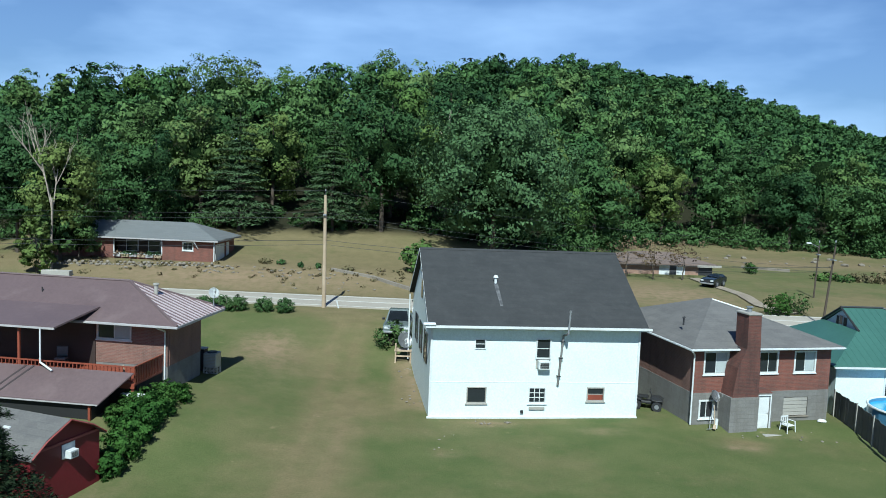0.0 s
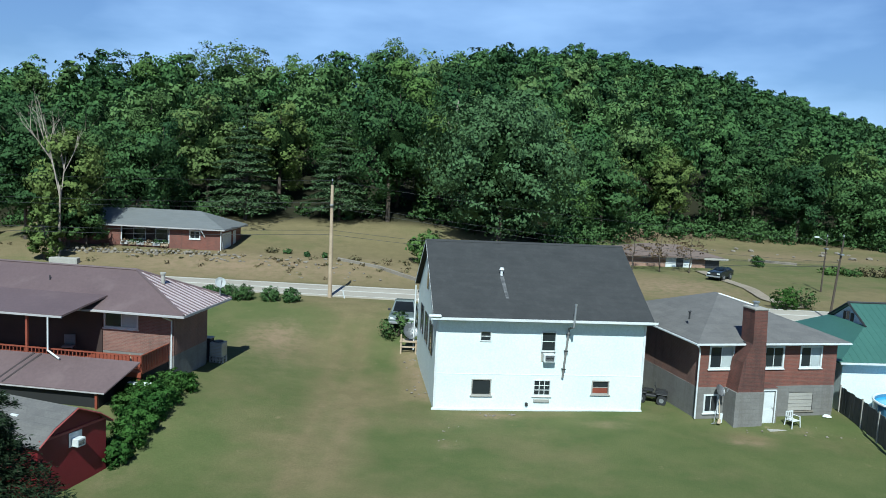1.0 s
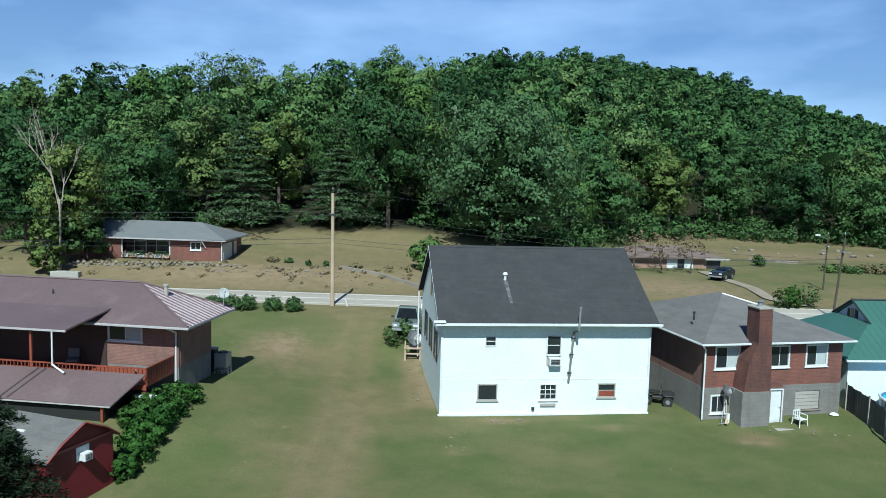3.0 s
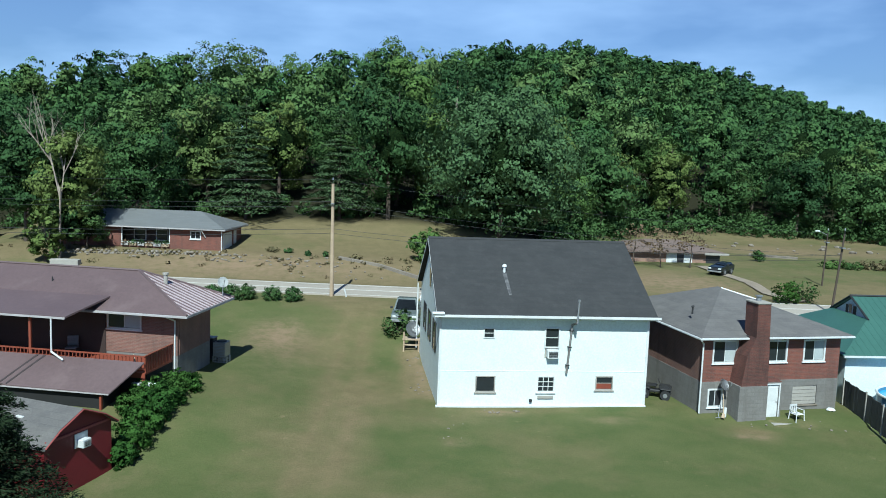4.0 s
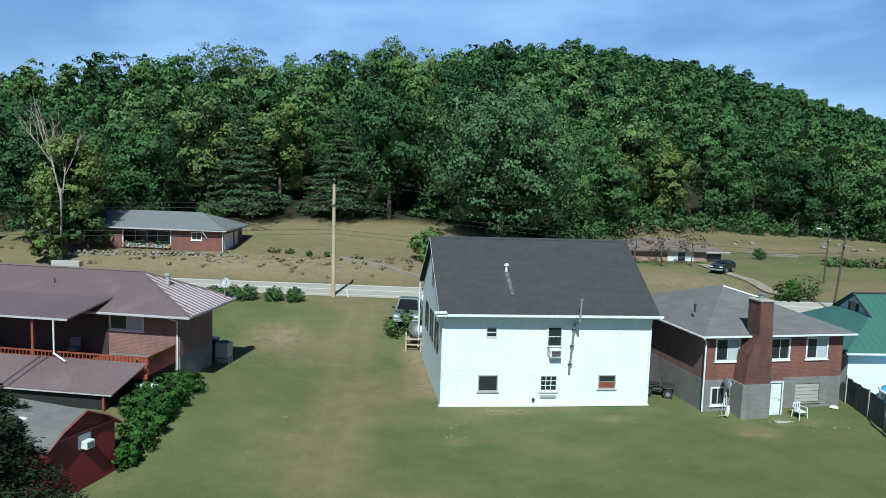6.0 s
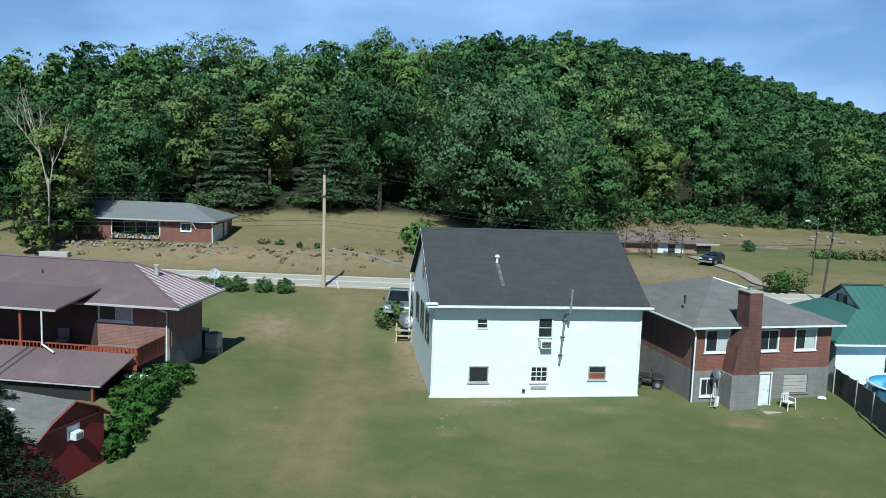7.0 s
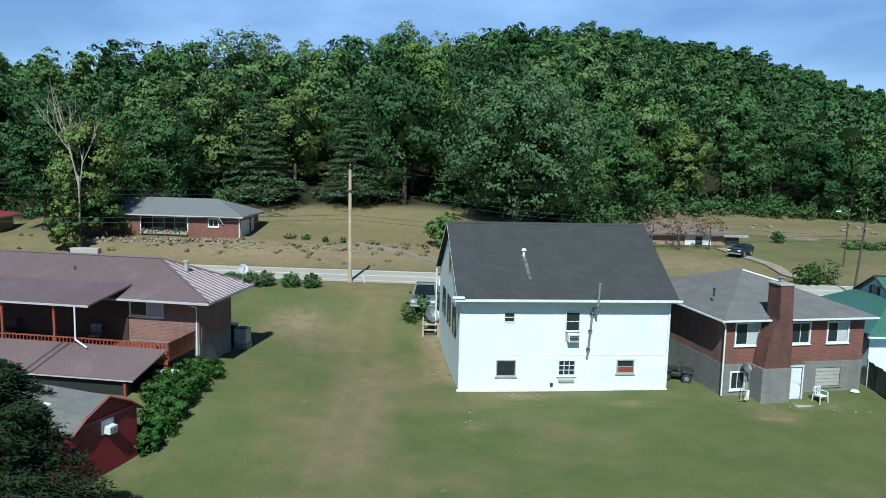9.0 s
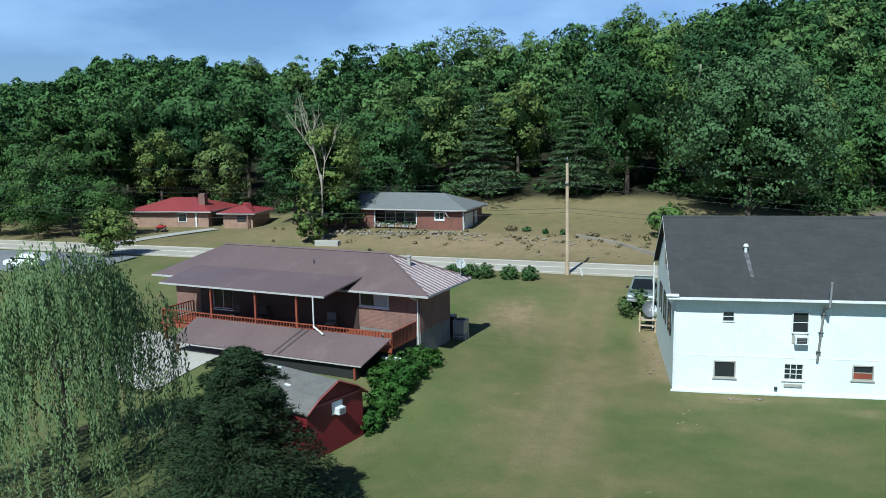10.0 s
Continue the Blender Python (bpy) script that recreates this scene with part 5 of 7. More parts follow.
def plant_edge():
    """The trees along the foot of the wooded hill, one by one."""
    kinds = []
    looks = ((M_LEAF, 15, 9.5, 0.4, "mid-green"), (M_LEAF_DARK, 14, 9.5, 0.2, "dark green"), (M_LEAF, 17, 9, 0.6, "mid-green"), (M_LEAF_PALE, 15, 9, 0.5, "yellow-green"),
             (M_LEAF_DARK, 12, 10.5, 0.0, "dark green"), (M_LEAF, 11, 9, 0.0, "mid-green"), (M_LEAF_DARK, 16, 8, 0.4, "dark green"), (M_LEAF_DARK, 18, 10.5, 0.8, "deep green"))
    for i, (mat, h, w, lo, tone) in enumerate(looks):
        kinds.append(make_tree("broadleaf_tree", f"{tone} broadleaf tree at the edge of the wood", h, w, lo, mat, 6000, 0.225, 20 + i, 12, 28))
    r = random.Random(4)
    used = [False] * len(kinds)
    spots = []
    a = -52.0
    while a < 38:
        e = along_curve(a, EDGE)
        for row in range(3):
            d = e + 3 + row * 7.0 + r.uniform(-2.5, 2.5)
            aa = a + r.uniform(-1.2, 1.2)
            spots.append((d * math.sin(radians(aa)), d * math.cos(radians(aa)), row))
        a += 4.0
    for x, y, row in spots:
        if math.hypot(x - 6, y - 90) < 9 or (math.hypot(x + 18, y - 93) < 7 and row == 0):
            continue
        k = r.randrange(len(kinds))
        s = r.uniform(0.7, 1.1)
        if used[k]:
            tagged(copy_at(kinds[k], x, y, r.uniform(0, 360), s), group="trees at the wood's edge")
        else:
            used[k] = True
            set_at(kinds[k], x, y, r.uniform(0, 360), s)
            tagged(kinds[k], group="trees at the wood's edge")


plant_edge()


def plant_wood():
    """The far wood on the hillside: too many crowns to count, smaller towards the ridge."""
    r = np.random.default_rng(11)
    cs, ns, sz, tn = [], [], [], []
    vs, fs, vt, base = [], [], [], 0
    taken = {}
    for _ in range(16000):
        a = r.uniform(-54, 38)
        e, far = along_curve(a, EDGE), along_curve(a, REACH)
        d = e + 17 + (far + 10 - e - 17) * r.uniform(0, 1) ** 0.8
        x, y = d * math.sin(radians(a)), d * math.cos(radians(a))
        gap = 7.3 if d < 170 else 6.5 if d < 240 else 5.6
        cell = (int(x // 8), int(y // 8))
        if any((x - p) ** 2 + (y - q) ** 2 < gap * gap for i in (-1, 0, 1) for j in (-1, 0, 1) for p, q in taken.get((cell[0] + i, cell[1] + j), ())):
            continue
        taken.setdefault(cell, []).append((x, y))
        grow = r.uniform(0.8, 1.25)
        h, w = (r.uniform(10, 17), 9.2 * grow) if d < 170 else (r.uniform(8, 14.5), 8.2 * grow) if d < 240 else (r.uniform(6.5, 12), 7.0 * grow)
        top = d > far - 45
        # right slope and ridge take darker leaf tones, painting in their shade
        tone = r.uniform(0.02, 0.98) * (0.5 if a > 19 or (top and x > 0) else 0.7 if a < -30 else 1.0)
        n = int((1500 if d < 150 else 1000 if d < 200 else 620) * grow)
        c, nn = sprayed_crown(r, h, w, h * (0.0 if top else 0.25), n, 8, 24, 0.85, 1.05)
        cs.append(c + [x, y, lie(x, y)])
        ns.append(nn)
        sz.append(np.full(len(c), 0.17 + d * 0.0012))
        tn.append(np.full(len(c), tone))
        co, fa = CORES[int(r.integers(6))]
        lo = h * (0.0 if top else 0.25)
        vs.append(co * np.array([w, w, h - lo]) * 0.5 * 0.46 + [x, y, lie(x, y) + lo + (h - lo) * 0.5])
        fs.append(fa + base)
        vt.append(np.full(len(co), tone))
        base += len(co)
    me = core_mesh("woodland_boughs", np.concatenate(vs), np.concatenate(fs), M_SHADE_CORE, np.concatenate(vt))
    tagged(new("woodland_boughs", me), "near-black solid cores painted as shade inside the hillside crowns", "woodland", kind="stuff")
    me = leaf_mesh("woodland", np.concatenate(cs), np.concatenate(ns), np.concatenate(sz), M_FOREST, 1.0, 0.5, 3, np.concatenate(tn))
    tagged(new("woodland", me), "dense green broadleaf wood covering the hillside", "woodland", kind="stuff")


plant_wood()


def mound(r, x, y, w, h, n):
    """Leaf centres of one shrub."""
    c, nn = sprayed_crown(r, h, w, -0.2 * h, n, 6, 9, 0.9)
    return c + [x, y, lie(x, y)], nn


def plant_undergrowth():
    r = np.random.default_rng(31)
    cs, ns = [], []
    for i in range(330):
        a = r.uniform(9, 38) if i < 200 else r.uniform(-54, 9)
        d = along_curve(a, EDGE) + (r.uniform(-1.5, 11) if i < 200 else r.uniform(1, 10))
        c, n = mound(r, d * math.sin(radians(a)), d * math.cos(radians(a)), r.uniform(2.2, 5.0), r.uniform(1.0, 4.2) * (1.0 if i < 200 else 0.7), 225)
        cs.append(c)
        ns.append(n)
    me = leaf_mesh("undergrowth", np.concatenate(cs), np.concatenate(ns), 0.2, M_LEAF_DARK, 1.0, 0.6, 5)
    tagged(new("undergrowth", me), "tangled green brush along the foot of the wood", "undergrowth", kind="stuff")


plant_undergrowth()


def plant_bank():
    """Dry weeds and low plants on the rough bank below the ranch house."""
    r = np.random.default_rng(44)
    cs, ns, tn = [], [], []
    for _ in range(90):
        x = r.uniform(-44, -3)
        y = 76.2 - 0.06 * (x + 20) + r.normal() * 1.5 if r.uniform() < 0.7 else r.uniform(69.5, 79)
        c, n = mound(r, x, y, r.uniform(0.3, 1.1), r.uniform(0.08, 0.26), 45)
        cs.append(c)
        ns.append(n)
        tn.append(np.full(len(c), r.uniform(0, 1)))
    me = leaf_mesh("bank_weeds", np.concatenate(cs), np.concatenate(ns), 0.08, M_WEEDS, 1.3, 0.6, 8, np.concatenate(tn))
    tagged(new("bank_weeds", me), "dry weeds and low plants on the rough bank", "weeds", kind="stuff")


plant_bank()


def plant_skyline():
    """Tall single trees that stand out above the wood."""
    rows = ((-22.9, 150, 0.116, 9.0, M_LEAF_DARK), (-18.2, 152, 0.128, 4.6, M_LEAF_DARK), (-15.6, 146, 0.139, 13.5, M_LEAF_PALE), (-13.6, 150, 0.128, 10.5, M_LEAF_PALE), (-27.6, 165, 0.098, 6.5, M_LEAF_PALE),
            (-10.4, 156, 0.130, 10.0, M_LEAF), (-8.2, 158, 0.137, 7.0, M_LEAF_DARK), (-4.1, 160, 0.153, 11.5, M_LEAF_PALE), (-30.6, 190, 0.108, 8.0, M_LEAF_PALE), (-21.0, 150, 0.112, 8.5, M_LEAF))
    for i, (a, d, tan, w, mat) in enumerate(rows):
        x, y = d * math.sin(radians(a)), d * math.cos(radians(a))
        h = 13 + d * tan - lie(x, y)
        t = make_tree("skyline_tree", "tall loose-crowned tree rising above the hillside wood", h, w, h * 0.12, mat, 6000, 0.215, 60 + i, 13, 26, 0.7, core=0.35)
        tagged(set_at(t, x, y, 37 * i), group="trees on the skyline")


plant_skyline()
big = make_tree("maple_tree", "large full-crowned dark green tree behind the white house", 18.5, 19.5, 0.2, M_MAPLE, 28000, 0.19, 77, 120, 16, 0.4, 0.4, 0.5)
set_at(big, 6.2, 89.0, 40)
pine = make_conifer("pine_tree", "tall layered pine with drooping pale-tipped boughs", 14.5, 9.5, M_CONIFER, 15, 110, 0.19, 5, 0.22, 0.1)
set_at(pine, -23.2, 92.0, 10)
copy_at(pine, -12.5, 93.5, 120, 0.9)
spruce = make_conifer("spruce_tree", "dense dark blue-green spruce with pointed boughs", 6.7, 7.3, M_SPRUCE, 38, 340, 0.052, 9, 0.3, 0.0, 0.52)
set_at(spruce, -13.45, 21.5, 0, 1.04)


def build_willow():
    r = np.random.default_rng(21)
    t = thing("willow_tree", -22.7, 23.4, lie(-22.7, 23.4), 0, "weeping willow with long hanging pale green strands", "tree")
    part("trunk", trunk_mesh(8.0, 0.3, 5, 9, 0.3), M_BARK, t)
    cs, ns, tn = [], [], []
    heads = [(r.uniform(0, math.tau), math.sqrt(r.uniform(0.02, 1)), r.uniform(-1.5, 0.2), r.uniform(0, 1)) for _ in range(84)]
    for i in range(980):
        ha, hq, hz, ht = heads[i % len(heads)]
        q = min(1.08, max(0.05, hq + r.normal() * 0.07))
        a = ha + r.normal() * 0.11 / max(q, 0.2)
        rad = 4.7 * q
        top = 9.9 * (1 - 0.34 * q ** 2.2) + hz + r.uniform(-0.5, 0.1)
        ln = r.uniform(0.8, 2.6) + 4.6 * q * r.uniform(0.35, 1)
        n = int(ln / 0.055)
        s = np.arange(n) / n
        sway = r.normal(size=2) * 0.3
        out = 0.35 * np.sin(np.minimum(s * 4, 1.57))
        x = (rad + out) * math.cos(a) + sway[0] * s
        y = (rad + out) * math.sin(a) + sway[1] * s
        z = np.maximum(top - ln * s ** 1.1, 0.25)
        cs.append(np.stack([x, y, z], 1) + r.normal(size=(n, 3)) * 0.045)
        ns.append(np.tile([math.cos(a), math.sin(a), 0.25], (n, 1)))
        tn.append(np.full(n, (ht + r.uniform(0, 0.25)) % 1.0))
    crown = new("crown", leaf_mesh("crown", np.concatenate(cs), np.concatenate(ns), 0.04, M_WILLOW, 2.2, 0.8, 8, np.concatenate(tn), True))
    crown.parent = t
    return t


build_willow()

# ---- shrubs and hedges ----


def make_shrub(name, label, x, y, w, h, n, leaf, material, seed, category="shrub", group="", masses=14, lump=1.0):
    r = np.random.default_rng(seed)
    t = thing(name, x, y, lie(x, y), 0, label, category, group)
    c, nn = sprayed_crown(r, h, w, -0.2 * h, n, masses, 14, 0.6, lump)
    ob = new("foliage", leaf_mesh("foliage", c, nn, leaf, material, 1.0, 0.5, seed))
    ob.parent = t
    stems = bmesh.new()
    for k in range(5):
        rod(stems, (0, 0, -0.15), (0.25 * w * math.cos(k * 1.3), 0.25 * w * math.sin(k * 1.3), h * 0.6), 0.03, 0.012, 5)
    part("stems", stems, M_BARK, t)
    return t


HEDGE = ((-13.3, 31.9, 1.38, 0.94), (-13.3, 33.1, 1.72, 1.13), (-13.3, 34.3, 1.89, 1.21), (-13.3, 35.5, 1.98, 1.25), (-13.3, 36.7, 2.06, 1.21), (-13.4, 38.0, 1.89, 1.09), (-13.1, 39.2, 1.81, 0.94), (-14.4, 36.2, 1.55, 1.01), (-14.5, 37.9, 1.46, 0.94))
for i, (x, y, w, h) in enumerate(HEDGE):
    make_shrub("hedge_shrub", "leafy bright green shrub in a row beside the deck house", x, y, w, h, 3000, 0.07, M_BUSH, 100 + i, group="hedge beside the deck house", masses=26, lump=0.7)
ROADSIDE = ((-17.6, 59.6, 1.7, 1.1), (-16.3, 59.6, 1.8, 1.15), (-15.0, 59.6, 1.7, 1.15), (-13.0, 59.6, 1.6, 1.1), (-11.4, 59.6, 1.6, 1.1))
for i, (x, y, w, h) in enumerate(ROADSIDE):
    make_shrub("clipped_bush", "rounded clipped dark green bush by the road", x, y, w, h, 2600, 0.055, M_LEAF_DARK, 120 + i, group="clipped bushes along the road", masses=44, lump=0.5)
make_shrub("bush", "loose green bush in front of the parked pickup", -2.9, 54.6, 2.4, 1.7, 2200, 0.085, M_LEAF_DARK, 131)
make_shrub("bush", "spreading pale green bush beside the road", 29.2, 66.5, 2.3, 2.1, 1300, 0.10, M_BUSH, 132)
make_shrub("bush", "thin pale bush beside the road", 31.4, 68.0, 2.4, 1.7, 500, 0.11, M_LEAF_PALE, 133)
make_shrub("bush", "dark round bush on the far lawn", 37.2, 93.0, 1.7, 1.4, 800, 0.12, M_LEAF, 134)
make_shrub("bush", "dark green bush beside the path on the bank", -1.6, 77.5, 4.0, 3.2, 1500, 0.2, M_LEAF, 135)
for i, (x, y, w, h, m) in enumerate(((-17.2, 79.2, 1.6, 0.45, M_WEEDS), (-15.6, 79.0, 1.0, 0.45, M_LEAF_DARK), (-13.4, 77.6, 0.6, 0.5, M_LEAF_DARK), (-11.6, 77.4, 0.6, 0.55, M_LEAF_DARK), (-8.6, 76.8, 1.3, 0.3, M_WEEDS))):
    make_shrub("garden_plant", "small plant in the beds on the bank", x, y, w, h, 260, 0.1, m, 140 + i, "plant", "plants on the bank")
for i, (x, y, w, h) in enumerate(((44.0, 89.0, 2.6, 0.8), (46.2, 88.8, 2.6, 0.7), (48.4, 88.6, 2.6, 1.0), (50.6, 88.4, 2.8, 1.3), (52.8, 88.2, 2.8, 1.4))):
    make_shrub("garden_row", "straggling dry garden row on the far lawn", x, y, w, h, 420, 0.14, M_WEEDS if i > 1 else M_LEAF, 150 + i, "plant", "dry garden rows")
for i, (x, y, s) in enumerate(((20.6, 85.0, 0.30), (23.4, 84.6, 0.30), (26.8, 85.2, 0.33))):
    t = make_tree("small_tree", "small thin reddish-leaved tree before the tan house", 4.6, 4.0, 1.4, M_LEAF_RUST, 420, 0.12, 160 + i, 10, 6, core=0)
    tagged(set_at(t, x, y, 50 * i), group="small trees before the tan house")
# clump beside the ranch house with its ivy-clad column
for i, (x, y, h, w, m) in enumerate(((-36.6, 76.6, 12.5, 7.0, M_LEAF), (-33.0, 84.5, 12.5, 7.5, M_LEAF_DARK), (-42.5, 80.0, 12.0, 7.0, M_LEAF_DARK))):
    t = make_tree("yard_tree", "full green tree beside the ranch house", h, w, 0.6, m, 8000, 0.17, 170 + i)
    tagged(set_at(t, x, y, 40 * i), group="trees beside the ranch house")
for i, (x, y, w, h) in enumerate(((-34.9, 77.0, 4.2, 5.8), (-36.6, 75.6, 3.6, 6.0))):
    t = make_tree("low_tree", "low spreading dark green tree against the ranch house", h, w, -0.4, M_LEAF_DARK, 4600, 0.13, 190 + i, 10)
    tagged(set_at(t, x, y, 60 * i), group="trees beside the ranch house")
make_shrub("ivy_column", "tall column of ivy over an old trunk", -36.6, 72.1, 3.0, 7.6, 6500, 0.13, M_LEAF, 175, "ivy")
for i, (x, y, h, w, m) in enumerate(((-63.0, 73.5, 6.6, 7.0, M_LEAF), (-67.5, 73.0, 7.4, 7.5, M_LEAF_DARK), (-73.0, 75.0, 11.5, 7.5, M_LEAF_DARK), (-53.0, 62.0, 4.6, 4.8, M_LEAF), (-78.0, 79.0, 9.0, 8.5, M_LEAF), (-70.5, 71.0, 5.5, 6.5, M_LEAF), (-77.0, 72.0, 6.5, 7.0, M_LEAF_DARK))):
    t = make_tree("roadside_tree", "bushy green tree near the road", h, w, 0.4, m, 4800, 0.13, 180 + i, 12)
    tagged(set_at(t, x, y, 70 * i), group="trees near the red-roofed house")


def dead_tree(x, y, h, seed, label, spread=0.34):
    r = random.Random(seed)
    bm = bmesh.new()

    def grow(a, d, ln, rad, depth):
        b = a + d * ln
        rod(bm, a, b, rad, rad * 0.6, 5)
        if depth:
            for _ in range(3 if depth > 1 else 2):
                nd = (d + Vector((r.uniform(-1, 1), r.uniform(-1, 1), r.uniform(-0.1, 0.6))) * spread).normalized()
                grow(a + d * ln * r.uniform(0.6, 1.0), nd, ln * r.uniform(0.5, 0.8), rad * 0.55, depth - 1)
    grow(Vector((0, 0, -0.3)), Vector((0.02, 0, 1)).normalized(), h * 0.42, 0.008 * h, 4)
    t = thing("dead_tree", x, y, lie(x, y), 0, label, "tree")
    part("bare_crown", bm, M_DEADWOOD, t)
    return t


dead_tree(-35.9, 73.4, 16.5, 3, "bleached bare dead tree above the ivy", 0.5)
sn = thing("tree_snag", 0.7, 103.0, lie(0.7, 103.0), 0, "pale broken trunk standing in the wood", "tree")
part("trunk", rods(((0, 0, -0.5), (0.1, 0, 8.0), 0.34, 0.26, 8), ((0.1, 0, 8.0), (0.35, 0, 13.6), 0.26, 0.12, 8), ((0.1, 0, 9.0), (-0.9, 0.2, 11.0), 0.1, 0.04, 6)), M_DEADWOOD, sn)

fm = pose(-38.6, 79.3, 3.0, 0, 0, -3.0)
for i in range(6):
    p = fm @ Vector((6.65 + 0.83 * i, -0.14, 0.62))
    fb = make_shrub("flower_box", "planted box on the porch ledge of the ranch house", p.x, p.y, 0.85, 0.55, 150, 0.06, M_LEAF_DARK if i % 3 else M_LEAF_RUST, 210 + i, "planter", "planters on the ranch porch")
    fb.matrix_basis = pose(p.x, p.y, p.z, 0, 0, -3.0)
    part("box", boxes((-0.36, 0.36, -0.12, 0.1, -0.12, 0.12)), M_POLE if i % 2 else M_TRIM_DULL, fb)


# ---- poles and wires ----


def utility_pole(x, y, z, h, material, label, lean=(0.0, 0.0), r=0.17):
    p = thing("utility_pole", x, y, z, 0, label, "utility pole")
    top = (lean[0], lean[1], h)
    part("shaft", rods(((0, 0, -0.6), top, r, r * 0.68, 12)), material, p)
    part("pin", rods((top, (top[0], top[1], h + 0.35), 0.03, 0.03, 6)), M_DARK, p)
    part("insulator", rods(((top[0], top[1], h + 0.3), (top[0], top[1], h + 0.48), 0.06, 0.04, 8)), M_STEEL, p)
    part("bracket", soft(boxes((top[0] * 0.85 - 0.12, top[0] * 0.85 + 0.12, -0.3, 0.3, h * 0.82, h * 0.82 + 0.1)), 0.01), M_STEEL, p)
    return p


utility_pole(-8.8, 62.0, 2.05, 8.9, M_POLE, "tall weathered wooden utility pole at the road's edge", (-0.08, 0))
utility_pole(30.9, 62.1, 2.1, 6.4, M_POLE_DARK, "dark leaning wooden utility pole by the road", (0.55, 0), 0.1)
lamp_pole = utility_pole(37.0, 76.5, 2.3, 5.2, M_POLE_DARK, "dark wooden pole with a street lamp arm", (0.15, 0), 0.085)
part("lamp_arm", rods(((0.15, 0, 5.0), (-0.75, -0.1, 5.4), 0.03, 0.03, 6)), M_STEEL, lamp_pole)
part("lamp_head", soft(boxes((-1.15, -0.7, -0.2, 0.0, 5.33, 5.47)), 0.03), M_TRIM, lamp_pole)
utility_pole(27.0, 118.0, 2.6, 7.5, M_POLE_DARK, "distant wooden pole against the wood", (0, 0), 0.13)
utility_pole(-86.0, 65.5, 2.1, 9.0, M_POLE, "wooden utility pole down the road", (0, 0))


def wire(a, b, sag, r=0.014):
    cu = bpy.data.curves.new("power_line", "CURVE")
    cu.dimensions, cu.bevel_depth, cu.bevel_resolution = "3D", r, 0
    sp = cu.splines.new("POLY")
    sp.points.add(24)
    for i in range(25):
        u = i / 24
        p = Vector(a).lerp(Vector(b), u)
        sp.points[i].co = (p.x, p.y, p.z - 4 * sag * u * (1 - u), 1)
    cu.materials.append(M_DARK)
    dep = bpy.data.objects.new("power_line", cu)
    me = bpy.data.meshes.new_from_object(dep)
    bpy.data.objects.remove(dep)
    return tagged(new("power_line", me), "thin dark overhead wire along the road", "power line", "wires along the road")


for z, off, sag, r in ((11.3, 0.0, 0.9, 0.012), (9.55, 0.12, 0.9, 0.016), (9.2, 0.12, 1.0, 0.016), (7.4, 0.12, 1.1, 0.022), (7.05, 0.12, 1.15, 0.022)):
    wire((-8.87, 62 + off, z), (-86, 65.5 + off, z), sag, r * 0.7)
    wire((-8.87, 62 + off, z), (31.4, 62.1 + off, z - 2.8 if z > 8 else z - 0.6), sag * 0.6, r * 0.6)
wire((-8.87, 62.1, 9.4), (-21.5, 79.5, 5.6), 0.4, 0.014)
gm = thing("guy_guard", -7.6, 61.9, 2.08, 0, "short white marker post beside the utility pole", "marker post")
part("post", rods(((0, 0, -0.1), (-0.18, 0, 0.62), 0.06, 0.06, 8)), M_TRIM, gm)
part("cap", rods(((-0.18, 0, 0.62), (-0.19, 0, 0.66), 0.066, 0.05, 8)), M_STEEL, gm)

# ---- vehicles ----


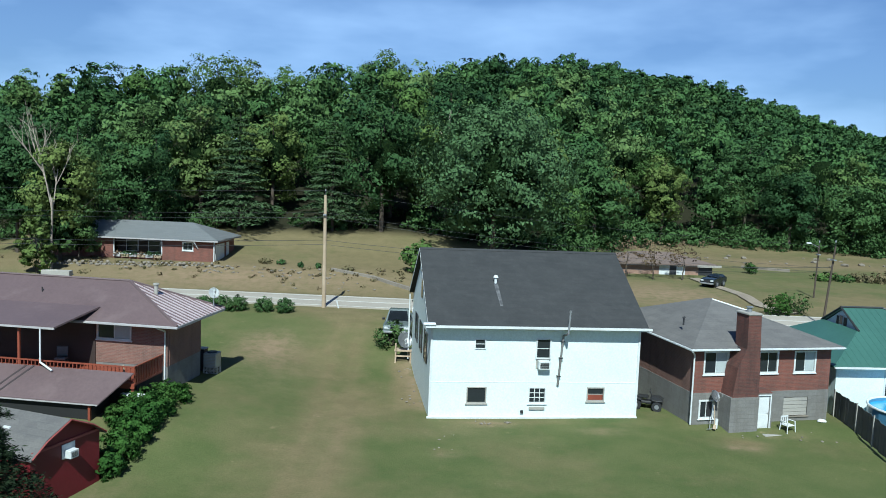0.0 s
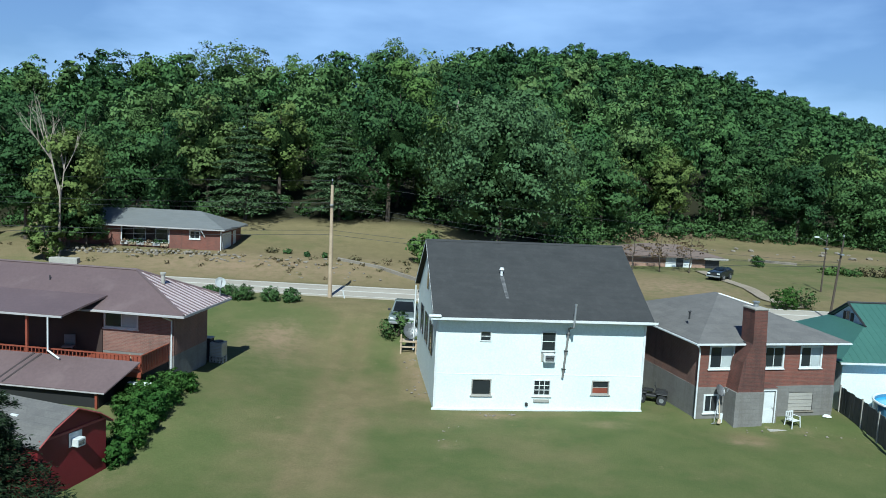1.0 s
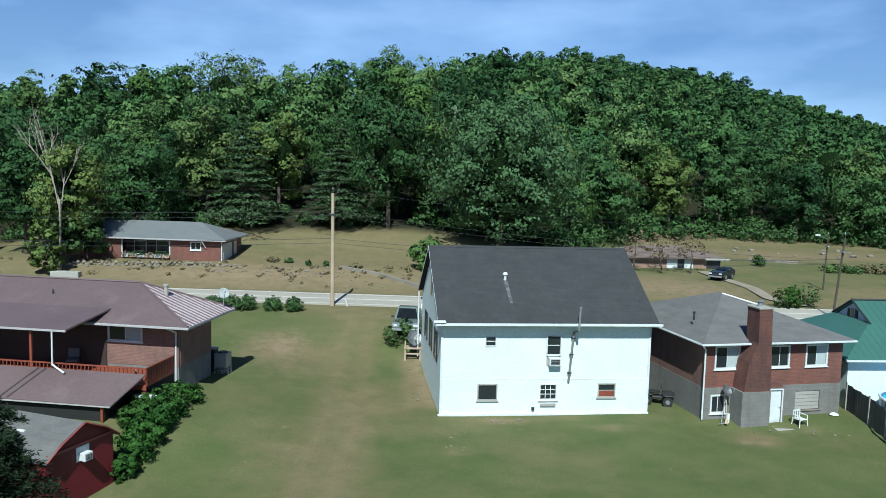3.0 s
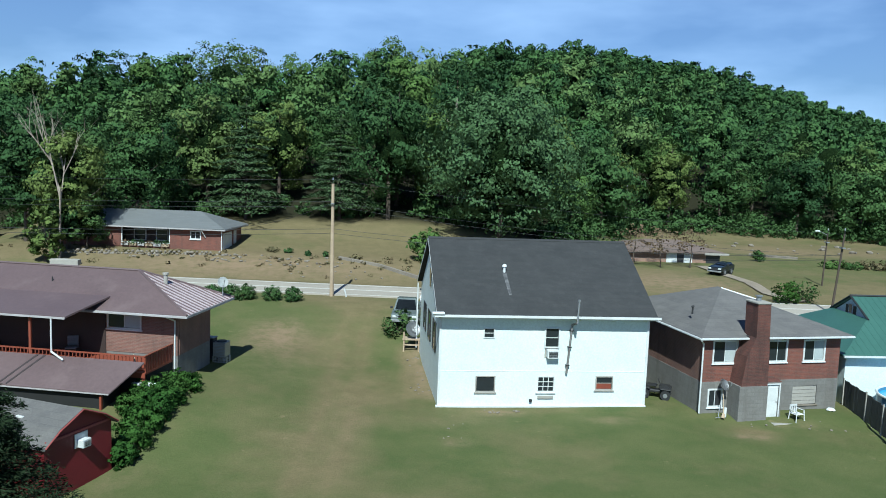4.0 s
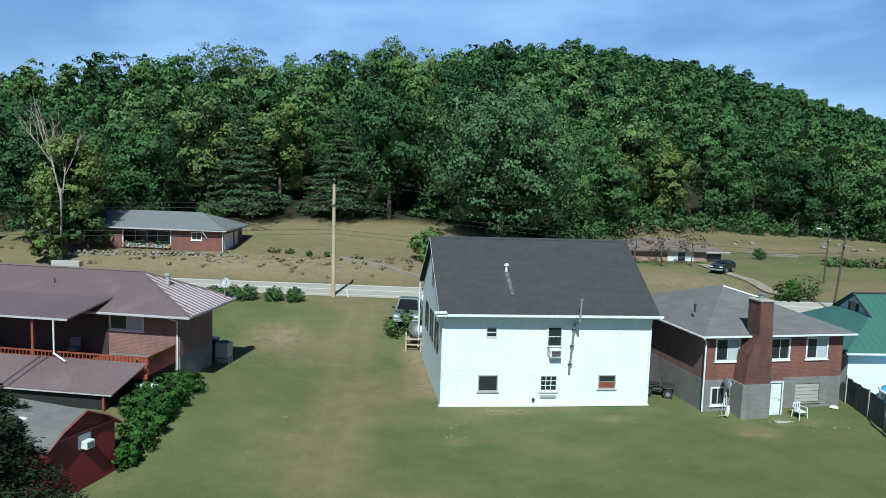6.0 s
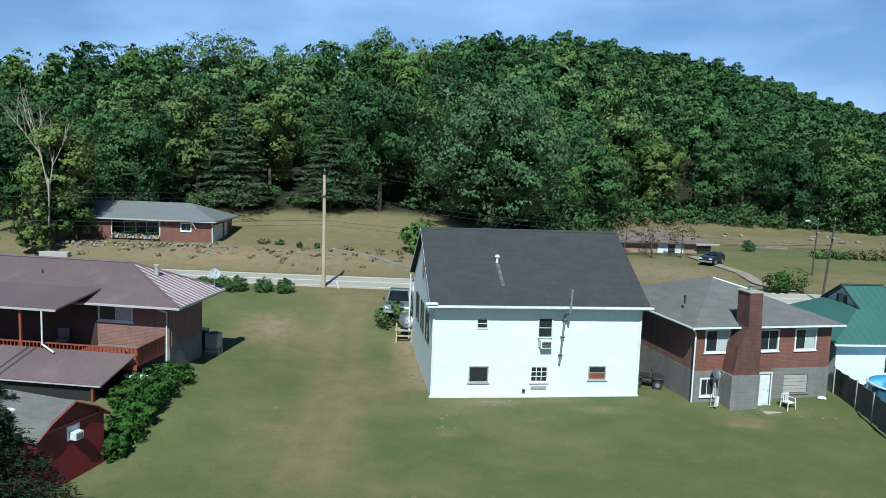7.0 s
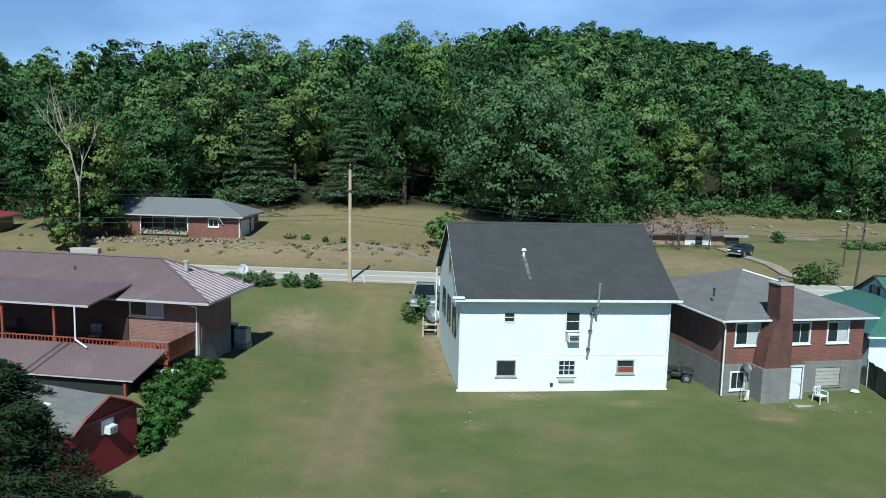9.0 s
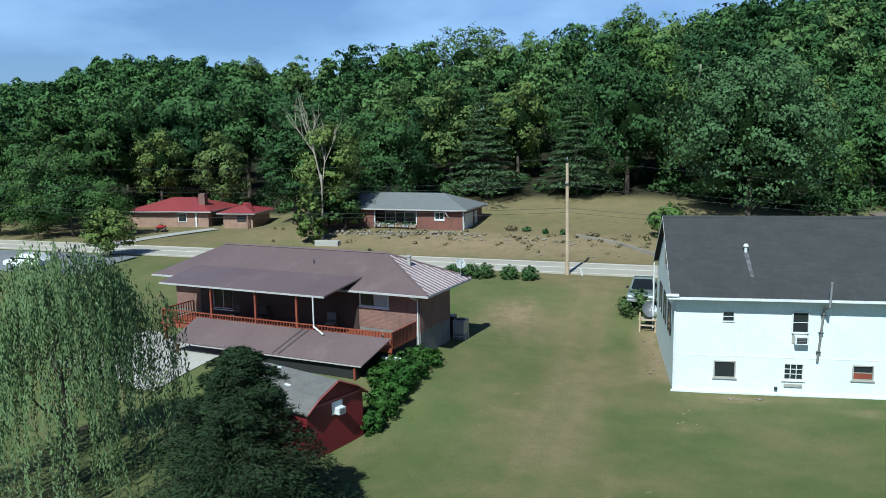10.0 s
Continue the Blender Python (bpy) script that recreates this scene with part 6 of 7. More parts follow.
def vehicle(name, label, x, y, z, yaw, paint, length=4.6, width=1.85, height=1.7, pickup=False):
    """Local x forward."""
    v = thing(name, x, y, z, yaw, label, "car")
    L, w = length / 2, width / 2
    prof = [(-L, 0.45), (-L, 0.95), (-L + 0.1, 1.02), (L - 1.1, 1.0), (L - 0.15, 0.88), (L, 0.7), (L, 0.42), (L - 0.5, 0.32), (-L + 0.4, 0.32)]
    bm = bmesh.new()
    a = [bm.verts.new((px, -w, pz)) for px, pz in prof]
    b = [bm.verts.new((px, w, pz)) for px, pz in prof]
    bm.faces.new(a)
    bm.faces.new(b[::-1])
    for i in range(len(prof)):
        j = (i + 1) % len(prof)
        bm.faces.new((a[i], b[i], b[j], a[j]))
    bmesh.ops.recalc_face_normals(bm, faces=list(bm.faces))
    body = part("body", soft(bm, 0.06, 2), paint, v)
    back = -0.3 if pickup else -L + 0.15
    cab = bmesh.new()
    lo = [(back, -w + 0.06), (L - 1.15, -w + 0.06), (L - 1.15, w - 0.06), (back, w - 0.06)]
    hi = [(back + 0.25, -w + 0.25), (L - 1.85, -w + 0.25), (L - 1.85, w - 0.25), (back + 0.25, w - 0.25)]
    vl = [cab.verts.new((px, py, 0.97)) for px, py in lo]
    vh = [cab.verts.new((px, py, height)) for px, py in hi]
    cab.faces.new(vh)
    for i in range(4):
        j = (i + 1) % 4
        cab.faces.new((vl[i], vl[j], vh[j], vh[i]))
    bmesh.ops.recalc_face_normals(cab, faces=list(cab.faces))
    part("cabin", soft(cab, 0.05, 2), paint, v)
    x0, x1 = L - 1.13, L - 1.84
    s = bmesh.new()
    q = [s.verts.new(c) for c in ((x0 - 0.05, -w + 0.2, 1.04), (x0 - 0.05, w - 0.2, 1.04), (x1 + 0.10, w - 0.34, height - 0.1), (x1 + 0.10, -w + 0.34, height - 0.1))]
    for vert in q:
        vert.co += Vector((0.035, 0, 0.02))
    s.faces.new(q)
    bmesh.ops.solidify(s, geom=list(s.faces), thickness=0.01)
    part("windscreen", s, M_GLASS, v)
    for side in (-1, 1):
        g = bmesh.new()
        q = [g.verts.new(c) for c in ((back + 0.2, side * (w - 0.075), 1.05), (L - 1.4, side * (w - 0.075), 1.05), (L - 1.9, side * (w - 0.225), height - 0.12), (back + 0.33, side * (w - 0.225), height - 0.12))]
        g.faces.new(q)
        bmesh.ops.solidify(g, geom=list(g.faces), thickness=0.03)
        part("side_window", g, M_GLASS, v)
        part("headlight", soft(boxes((L - 0.06, L + 0.015, side * w * 0.72 - 0.16, side * w * 0.72 + 0.16, 0.66, 0.8)), 0.02), M_TRIM, v, "clear headlight")
        part("mirror", soft(boxes((L - 1.45, L - 1.3, side * (w + 0.1) - 0.09, side * (w + 0.1) + 0.09, 1.05, 1.2)), 0.02), M_DARK, v)
    part("grille", boxes((L - 0.02, L + 0.02, -w * 0.45, w * 0.45, 0.55, 0.78)), M_DARK, v)
    part("bumper", soft(boxes((L - 0.05, L + 0.1, -w, w, 0.36, 0.52)), 0.03), M_STEEL, v)
    for sx in (-L + 0.85, L - 0.9):
        for sy in (-w + 0.06, w - 0.06):
            wheel = part("wheel", rods(((sx, sy - 0.11, 0.34), (sx, sy + 0.11, 0.34), 0.34, 0.34, 16)), M_DARK, v, "black tyre")
            part("rim", rods(((sx, sy - 0.125, 0.34), (sx, sy + 0.125, 0.34), 0.19, 0.19, 12)), M_STEEL, wheel)
    return v


M_PAINT_GREY = surface("grey_green_car_paint", (0.19, 0.225, 0.22), (0.16, 0.19, 0.185), 0.5, 20.0, 0.25, 0.3, 0.05, 0.002)
M_PAINT_DARK = surface("dark_blue_car_paint", (0.022, 0.030, 0.036), (0.018, 0.025, 0.030), 0.5, 20.0, 0.22, 0.3, 0.05, 0.002)
M_PAINT_WHITE = surface("white_car_paint", (0.70, 0.71, 0.70), (0.64, 0.65, 0.64), 0.5, 20.0, 0.25, 0.0, 0.05, 0.002)
vehicle("pickup_truck", "grey-green pickup truck parked beside the white house", -2.55, 57.0, lie(-2.5, 57.0) - 0.05, -92, M_PAINT_GREY, 5.0, 1.9, 1.75, True)
vehicle("parked_car", "white car parked close to the white house", -0.6, 61.0, lie(-0.6, 60.8) - 0.02, -95, M_PAINT_WHITE, 4.4, 1.8, 1.5)
vehicle("parked_suv", "dark estate car on the far driveway", 28.9, 81.6, lie(28.9, 81.6), -132, M_PAINT_DARK, 3.4, 1.45, 1.25)
vehicle("parked_car", "white car parked on the roadside lot", -57.5, 56.5, lie(-57.5, 56.5), 175, M_PAINT_WHITE, 4.4, 1.8, 1.5)


def ride_on(name, label, x, y, z, yaw, paint):
    v = thing(name, x, y, z, yaw, label, "vehicle")
    part("chassis", soft(boxes((-0.75, 0.75, -0.28, 0.28, 0.34, 0.5)), 0.04), M_DARK, v)
    part("hood", soft(boxes((0.2, 0.85, -0.28, 0.28, 0.5, 0.8)), 0.08, 2), paint, v)
    part("seat", soft(boxes((-0.5, 0.1, -0.2, 0.2, 0.62, 0.78)), 0.05, 2), M_DARK, v)
    part("rack", rods(((-0.8, -0.3, 0.82), (-0.8, 0.3, 0.82), 0.02, 0.02, 6), ((-0.5, -0.3, 0.82), (-0.5, 0.3, 0.82), 0.02, 0.02, 6), ((-0.8, -0.3, 0.82), (-0.5, -0.3, 0.82), 0.02, 0.02, 6), ((-0.8, 0.3, 0.82), (-0.5, 0.3, 0.82), 0.02, 0.02, 6)), M_DARK, v)
    part("handlebar", rods(((0.28, 0, 0.75), (0.15, 0, 1.05), 0.03, 0.03, 6), ((0.15, -0.36, 1.07), (0.15, 0.36, 1.07), 0.02, 0.02, 6)), M_DARK, v)
    for sx in (-0.55, 0.6):
        for sy in (-0.42, 0.42):
            wheel = part("wheel", rods(((sx, sy - 0.11, 0.28), (sx, sy + 0.11, 0.28), 0.28, 0.28, 14)), M_DARK, v, "knobbly black tyre")
            part("rim", rods(((sx, sy - 0.12, 0.28), (sx, sy + 0.12, 0.28), 0.13, 0.13, 10)), M_STEEL, wheel)
        part("mudguard", soft(boxes((sx - 0.3, sx + 0.3, -0.52, 0.52, 0.58, 0.64)), 0.03), paint, v)
    return v


ride_on("quad_bike", "black four-wheeled quad bike parked between the houses", 12.35, 44.3, lie(12.3, 44.3), -20, M_DARK)
M_MOWER = plain("red_mower_paint", (0.45, 0.03, 0.03), 0.35)
ride_on("ride_on_mower", "small red ride-on mower on the bungalow's lawn", -59.5, 78.4, lie(-59.5, 78.4), -60, M_MOWER)

# ---- small things in the yards ----


def dish(x, y, z, yaw, label, r=0.42, stem=0.5, material=None):
    d = thing("satellite_dish", x, y, z, yaw, label, "satellite dish")
    bm = bmesh.new()
    rings = []
    for k in range(4):
        q = r * (0.04 + 0.96 * k / 3)
        rings.append([bm.verts.new((q * math.cos(i * math.tau / 16), q * 1.1 * math.sin(i * math.tau / 16), 0.28 * q * q / r)) for i in range(16)])
    for k in range(3):
        for i in range(16):
            j = (i + 1) % 16
            bm.faces.new((rings[k][i], rings[k][j], rings[k + 1][j], rings[k + 1][i]))
    bm.faces.new(rings[0][::-1])
    bmesh.ops.solidify(bm, geom=list(bm.faces), thickness=0.015)
    m = pose(0, 0, stem + 0.2, 58, 0, 0)
    for v in bm.verts:
        v.co = m @ v.co
    part("reflector", bm, material or M_STEEL, d)
    part("mast", rods(((0, 0, -0.05), (0, 0.02, stem + 0.15), 0.03, 0.03, 8)), M_STEEL, d)
    part("feed_arm", rods(((0, -0.1, stem - 0.1), (0, -0.52, stem + 0.32), 0.015, 0.015, 6), ((0, -0.5, stem + 0.3), (0, -0.52, stem + 0.42), 0.04, 0.04, 6)), M_STEEL, d)
    return d


dish(-12.6, 44.6, 4.85, 25, "pale grey satellite dish on the brown roof's corner", 0.3, 0.6, M_TRIM)
dish(-1.95, 52.4, lie(-1.9, 52.4) + 0.75, 20, "grey satellite dish on a timber stand by the white house", 0.5, 0.35)
st = thing("timber_stand", -2.0, 52.3, lie(-2, 52.3), 0, "rough grey timber stand beside the white house", "stand")
for sx, sy in ((-0.5, -0.4), (0.5, -0.4), (-0.5, 0.4), (0.5, 0.4)):
    part("leg", boxes((sx - 0.05, sx + 0.05, sy - 0.05, sy + 0.05, -0.2, 1.25 if sx < 0 and sy < 0 else 0.72)), M_POLE, st)
for k in range(5):
    part("plank", boxes((-0.6, 0.6, -0.5 + 0.2 * k, -0.33 + 0.2 * k, 0.72, 0.76)), M_POLE, st)
part("rail", boxes((-0.55, 0.55, -0.46, -0.42, 0.35, 0.45)), M_POLE, st)


def condenser():
    c = thing("air_condenser", -12.75, 45.0, lie(-12.7, 45.0), -9, "grey outdoor air conditioning unit on concrete blocks", "air conditioner")
    for x, y in ((-0.22, -0.2), (0.22, -0.2), (-0.22, 0.2), (0.22, 0.2)):
        for z in (-0.02, 0.18):
            bl = boxes((x - 0.2, x + 0.2, y - 0.1, y - 0.07, z, z + 0.19), (x - 0.2, x + 0.2, y + 0.07, y + 0.1, z, z + 0.19), (x - 0.2, x - 0.165, y - 0.07, y + 0.07, z, z + 0.19), (x - 0.018, x + 0.018, y - 0.07, y + 0.07, z, z + 0.19), (x + 0.165, x + 0.2, y - 0.07, y + 0.07, z, z + 0.19))
            for v in bl.verts:
                v.co = Vector((v.co.x, y + (v.co.z - z - 0.095) * 1.05, z + 0.095 + (v.co.y - y) * 0.94))
            part("block", bl, M_CONC, c, "hollow concrete block")
    part("case", soft(boxes((-0.38, 0.38, -0.36, 0.36, 0.365, 1.2)), 0.03), M_STEEL, c)
    for i in range(8):
        part("slat", boxes((-0.34, 0.34, -0.375, -0.361, 0.45 + i * 0.085, 0.49 + i * 0.085)), M_CONC, c)
    part("fan_guard", rods(((0, 0, 1.2), (0, 0, 1.25), 0.3, 0.28, 16)), M_DARK, c)
    tank = thing("dark_cabinet", -13.45, 45.2, lie(-13, 45.2), -9, "dark utility cabinet against the brick wall", "cabinet")
    part("case", soft(boxes((-0.3, 0.3, -0.25, 0.25, 0.1, 1.35)), 0.02), M_DARK, tank)
    part("lid", soft(boxes((-0.33, 0.33, -0.28, 0.28, 1.35, 1.4)), 0.01), M_STEEL, tank)


condenser()


def garden_chair(x, y, z, yaw):
    c = thing("plastic_chair", x, y, z, yaw, "white moulded plastic garden chair on the doorstep", "chair")
    part("seat", soft(boxes((-0.26, 0.26, -0.25, 0.25, 0.40, 0.44)), 0.015), M_TRIM, c)
    bk = boxes((-0.26, 0.26, 0.23, 0.27, 0.78, 0.86), (-0.26, -0.2, 0.23, 0.27, 0.44, 0.8), (0.2, 0.26, 0.23, 0.27, 0.44, 0.8), (-0.12, -0.05, 0.235, 0.265, 0.44, 0.8), (0.05, 0.12, 0.235, 0.265, 0.44, 0.8))
    part("backrest", bk, M_TRIM, c)
    for sx in (-1, 1):
        part("armrest", soft(boxes((sx * 0.29 - 0.03, sx * 0.29 + 0.03, -0.24, 0.25, 0.62, 0.65)), 0.01), M_TRIM, c)
        for sy in (-0.23, 0.23):
            part("leg", rods(((sx * 0.31, sy * 1.15, 0), (sx * 0.26, sy, 0.62 if sy < 0 else 0.44), 0.025, 0.03, 6)), M_TRIM, c)
    return c


BM = BRICK.matrix_basis


def by_brick(x, y):
    return BM @ Vector((x, y, 0))


p = by_brick(5.0, -1.35)
garden_chair(p.x, p.y, -0.16, 25)
# tools and bin against the chimney base
p = by_brick(1.0, -0.4)
tl = thing("garden_tools", p.x, p.y, 0, 13, "shovels and poles leaning in the corner of the chimney", "tools")
part("shovel", rods(((0.0, -0.35, 0.05), (0.18, 0.1, 1.35), 0.02, 0.02, 6), ((-0.08, -0.42, -0.02), (0.0, -0.35, 0.2), 0.1, 0.08, 6)), M_POLE, tl)
part("rake", rods(((-0.35, -0.4, 0.0), (0.1, 0.05, 1.2), 0.018, 0.018, 6), ((-0.5, -0.4, 0.0), (-0.2, -0.4, 0.02), 0.02, 0.02, 6)), M_STEEL, tl)
part("pipe", rods(((0.1, -0.3, 0.0), (0.14, -0.28, 0.5), 0.08, 0.08, 10)), M_TRIM, tl)
dish(p.x + 0.1, p.y + 0.05, 1.05, 30, "small grey dish on the chimney's flank", 0.3, 0.4)
p = by_brick(7.9, -0.4)
bg = thing("white_bag", p.x, p.y, 0, 0, "crumpled white bag by the house corner", "bag")
b = bmesh.new()
bmesh.ops.create_icosphere(b, subdivisions=2, radius=0.2)
for v in b.verts:
    v.co = Vector((v.co.x * 1.3, v.co.y, max(-0.02, v.co.z * 0.6) + 0.05)) + 0.04 * noise.noise_vector(v.co * 9)
part("sack", b, M_TRIM, bg)


def board_fence(points, h):
    for a, c in zip(points, points[1:]):
        f = thing("board_fence", a[0], a[1], 0, math.degrees(math.atan2(c[1] - a[1], c[0] - a[0])), "weathered dark grey board fence round the pool yard", "fence", "pool yard fence")
        L = math.hypot(c[0] - a[0], c[1] - a[1])
        n = max(2, int(L / 0.32))
        first = part("board", soft(boxes((0.01, L / n - 0.01, 0, 0.025, -0.05, h)), 0.006), M_FENCE, f)
        for i in range(1, n):
            shared("board", first.data, f, pose(i * L / n, 0.004 * (i % 3), 0.03 * math.sin(i * 2.1)))
        for x in (0, L):
            part("post", boxes((x - 0.05, x + 0.05, -0.06, -0.001, -0.1, h + 0.12)), M_CONC, f)
        part("rail", boxes((0, L, 0.034, 0.07, h - 0.3, h - 0.2)), M_FENCE, f)


board_fence([(23.1, 44.2), (22.9, 41.4), (22.6, 39.2), (22.2, 37.0), (21.9, 34.6)], 1.45)


def pool():
    w = thing("swimming_pool", 26.3, 41.9, 0, 0, "round above-ground pool with bright blue water", "pool")
    bm = bmesh.new()
    n = 28
    R = 2.3
    rings = [[bm.verts.new((r * math.cos(i * math.tau / n), r * math.sin(i * math.tau / n), z)) for i in range(n)] for r, z in ((R, -0.1), (R, 1.2), (R - 0.06, 1.2), (R - 0.06, 0.0))]
    for a, b2 in zip(rings, rings[1:]):
        for i in range(n):
            j = (i + 1) % n
            bm.faces.new((a[i], a[j], b2[j], b2[i]))
    part("wall", bm, M_POOL, w)
    part("rim", rods(*[((R * math.cos(i * math.tau / n), R * math.sin(i * math.tau / n), 1.22), (R * math.cos((i + 1) * math.tau / n), R * math.sin((i + 1) * math.tau / n), 1.22), 0.07, 0.07, 6) for i in range(n)]), M_TRIM, w)
    wt = bmesh.new()
    bmesh.ops.create_circle(wt, cap_ends=True, segments=28, radius=R - 0.07)
    for v in wt.verts:
        v.co.z = 1.05
    part("water", wt, M_WATER, w)
    part("ladder", rods(((-1.9, -1.5, 0), (-1.75, -1.35, 1.7), 0.03, 0.03, 6), ((-1.6, -1.8, 0), (-1.45, -1.65, 1.7), 0.03, 0.03, 6), ((-1.85, -1.45, 0.6), (-1.55, -1.75, 0.6), 0.025, 0.025, 6), ((-1.8, -1.4, 1.1), (-1.5, -1.7, 1.1), 0.025, 0.025, 6)), M_STEEL, w)


M_POOL = plain("blue_pool_wall", (0.10, 0.25, 0.40), 0.4)
M_WATER = surface("pool_water", (0.06, 0.33, 0.60), (0.09, 0.42, 0.70), 0.8, 4.0, 0.08, 0, 0.3, 0.02)
pool()

# ---- drives, walls and stones across the road ----


def draped(name, pts, width, lift, material, label, category):
    """A ribbon laid on the land along a line of points."""
    fine = []
    for (x0, y0), (x1, y1) in zip(pts, pts[1:]):
        n = max(2, int(math.hypot(x1 - x0, y1 - y0) / 1.2))
        fine += [(x0 + (x1 - x0) * i / n, y0 + (y1 - y0) * i / n) for i in range(n)]
    fine.append(pts[-1])
    verts, faces = [], []
    for i, (x, y) in enumerate(fine):
        a, b = fine[max(0, i - 1)], fine[min(len(fine) - 1, i + 1)]
        d = Vector((b[0] - a[0], b[1] - a[1])).normalized()
        for s in (-1, -0.33, 0.33, 1):
            w = width * 0.5 * s * (1 + 0.12 * noise.noise((x * 0.5, y * 0.5, s)))
            px, py = x - d.y * w, y + d.x * w
            verts.append((px, py, lie(px, py) + lift))
    for i in range(len(fine) - 1):
        for k in range(3):
            p = 4 * i + k
            faces.append((p, p + 4, p + 5, p + 1))
    me = bpy.data.meshes.new(name)
    me.from_pydata(verts, [], faces)
    me.materials.append(material)
    return tagged(new(name, me), label, category, kind="structure")


M_DRIVE = surface("dusty_gravel", (0.30, 0.25, 0.19), (0.23, 0.19, 0.14), 0.6, 8.0, 0.95, 0, 0.5, 0.02, (0.14, 0.13, 0.07), 0.6)
draped("pavement", [(31.0, 67.4), (29.6, 71), (29.9, 76), (29.2, 81), (28.4, 86.5)], 1.25, 0.09, M_DRIVE, "worn pale gravel driveway up to the carport", "driveway")
draped("pavement", [(-60, 67.5), (-58, 70.5), (-56.0, 76.5), (-54.2, 81.5)], 2.0, 0.09, M_CONC, "pale gravel drive to the red-roofed bungalow", "driveway")
draped("pavement", [(-76, 59.5), (-50, 58.8)], 7.0, 0.1, M_ASPHALT_GREY, "grey asphalt lot beside the road", "parking lot")
draped("pavement", [(-34, 38.5), (-25.5, 36.5)], 6.5, 0.07, M_CONC, "pale concrete apron behind the deck house", "patio")
draped("pavement", [(55.0, 83.0), (48.0, 82.0), (46.0, 76.0)], 1.0, 0.09, M_CONC, "pale concrete walk on the far lawn", "path")


def kerb(pts, w, h, material, label):
    k = thing("low_wall", pts[0][0], pts[0][1], lie(*pts[0]), 0, label, "wall")
    o = Vector((*pts[0], lie(*pts[0])))
    for a, b in zip(pts, pts[1:]):
        A, B = Vector((*a, lie(*a))) - o, Vector((*b, lie(*b))) - o
        n = max(1, int((B - A).length / 1.4))
        for i in range(n):
            p, q = A.lerp(B, i / n), A.lerp(B, (i + 1) / n)
            m = Matrix.Translation(p) @ (q - p).to_track_quat("X", "Z").to_matrix().to_4x4()
            bm = boxes((0.01, (q - p).length - 0.01, -w / 2, w / 2, -0.25, h))
            soft(bm, 0.03)
            for v in bm.verts:
                v.co = m @ v.co
            part("block", bm, material, k)
    return k


kerb([(-10.2, 76.6), (-6.0, 74.4), (-2.2, 71.2)], 0.25, 0.28, M_STONE, "low pale block edging along the path on the bank")
kerb([(-35.8, 71.6), (-33.2, 71.6)], 0.7, 0.5, M_CONC, "short pale concrete wall by the roadside")
kerb([(38.4, 99.0), (43.5, 96.5)], 0.3, 0.3, M_STONE, "low pale stone edging on the far lawn")


def stones():
    r = random.Random(12)
    meshes = []
    for k in range(4):
        bm = bmesh.new()
        bmesh.ops.create_icosphere(bm, subdivisions=1, radius=0.5)
        for v in bm.verts:
            v.co = v.co * (0.8 + 0.35 * noise.noise(v.co * 3 + Vector((k * 5, 0, 0))))
            v.co.z *= 0.6
        me = bpy.data.meshes.new("stone")
        bm.to_mesh(me)
        bm.free()
        me.materials.append(M_STONE)
        meshes.append(me)
    zones = [((-22, -7), (73.5, 76.8), 46, (0.25, 0.6)), ((-34, -19), (74.5, 77), 40, (0.25, 0.7)), ((-14, -4), (69.5, 73), 12, (0.2, 0.4)), ((34, 62), (104, 116), 22, (0.4, 1.3)), ((-2.4, -0.6), (43, 51), 16, (0.12, 0.3)), ((2.2, 4.2), (40.2, 40.7), 10, (0.12, 0.3)), ((0.2, 1.6), (36, 38.4), 6, (0.1, 0.22)), ((15, 23), (39.4, 41.2), 10, (0.1, 0.25))]
    for (x0, x1), (y0, y1), n, (s0, s1) in zones:
        for _ in range(n):
            x, y, s = r.uniform(x0, x1), r.uniform(y0, y1), r.uniform(s0, s1)
            ob = new("stone", meshes[r.randrange(4)])
            ob.matrix_basis = pose(x, y, lie(x, y) + 0.12 * s, 0, 0, r.uniform(0, 360)) @ Matrix.Diagonal((s, s * 0.8, s * 0.8, 1))
            tagged(ob, "rough pale stone lying on the grass", "stone", "scattered stones")


stones()


def rubble_wall(x0, y0, x1, y1):
    """A low tumbled wall of rough stones, laid in two uneven courses."""
    r = random.Random(31)
    w = thing("rubble_wall", x0, y0, lie(x0, y0), 0, "low tumbled stone wall below the ranch house", "wall")
    shapes = []
    for k in range(4):
        bm = bmesh.new()
        bmesh.ops.create_icosphere(bm, subdivisions=1, radius=0.5)
        for v in bm.verts:
            v.co = v.co * (0.85 + 0.35 * noise.noise(v.co * 2.6 + Vector((k * 9, 3, 0))))
        me = bpy.data.meshes.new("stone")
        bm.to_mesh(me)
        bm.free()
        me.materials.append(M_STONE)
        shapes.append(me)
    n = int(math.hypot(x1 - x0, y1 - y0) / 0.42)
    for i in range(n):
        for course in range(2):
            if course and r.random() < 0.35:
                continue
            u = (i + 0.5 * course + r.uniform(-0.2, 0.2)) / n
            x, y = x0 + (x1 - x0) * u, y0 + (y1 - y0) * u + r.uniform(-0.12, 0.12)
            s = r.uniform(0.3, 0.66)
            m = pose(x - x0, y - y0, lie(x, y) - lie(x0, y0) + 0.02 + 0.24 * course, 0, 0, r.uniform(0, 360)) @ Matrix.Diagonal((s, s * 0.75, s * 0.62, 1))
            shared("stone", shapes[r.randrange(4)], w, m)


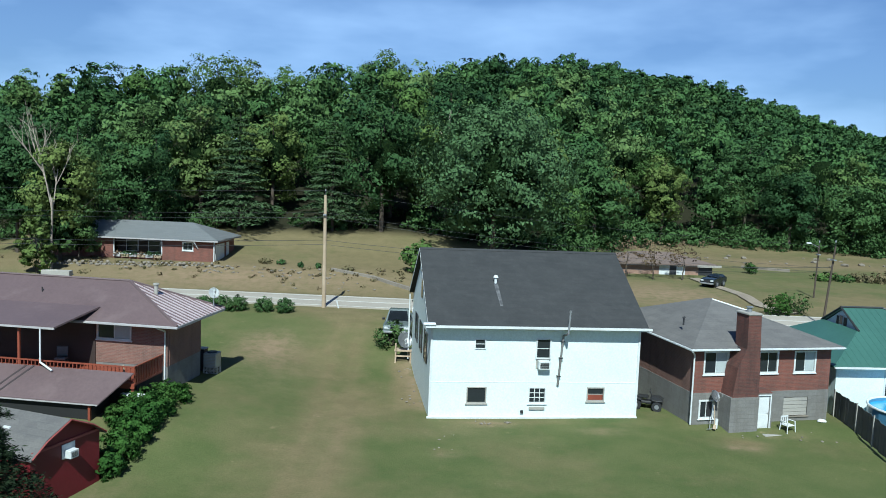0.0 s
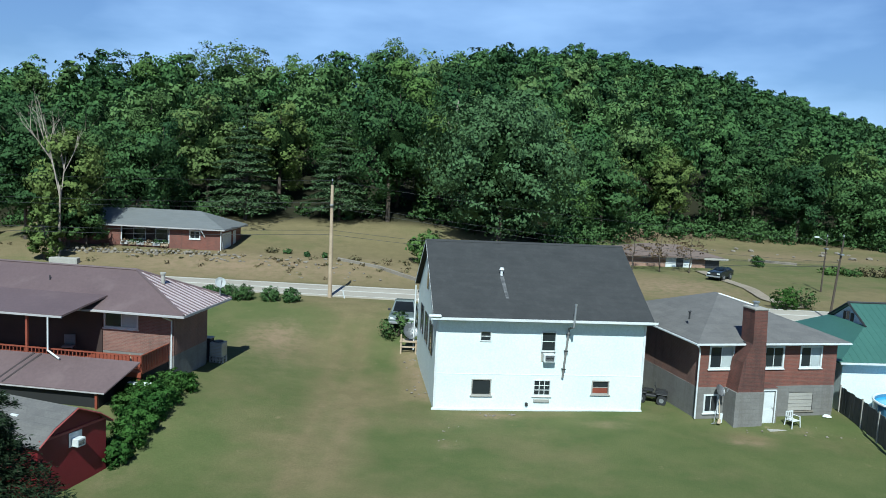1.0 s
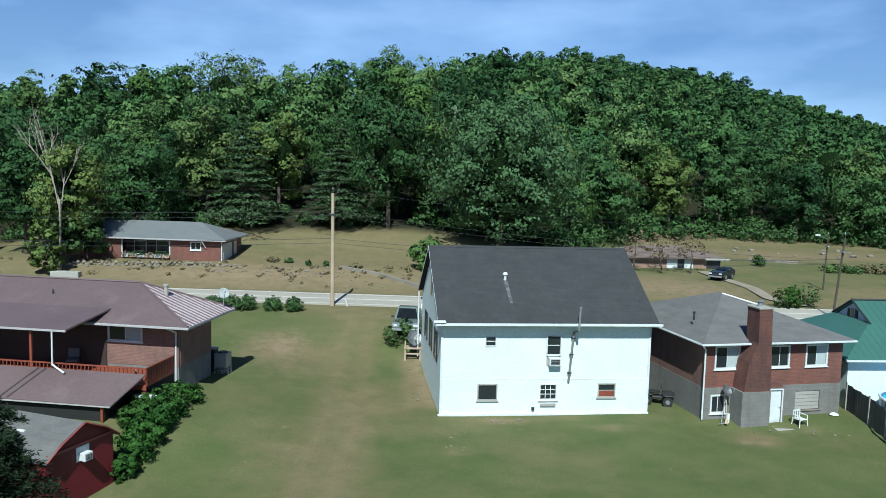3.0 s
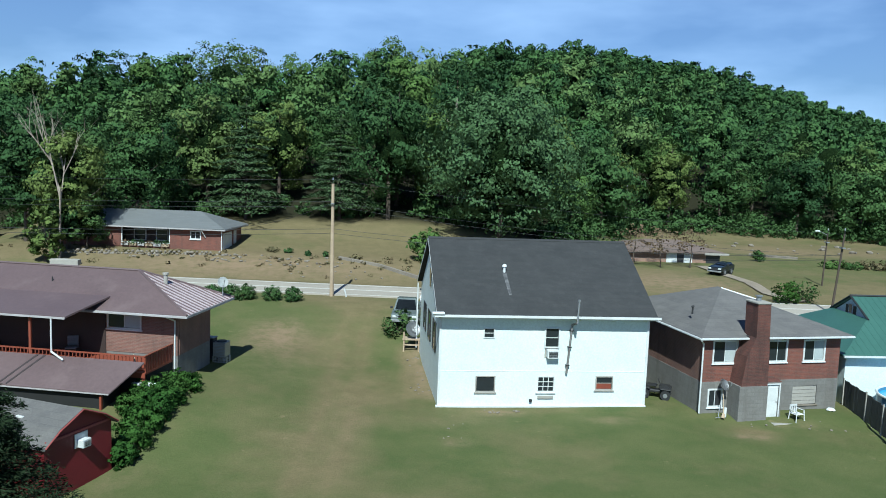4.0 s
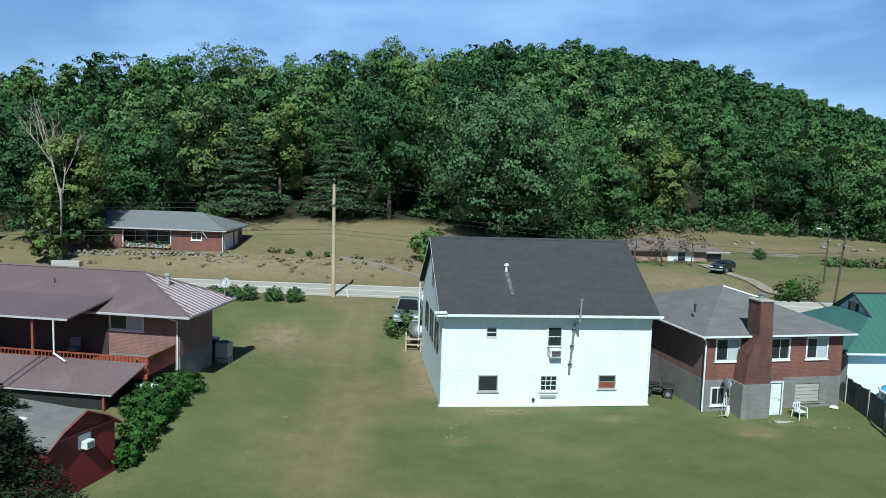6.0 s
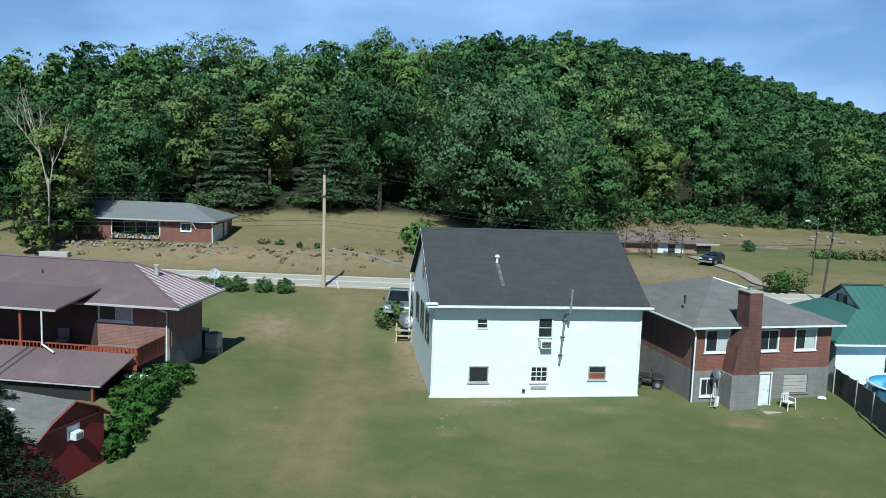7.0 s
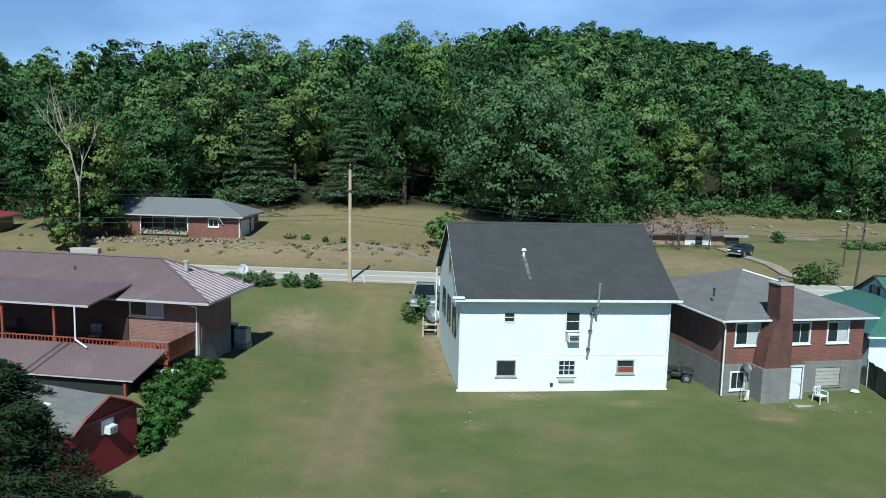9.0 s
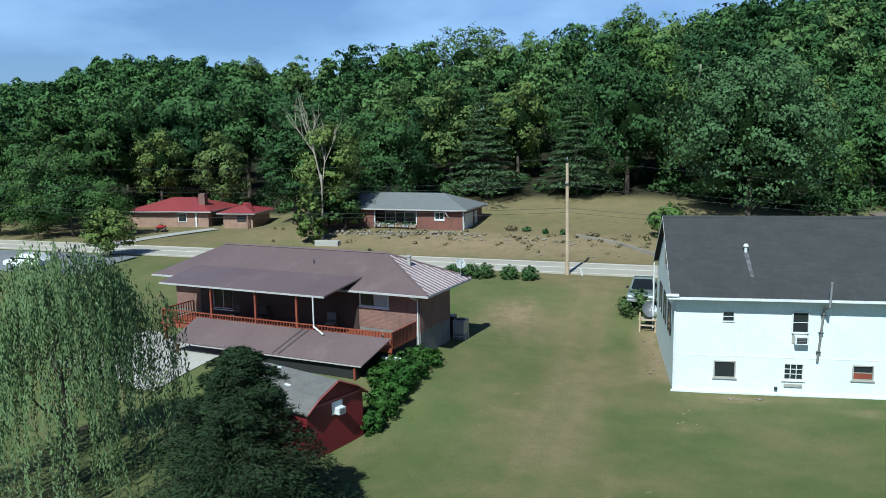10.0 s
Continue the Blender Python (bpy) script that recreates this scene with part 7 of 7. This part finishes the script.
rubble_wall(-37.0, 75.2, -21.5, 76.3)

# ---- things on the deck and under the lean-to ----


def on_deck(x, y, z):
    return pose(-12.95, 39.4, 0, 0, 0, -8) @ Vector((x, y, z))


def deck_chair(x, y, yaw, material, label):
    p = on_deck(x, y, 2.15)
    c = thing("porch_chair", p.x, p.y, p.z, yaw, label, "chair", "chairs on the deck")
    part("seat", soft(boxes((-0.28, 0.28, -0.28, 0.28, 0.36, 0.46)), 0.03), material, c)
    part("backrest", soft(boxes((-0.28, 0.28, 0.22, 0.3, 0.46, 0.98)), 0.03), material, c)
    for sx in (-0.25, 0.25):
        for sy in (-0.25, 0.25):
            part("leg", boxes((sx - 0.025, sx + 0.025, sy - 0.025, sy + 0.025, 0, 0.36)), M_DARK, c)
    return c


deck_chair(-11.6, 0.3, -9, M_DARK, "dark cushioned chair on the deck")
deck_chair(-6.6, 0.4, 10, M_SHINGLE_LIGHT, "grey cushioned chair on the deck")
deck_chair(-13.4, 0.0, -20, M_DARK, "dark chair on the deck")
p = on_deck(-2.0, -1.5, 2.15)
fig = thing("garden_ornament", p.x, p.y, p.z, 0, "small rust-coloured ornament on the deck's corner", "ornament")
part("figure", rods(((0, 0, 0), (0.02, 0, 0.35), 0.09, 0.06, 8), ((0.02, 0, 0.35), (-0.05, 0, 0.8), 0.06, 0.03, 8)), M_POLE, fig)
for i, (x, y, w, m, lab) in enumerate(((-10.7, -3.0, 0.5, M_YELLOW, "yellow plastic toy under the lean-to"), (-9.9, -3.1, 0.45, M_TRIM, "white bucket under the lean-to"), (-11.6, -3.0, 0.5, M_REDWOOD, "reddish crate under the lean-to"))):
    p = on_deck(x, y, 0.55)
    t = thing("yard_item", p.x, p.y, p.z, 20 * i, lab, "clutter")
    part("tub", soft(boxes((-w / 2, w / 2, -w / 2, w / 2, 0, w * 1.6)), 0.08, 2), m, t)
    part("tub_rim", soft(boxes((-w / 2 - 0.03, w / 2 + 0.03, -w / 2 - 0.03, w / 2 + 0.03, w * 1.6 + 0.002, w * 1.6 + 0.05)), 0.02), m, t)
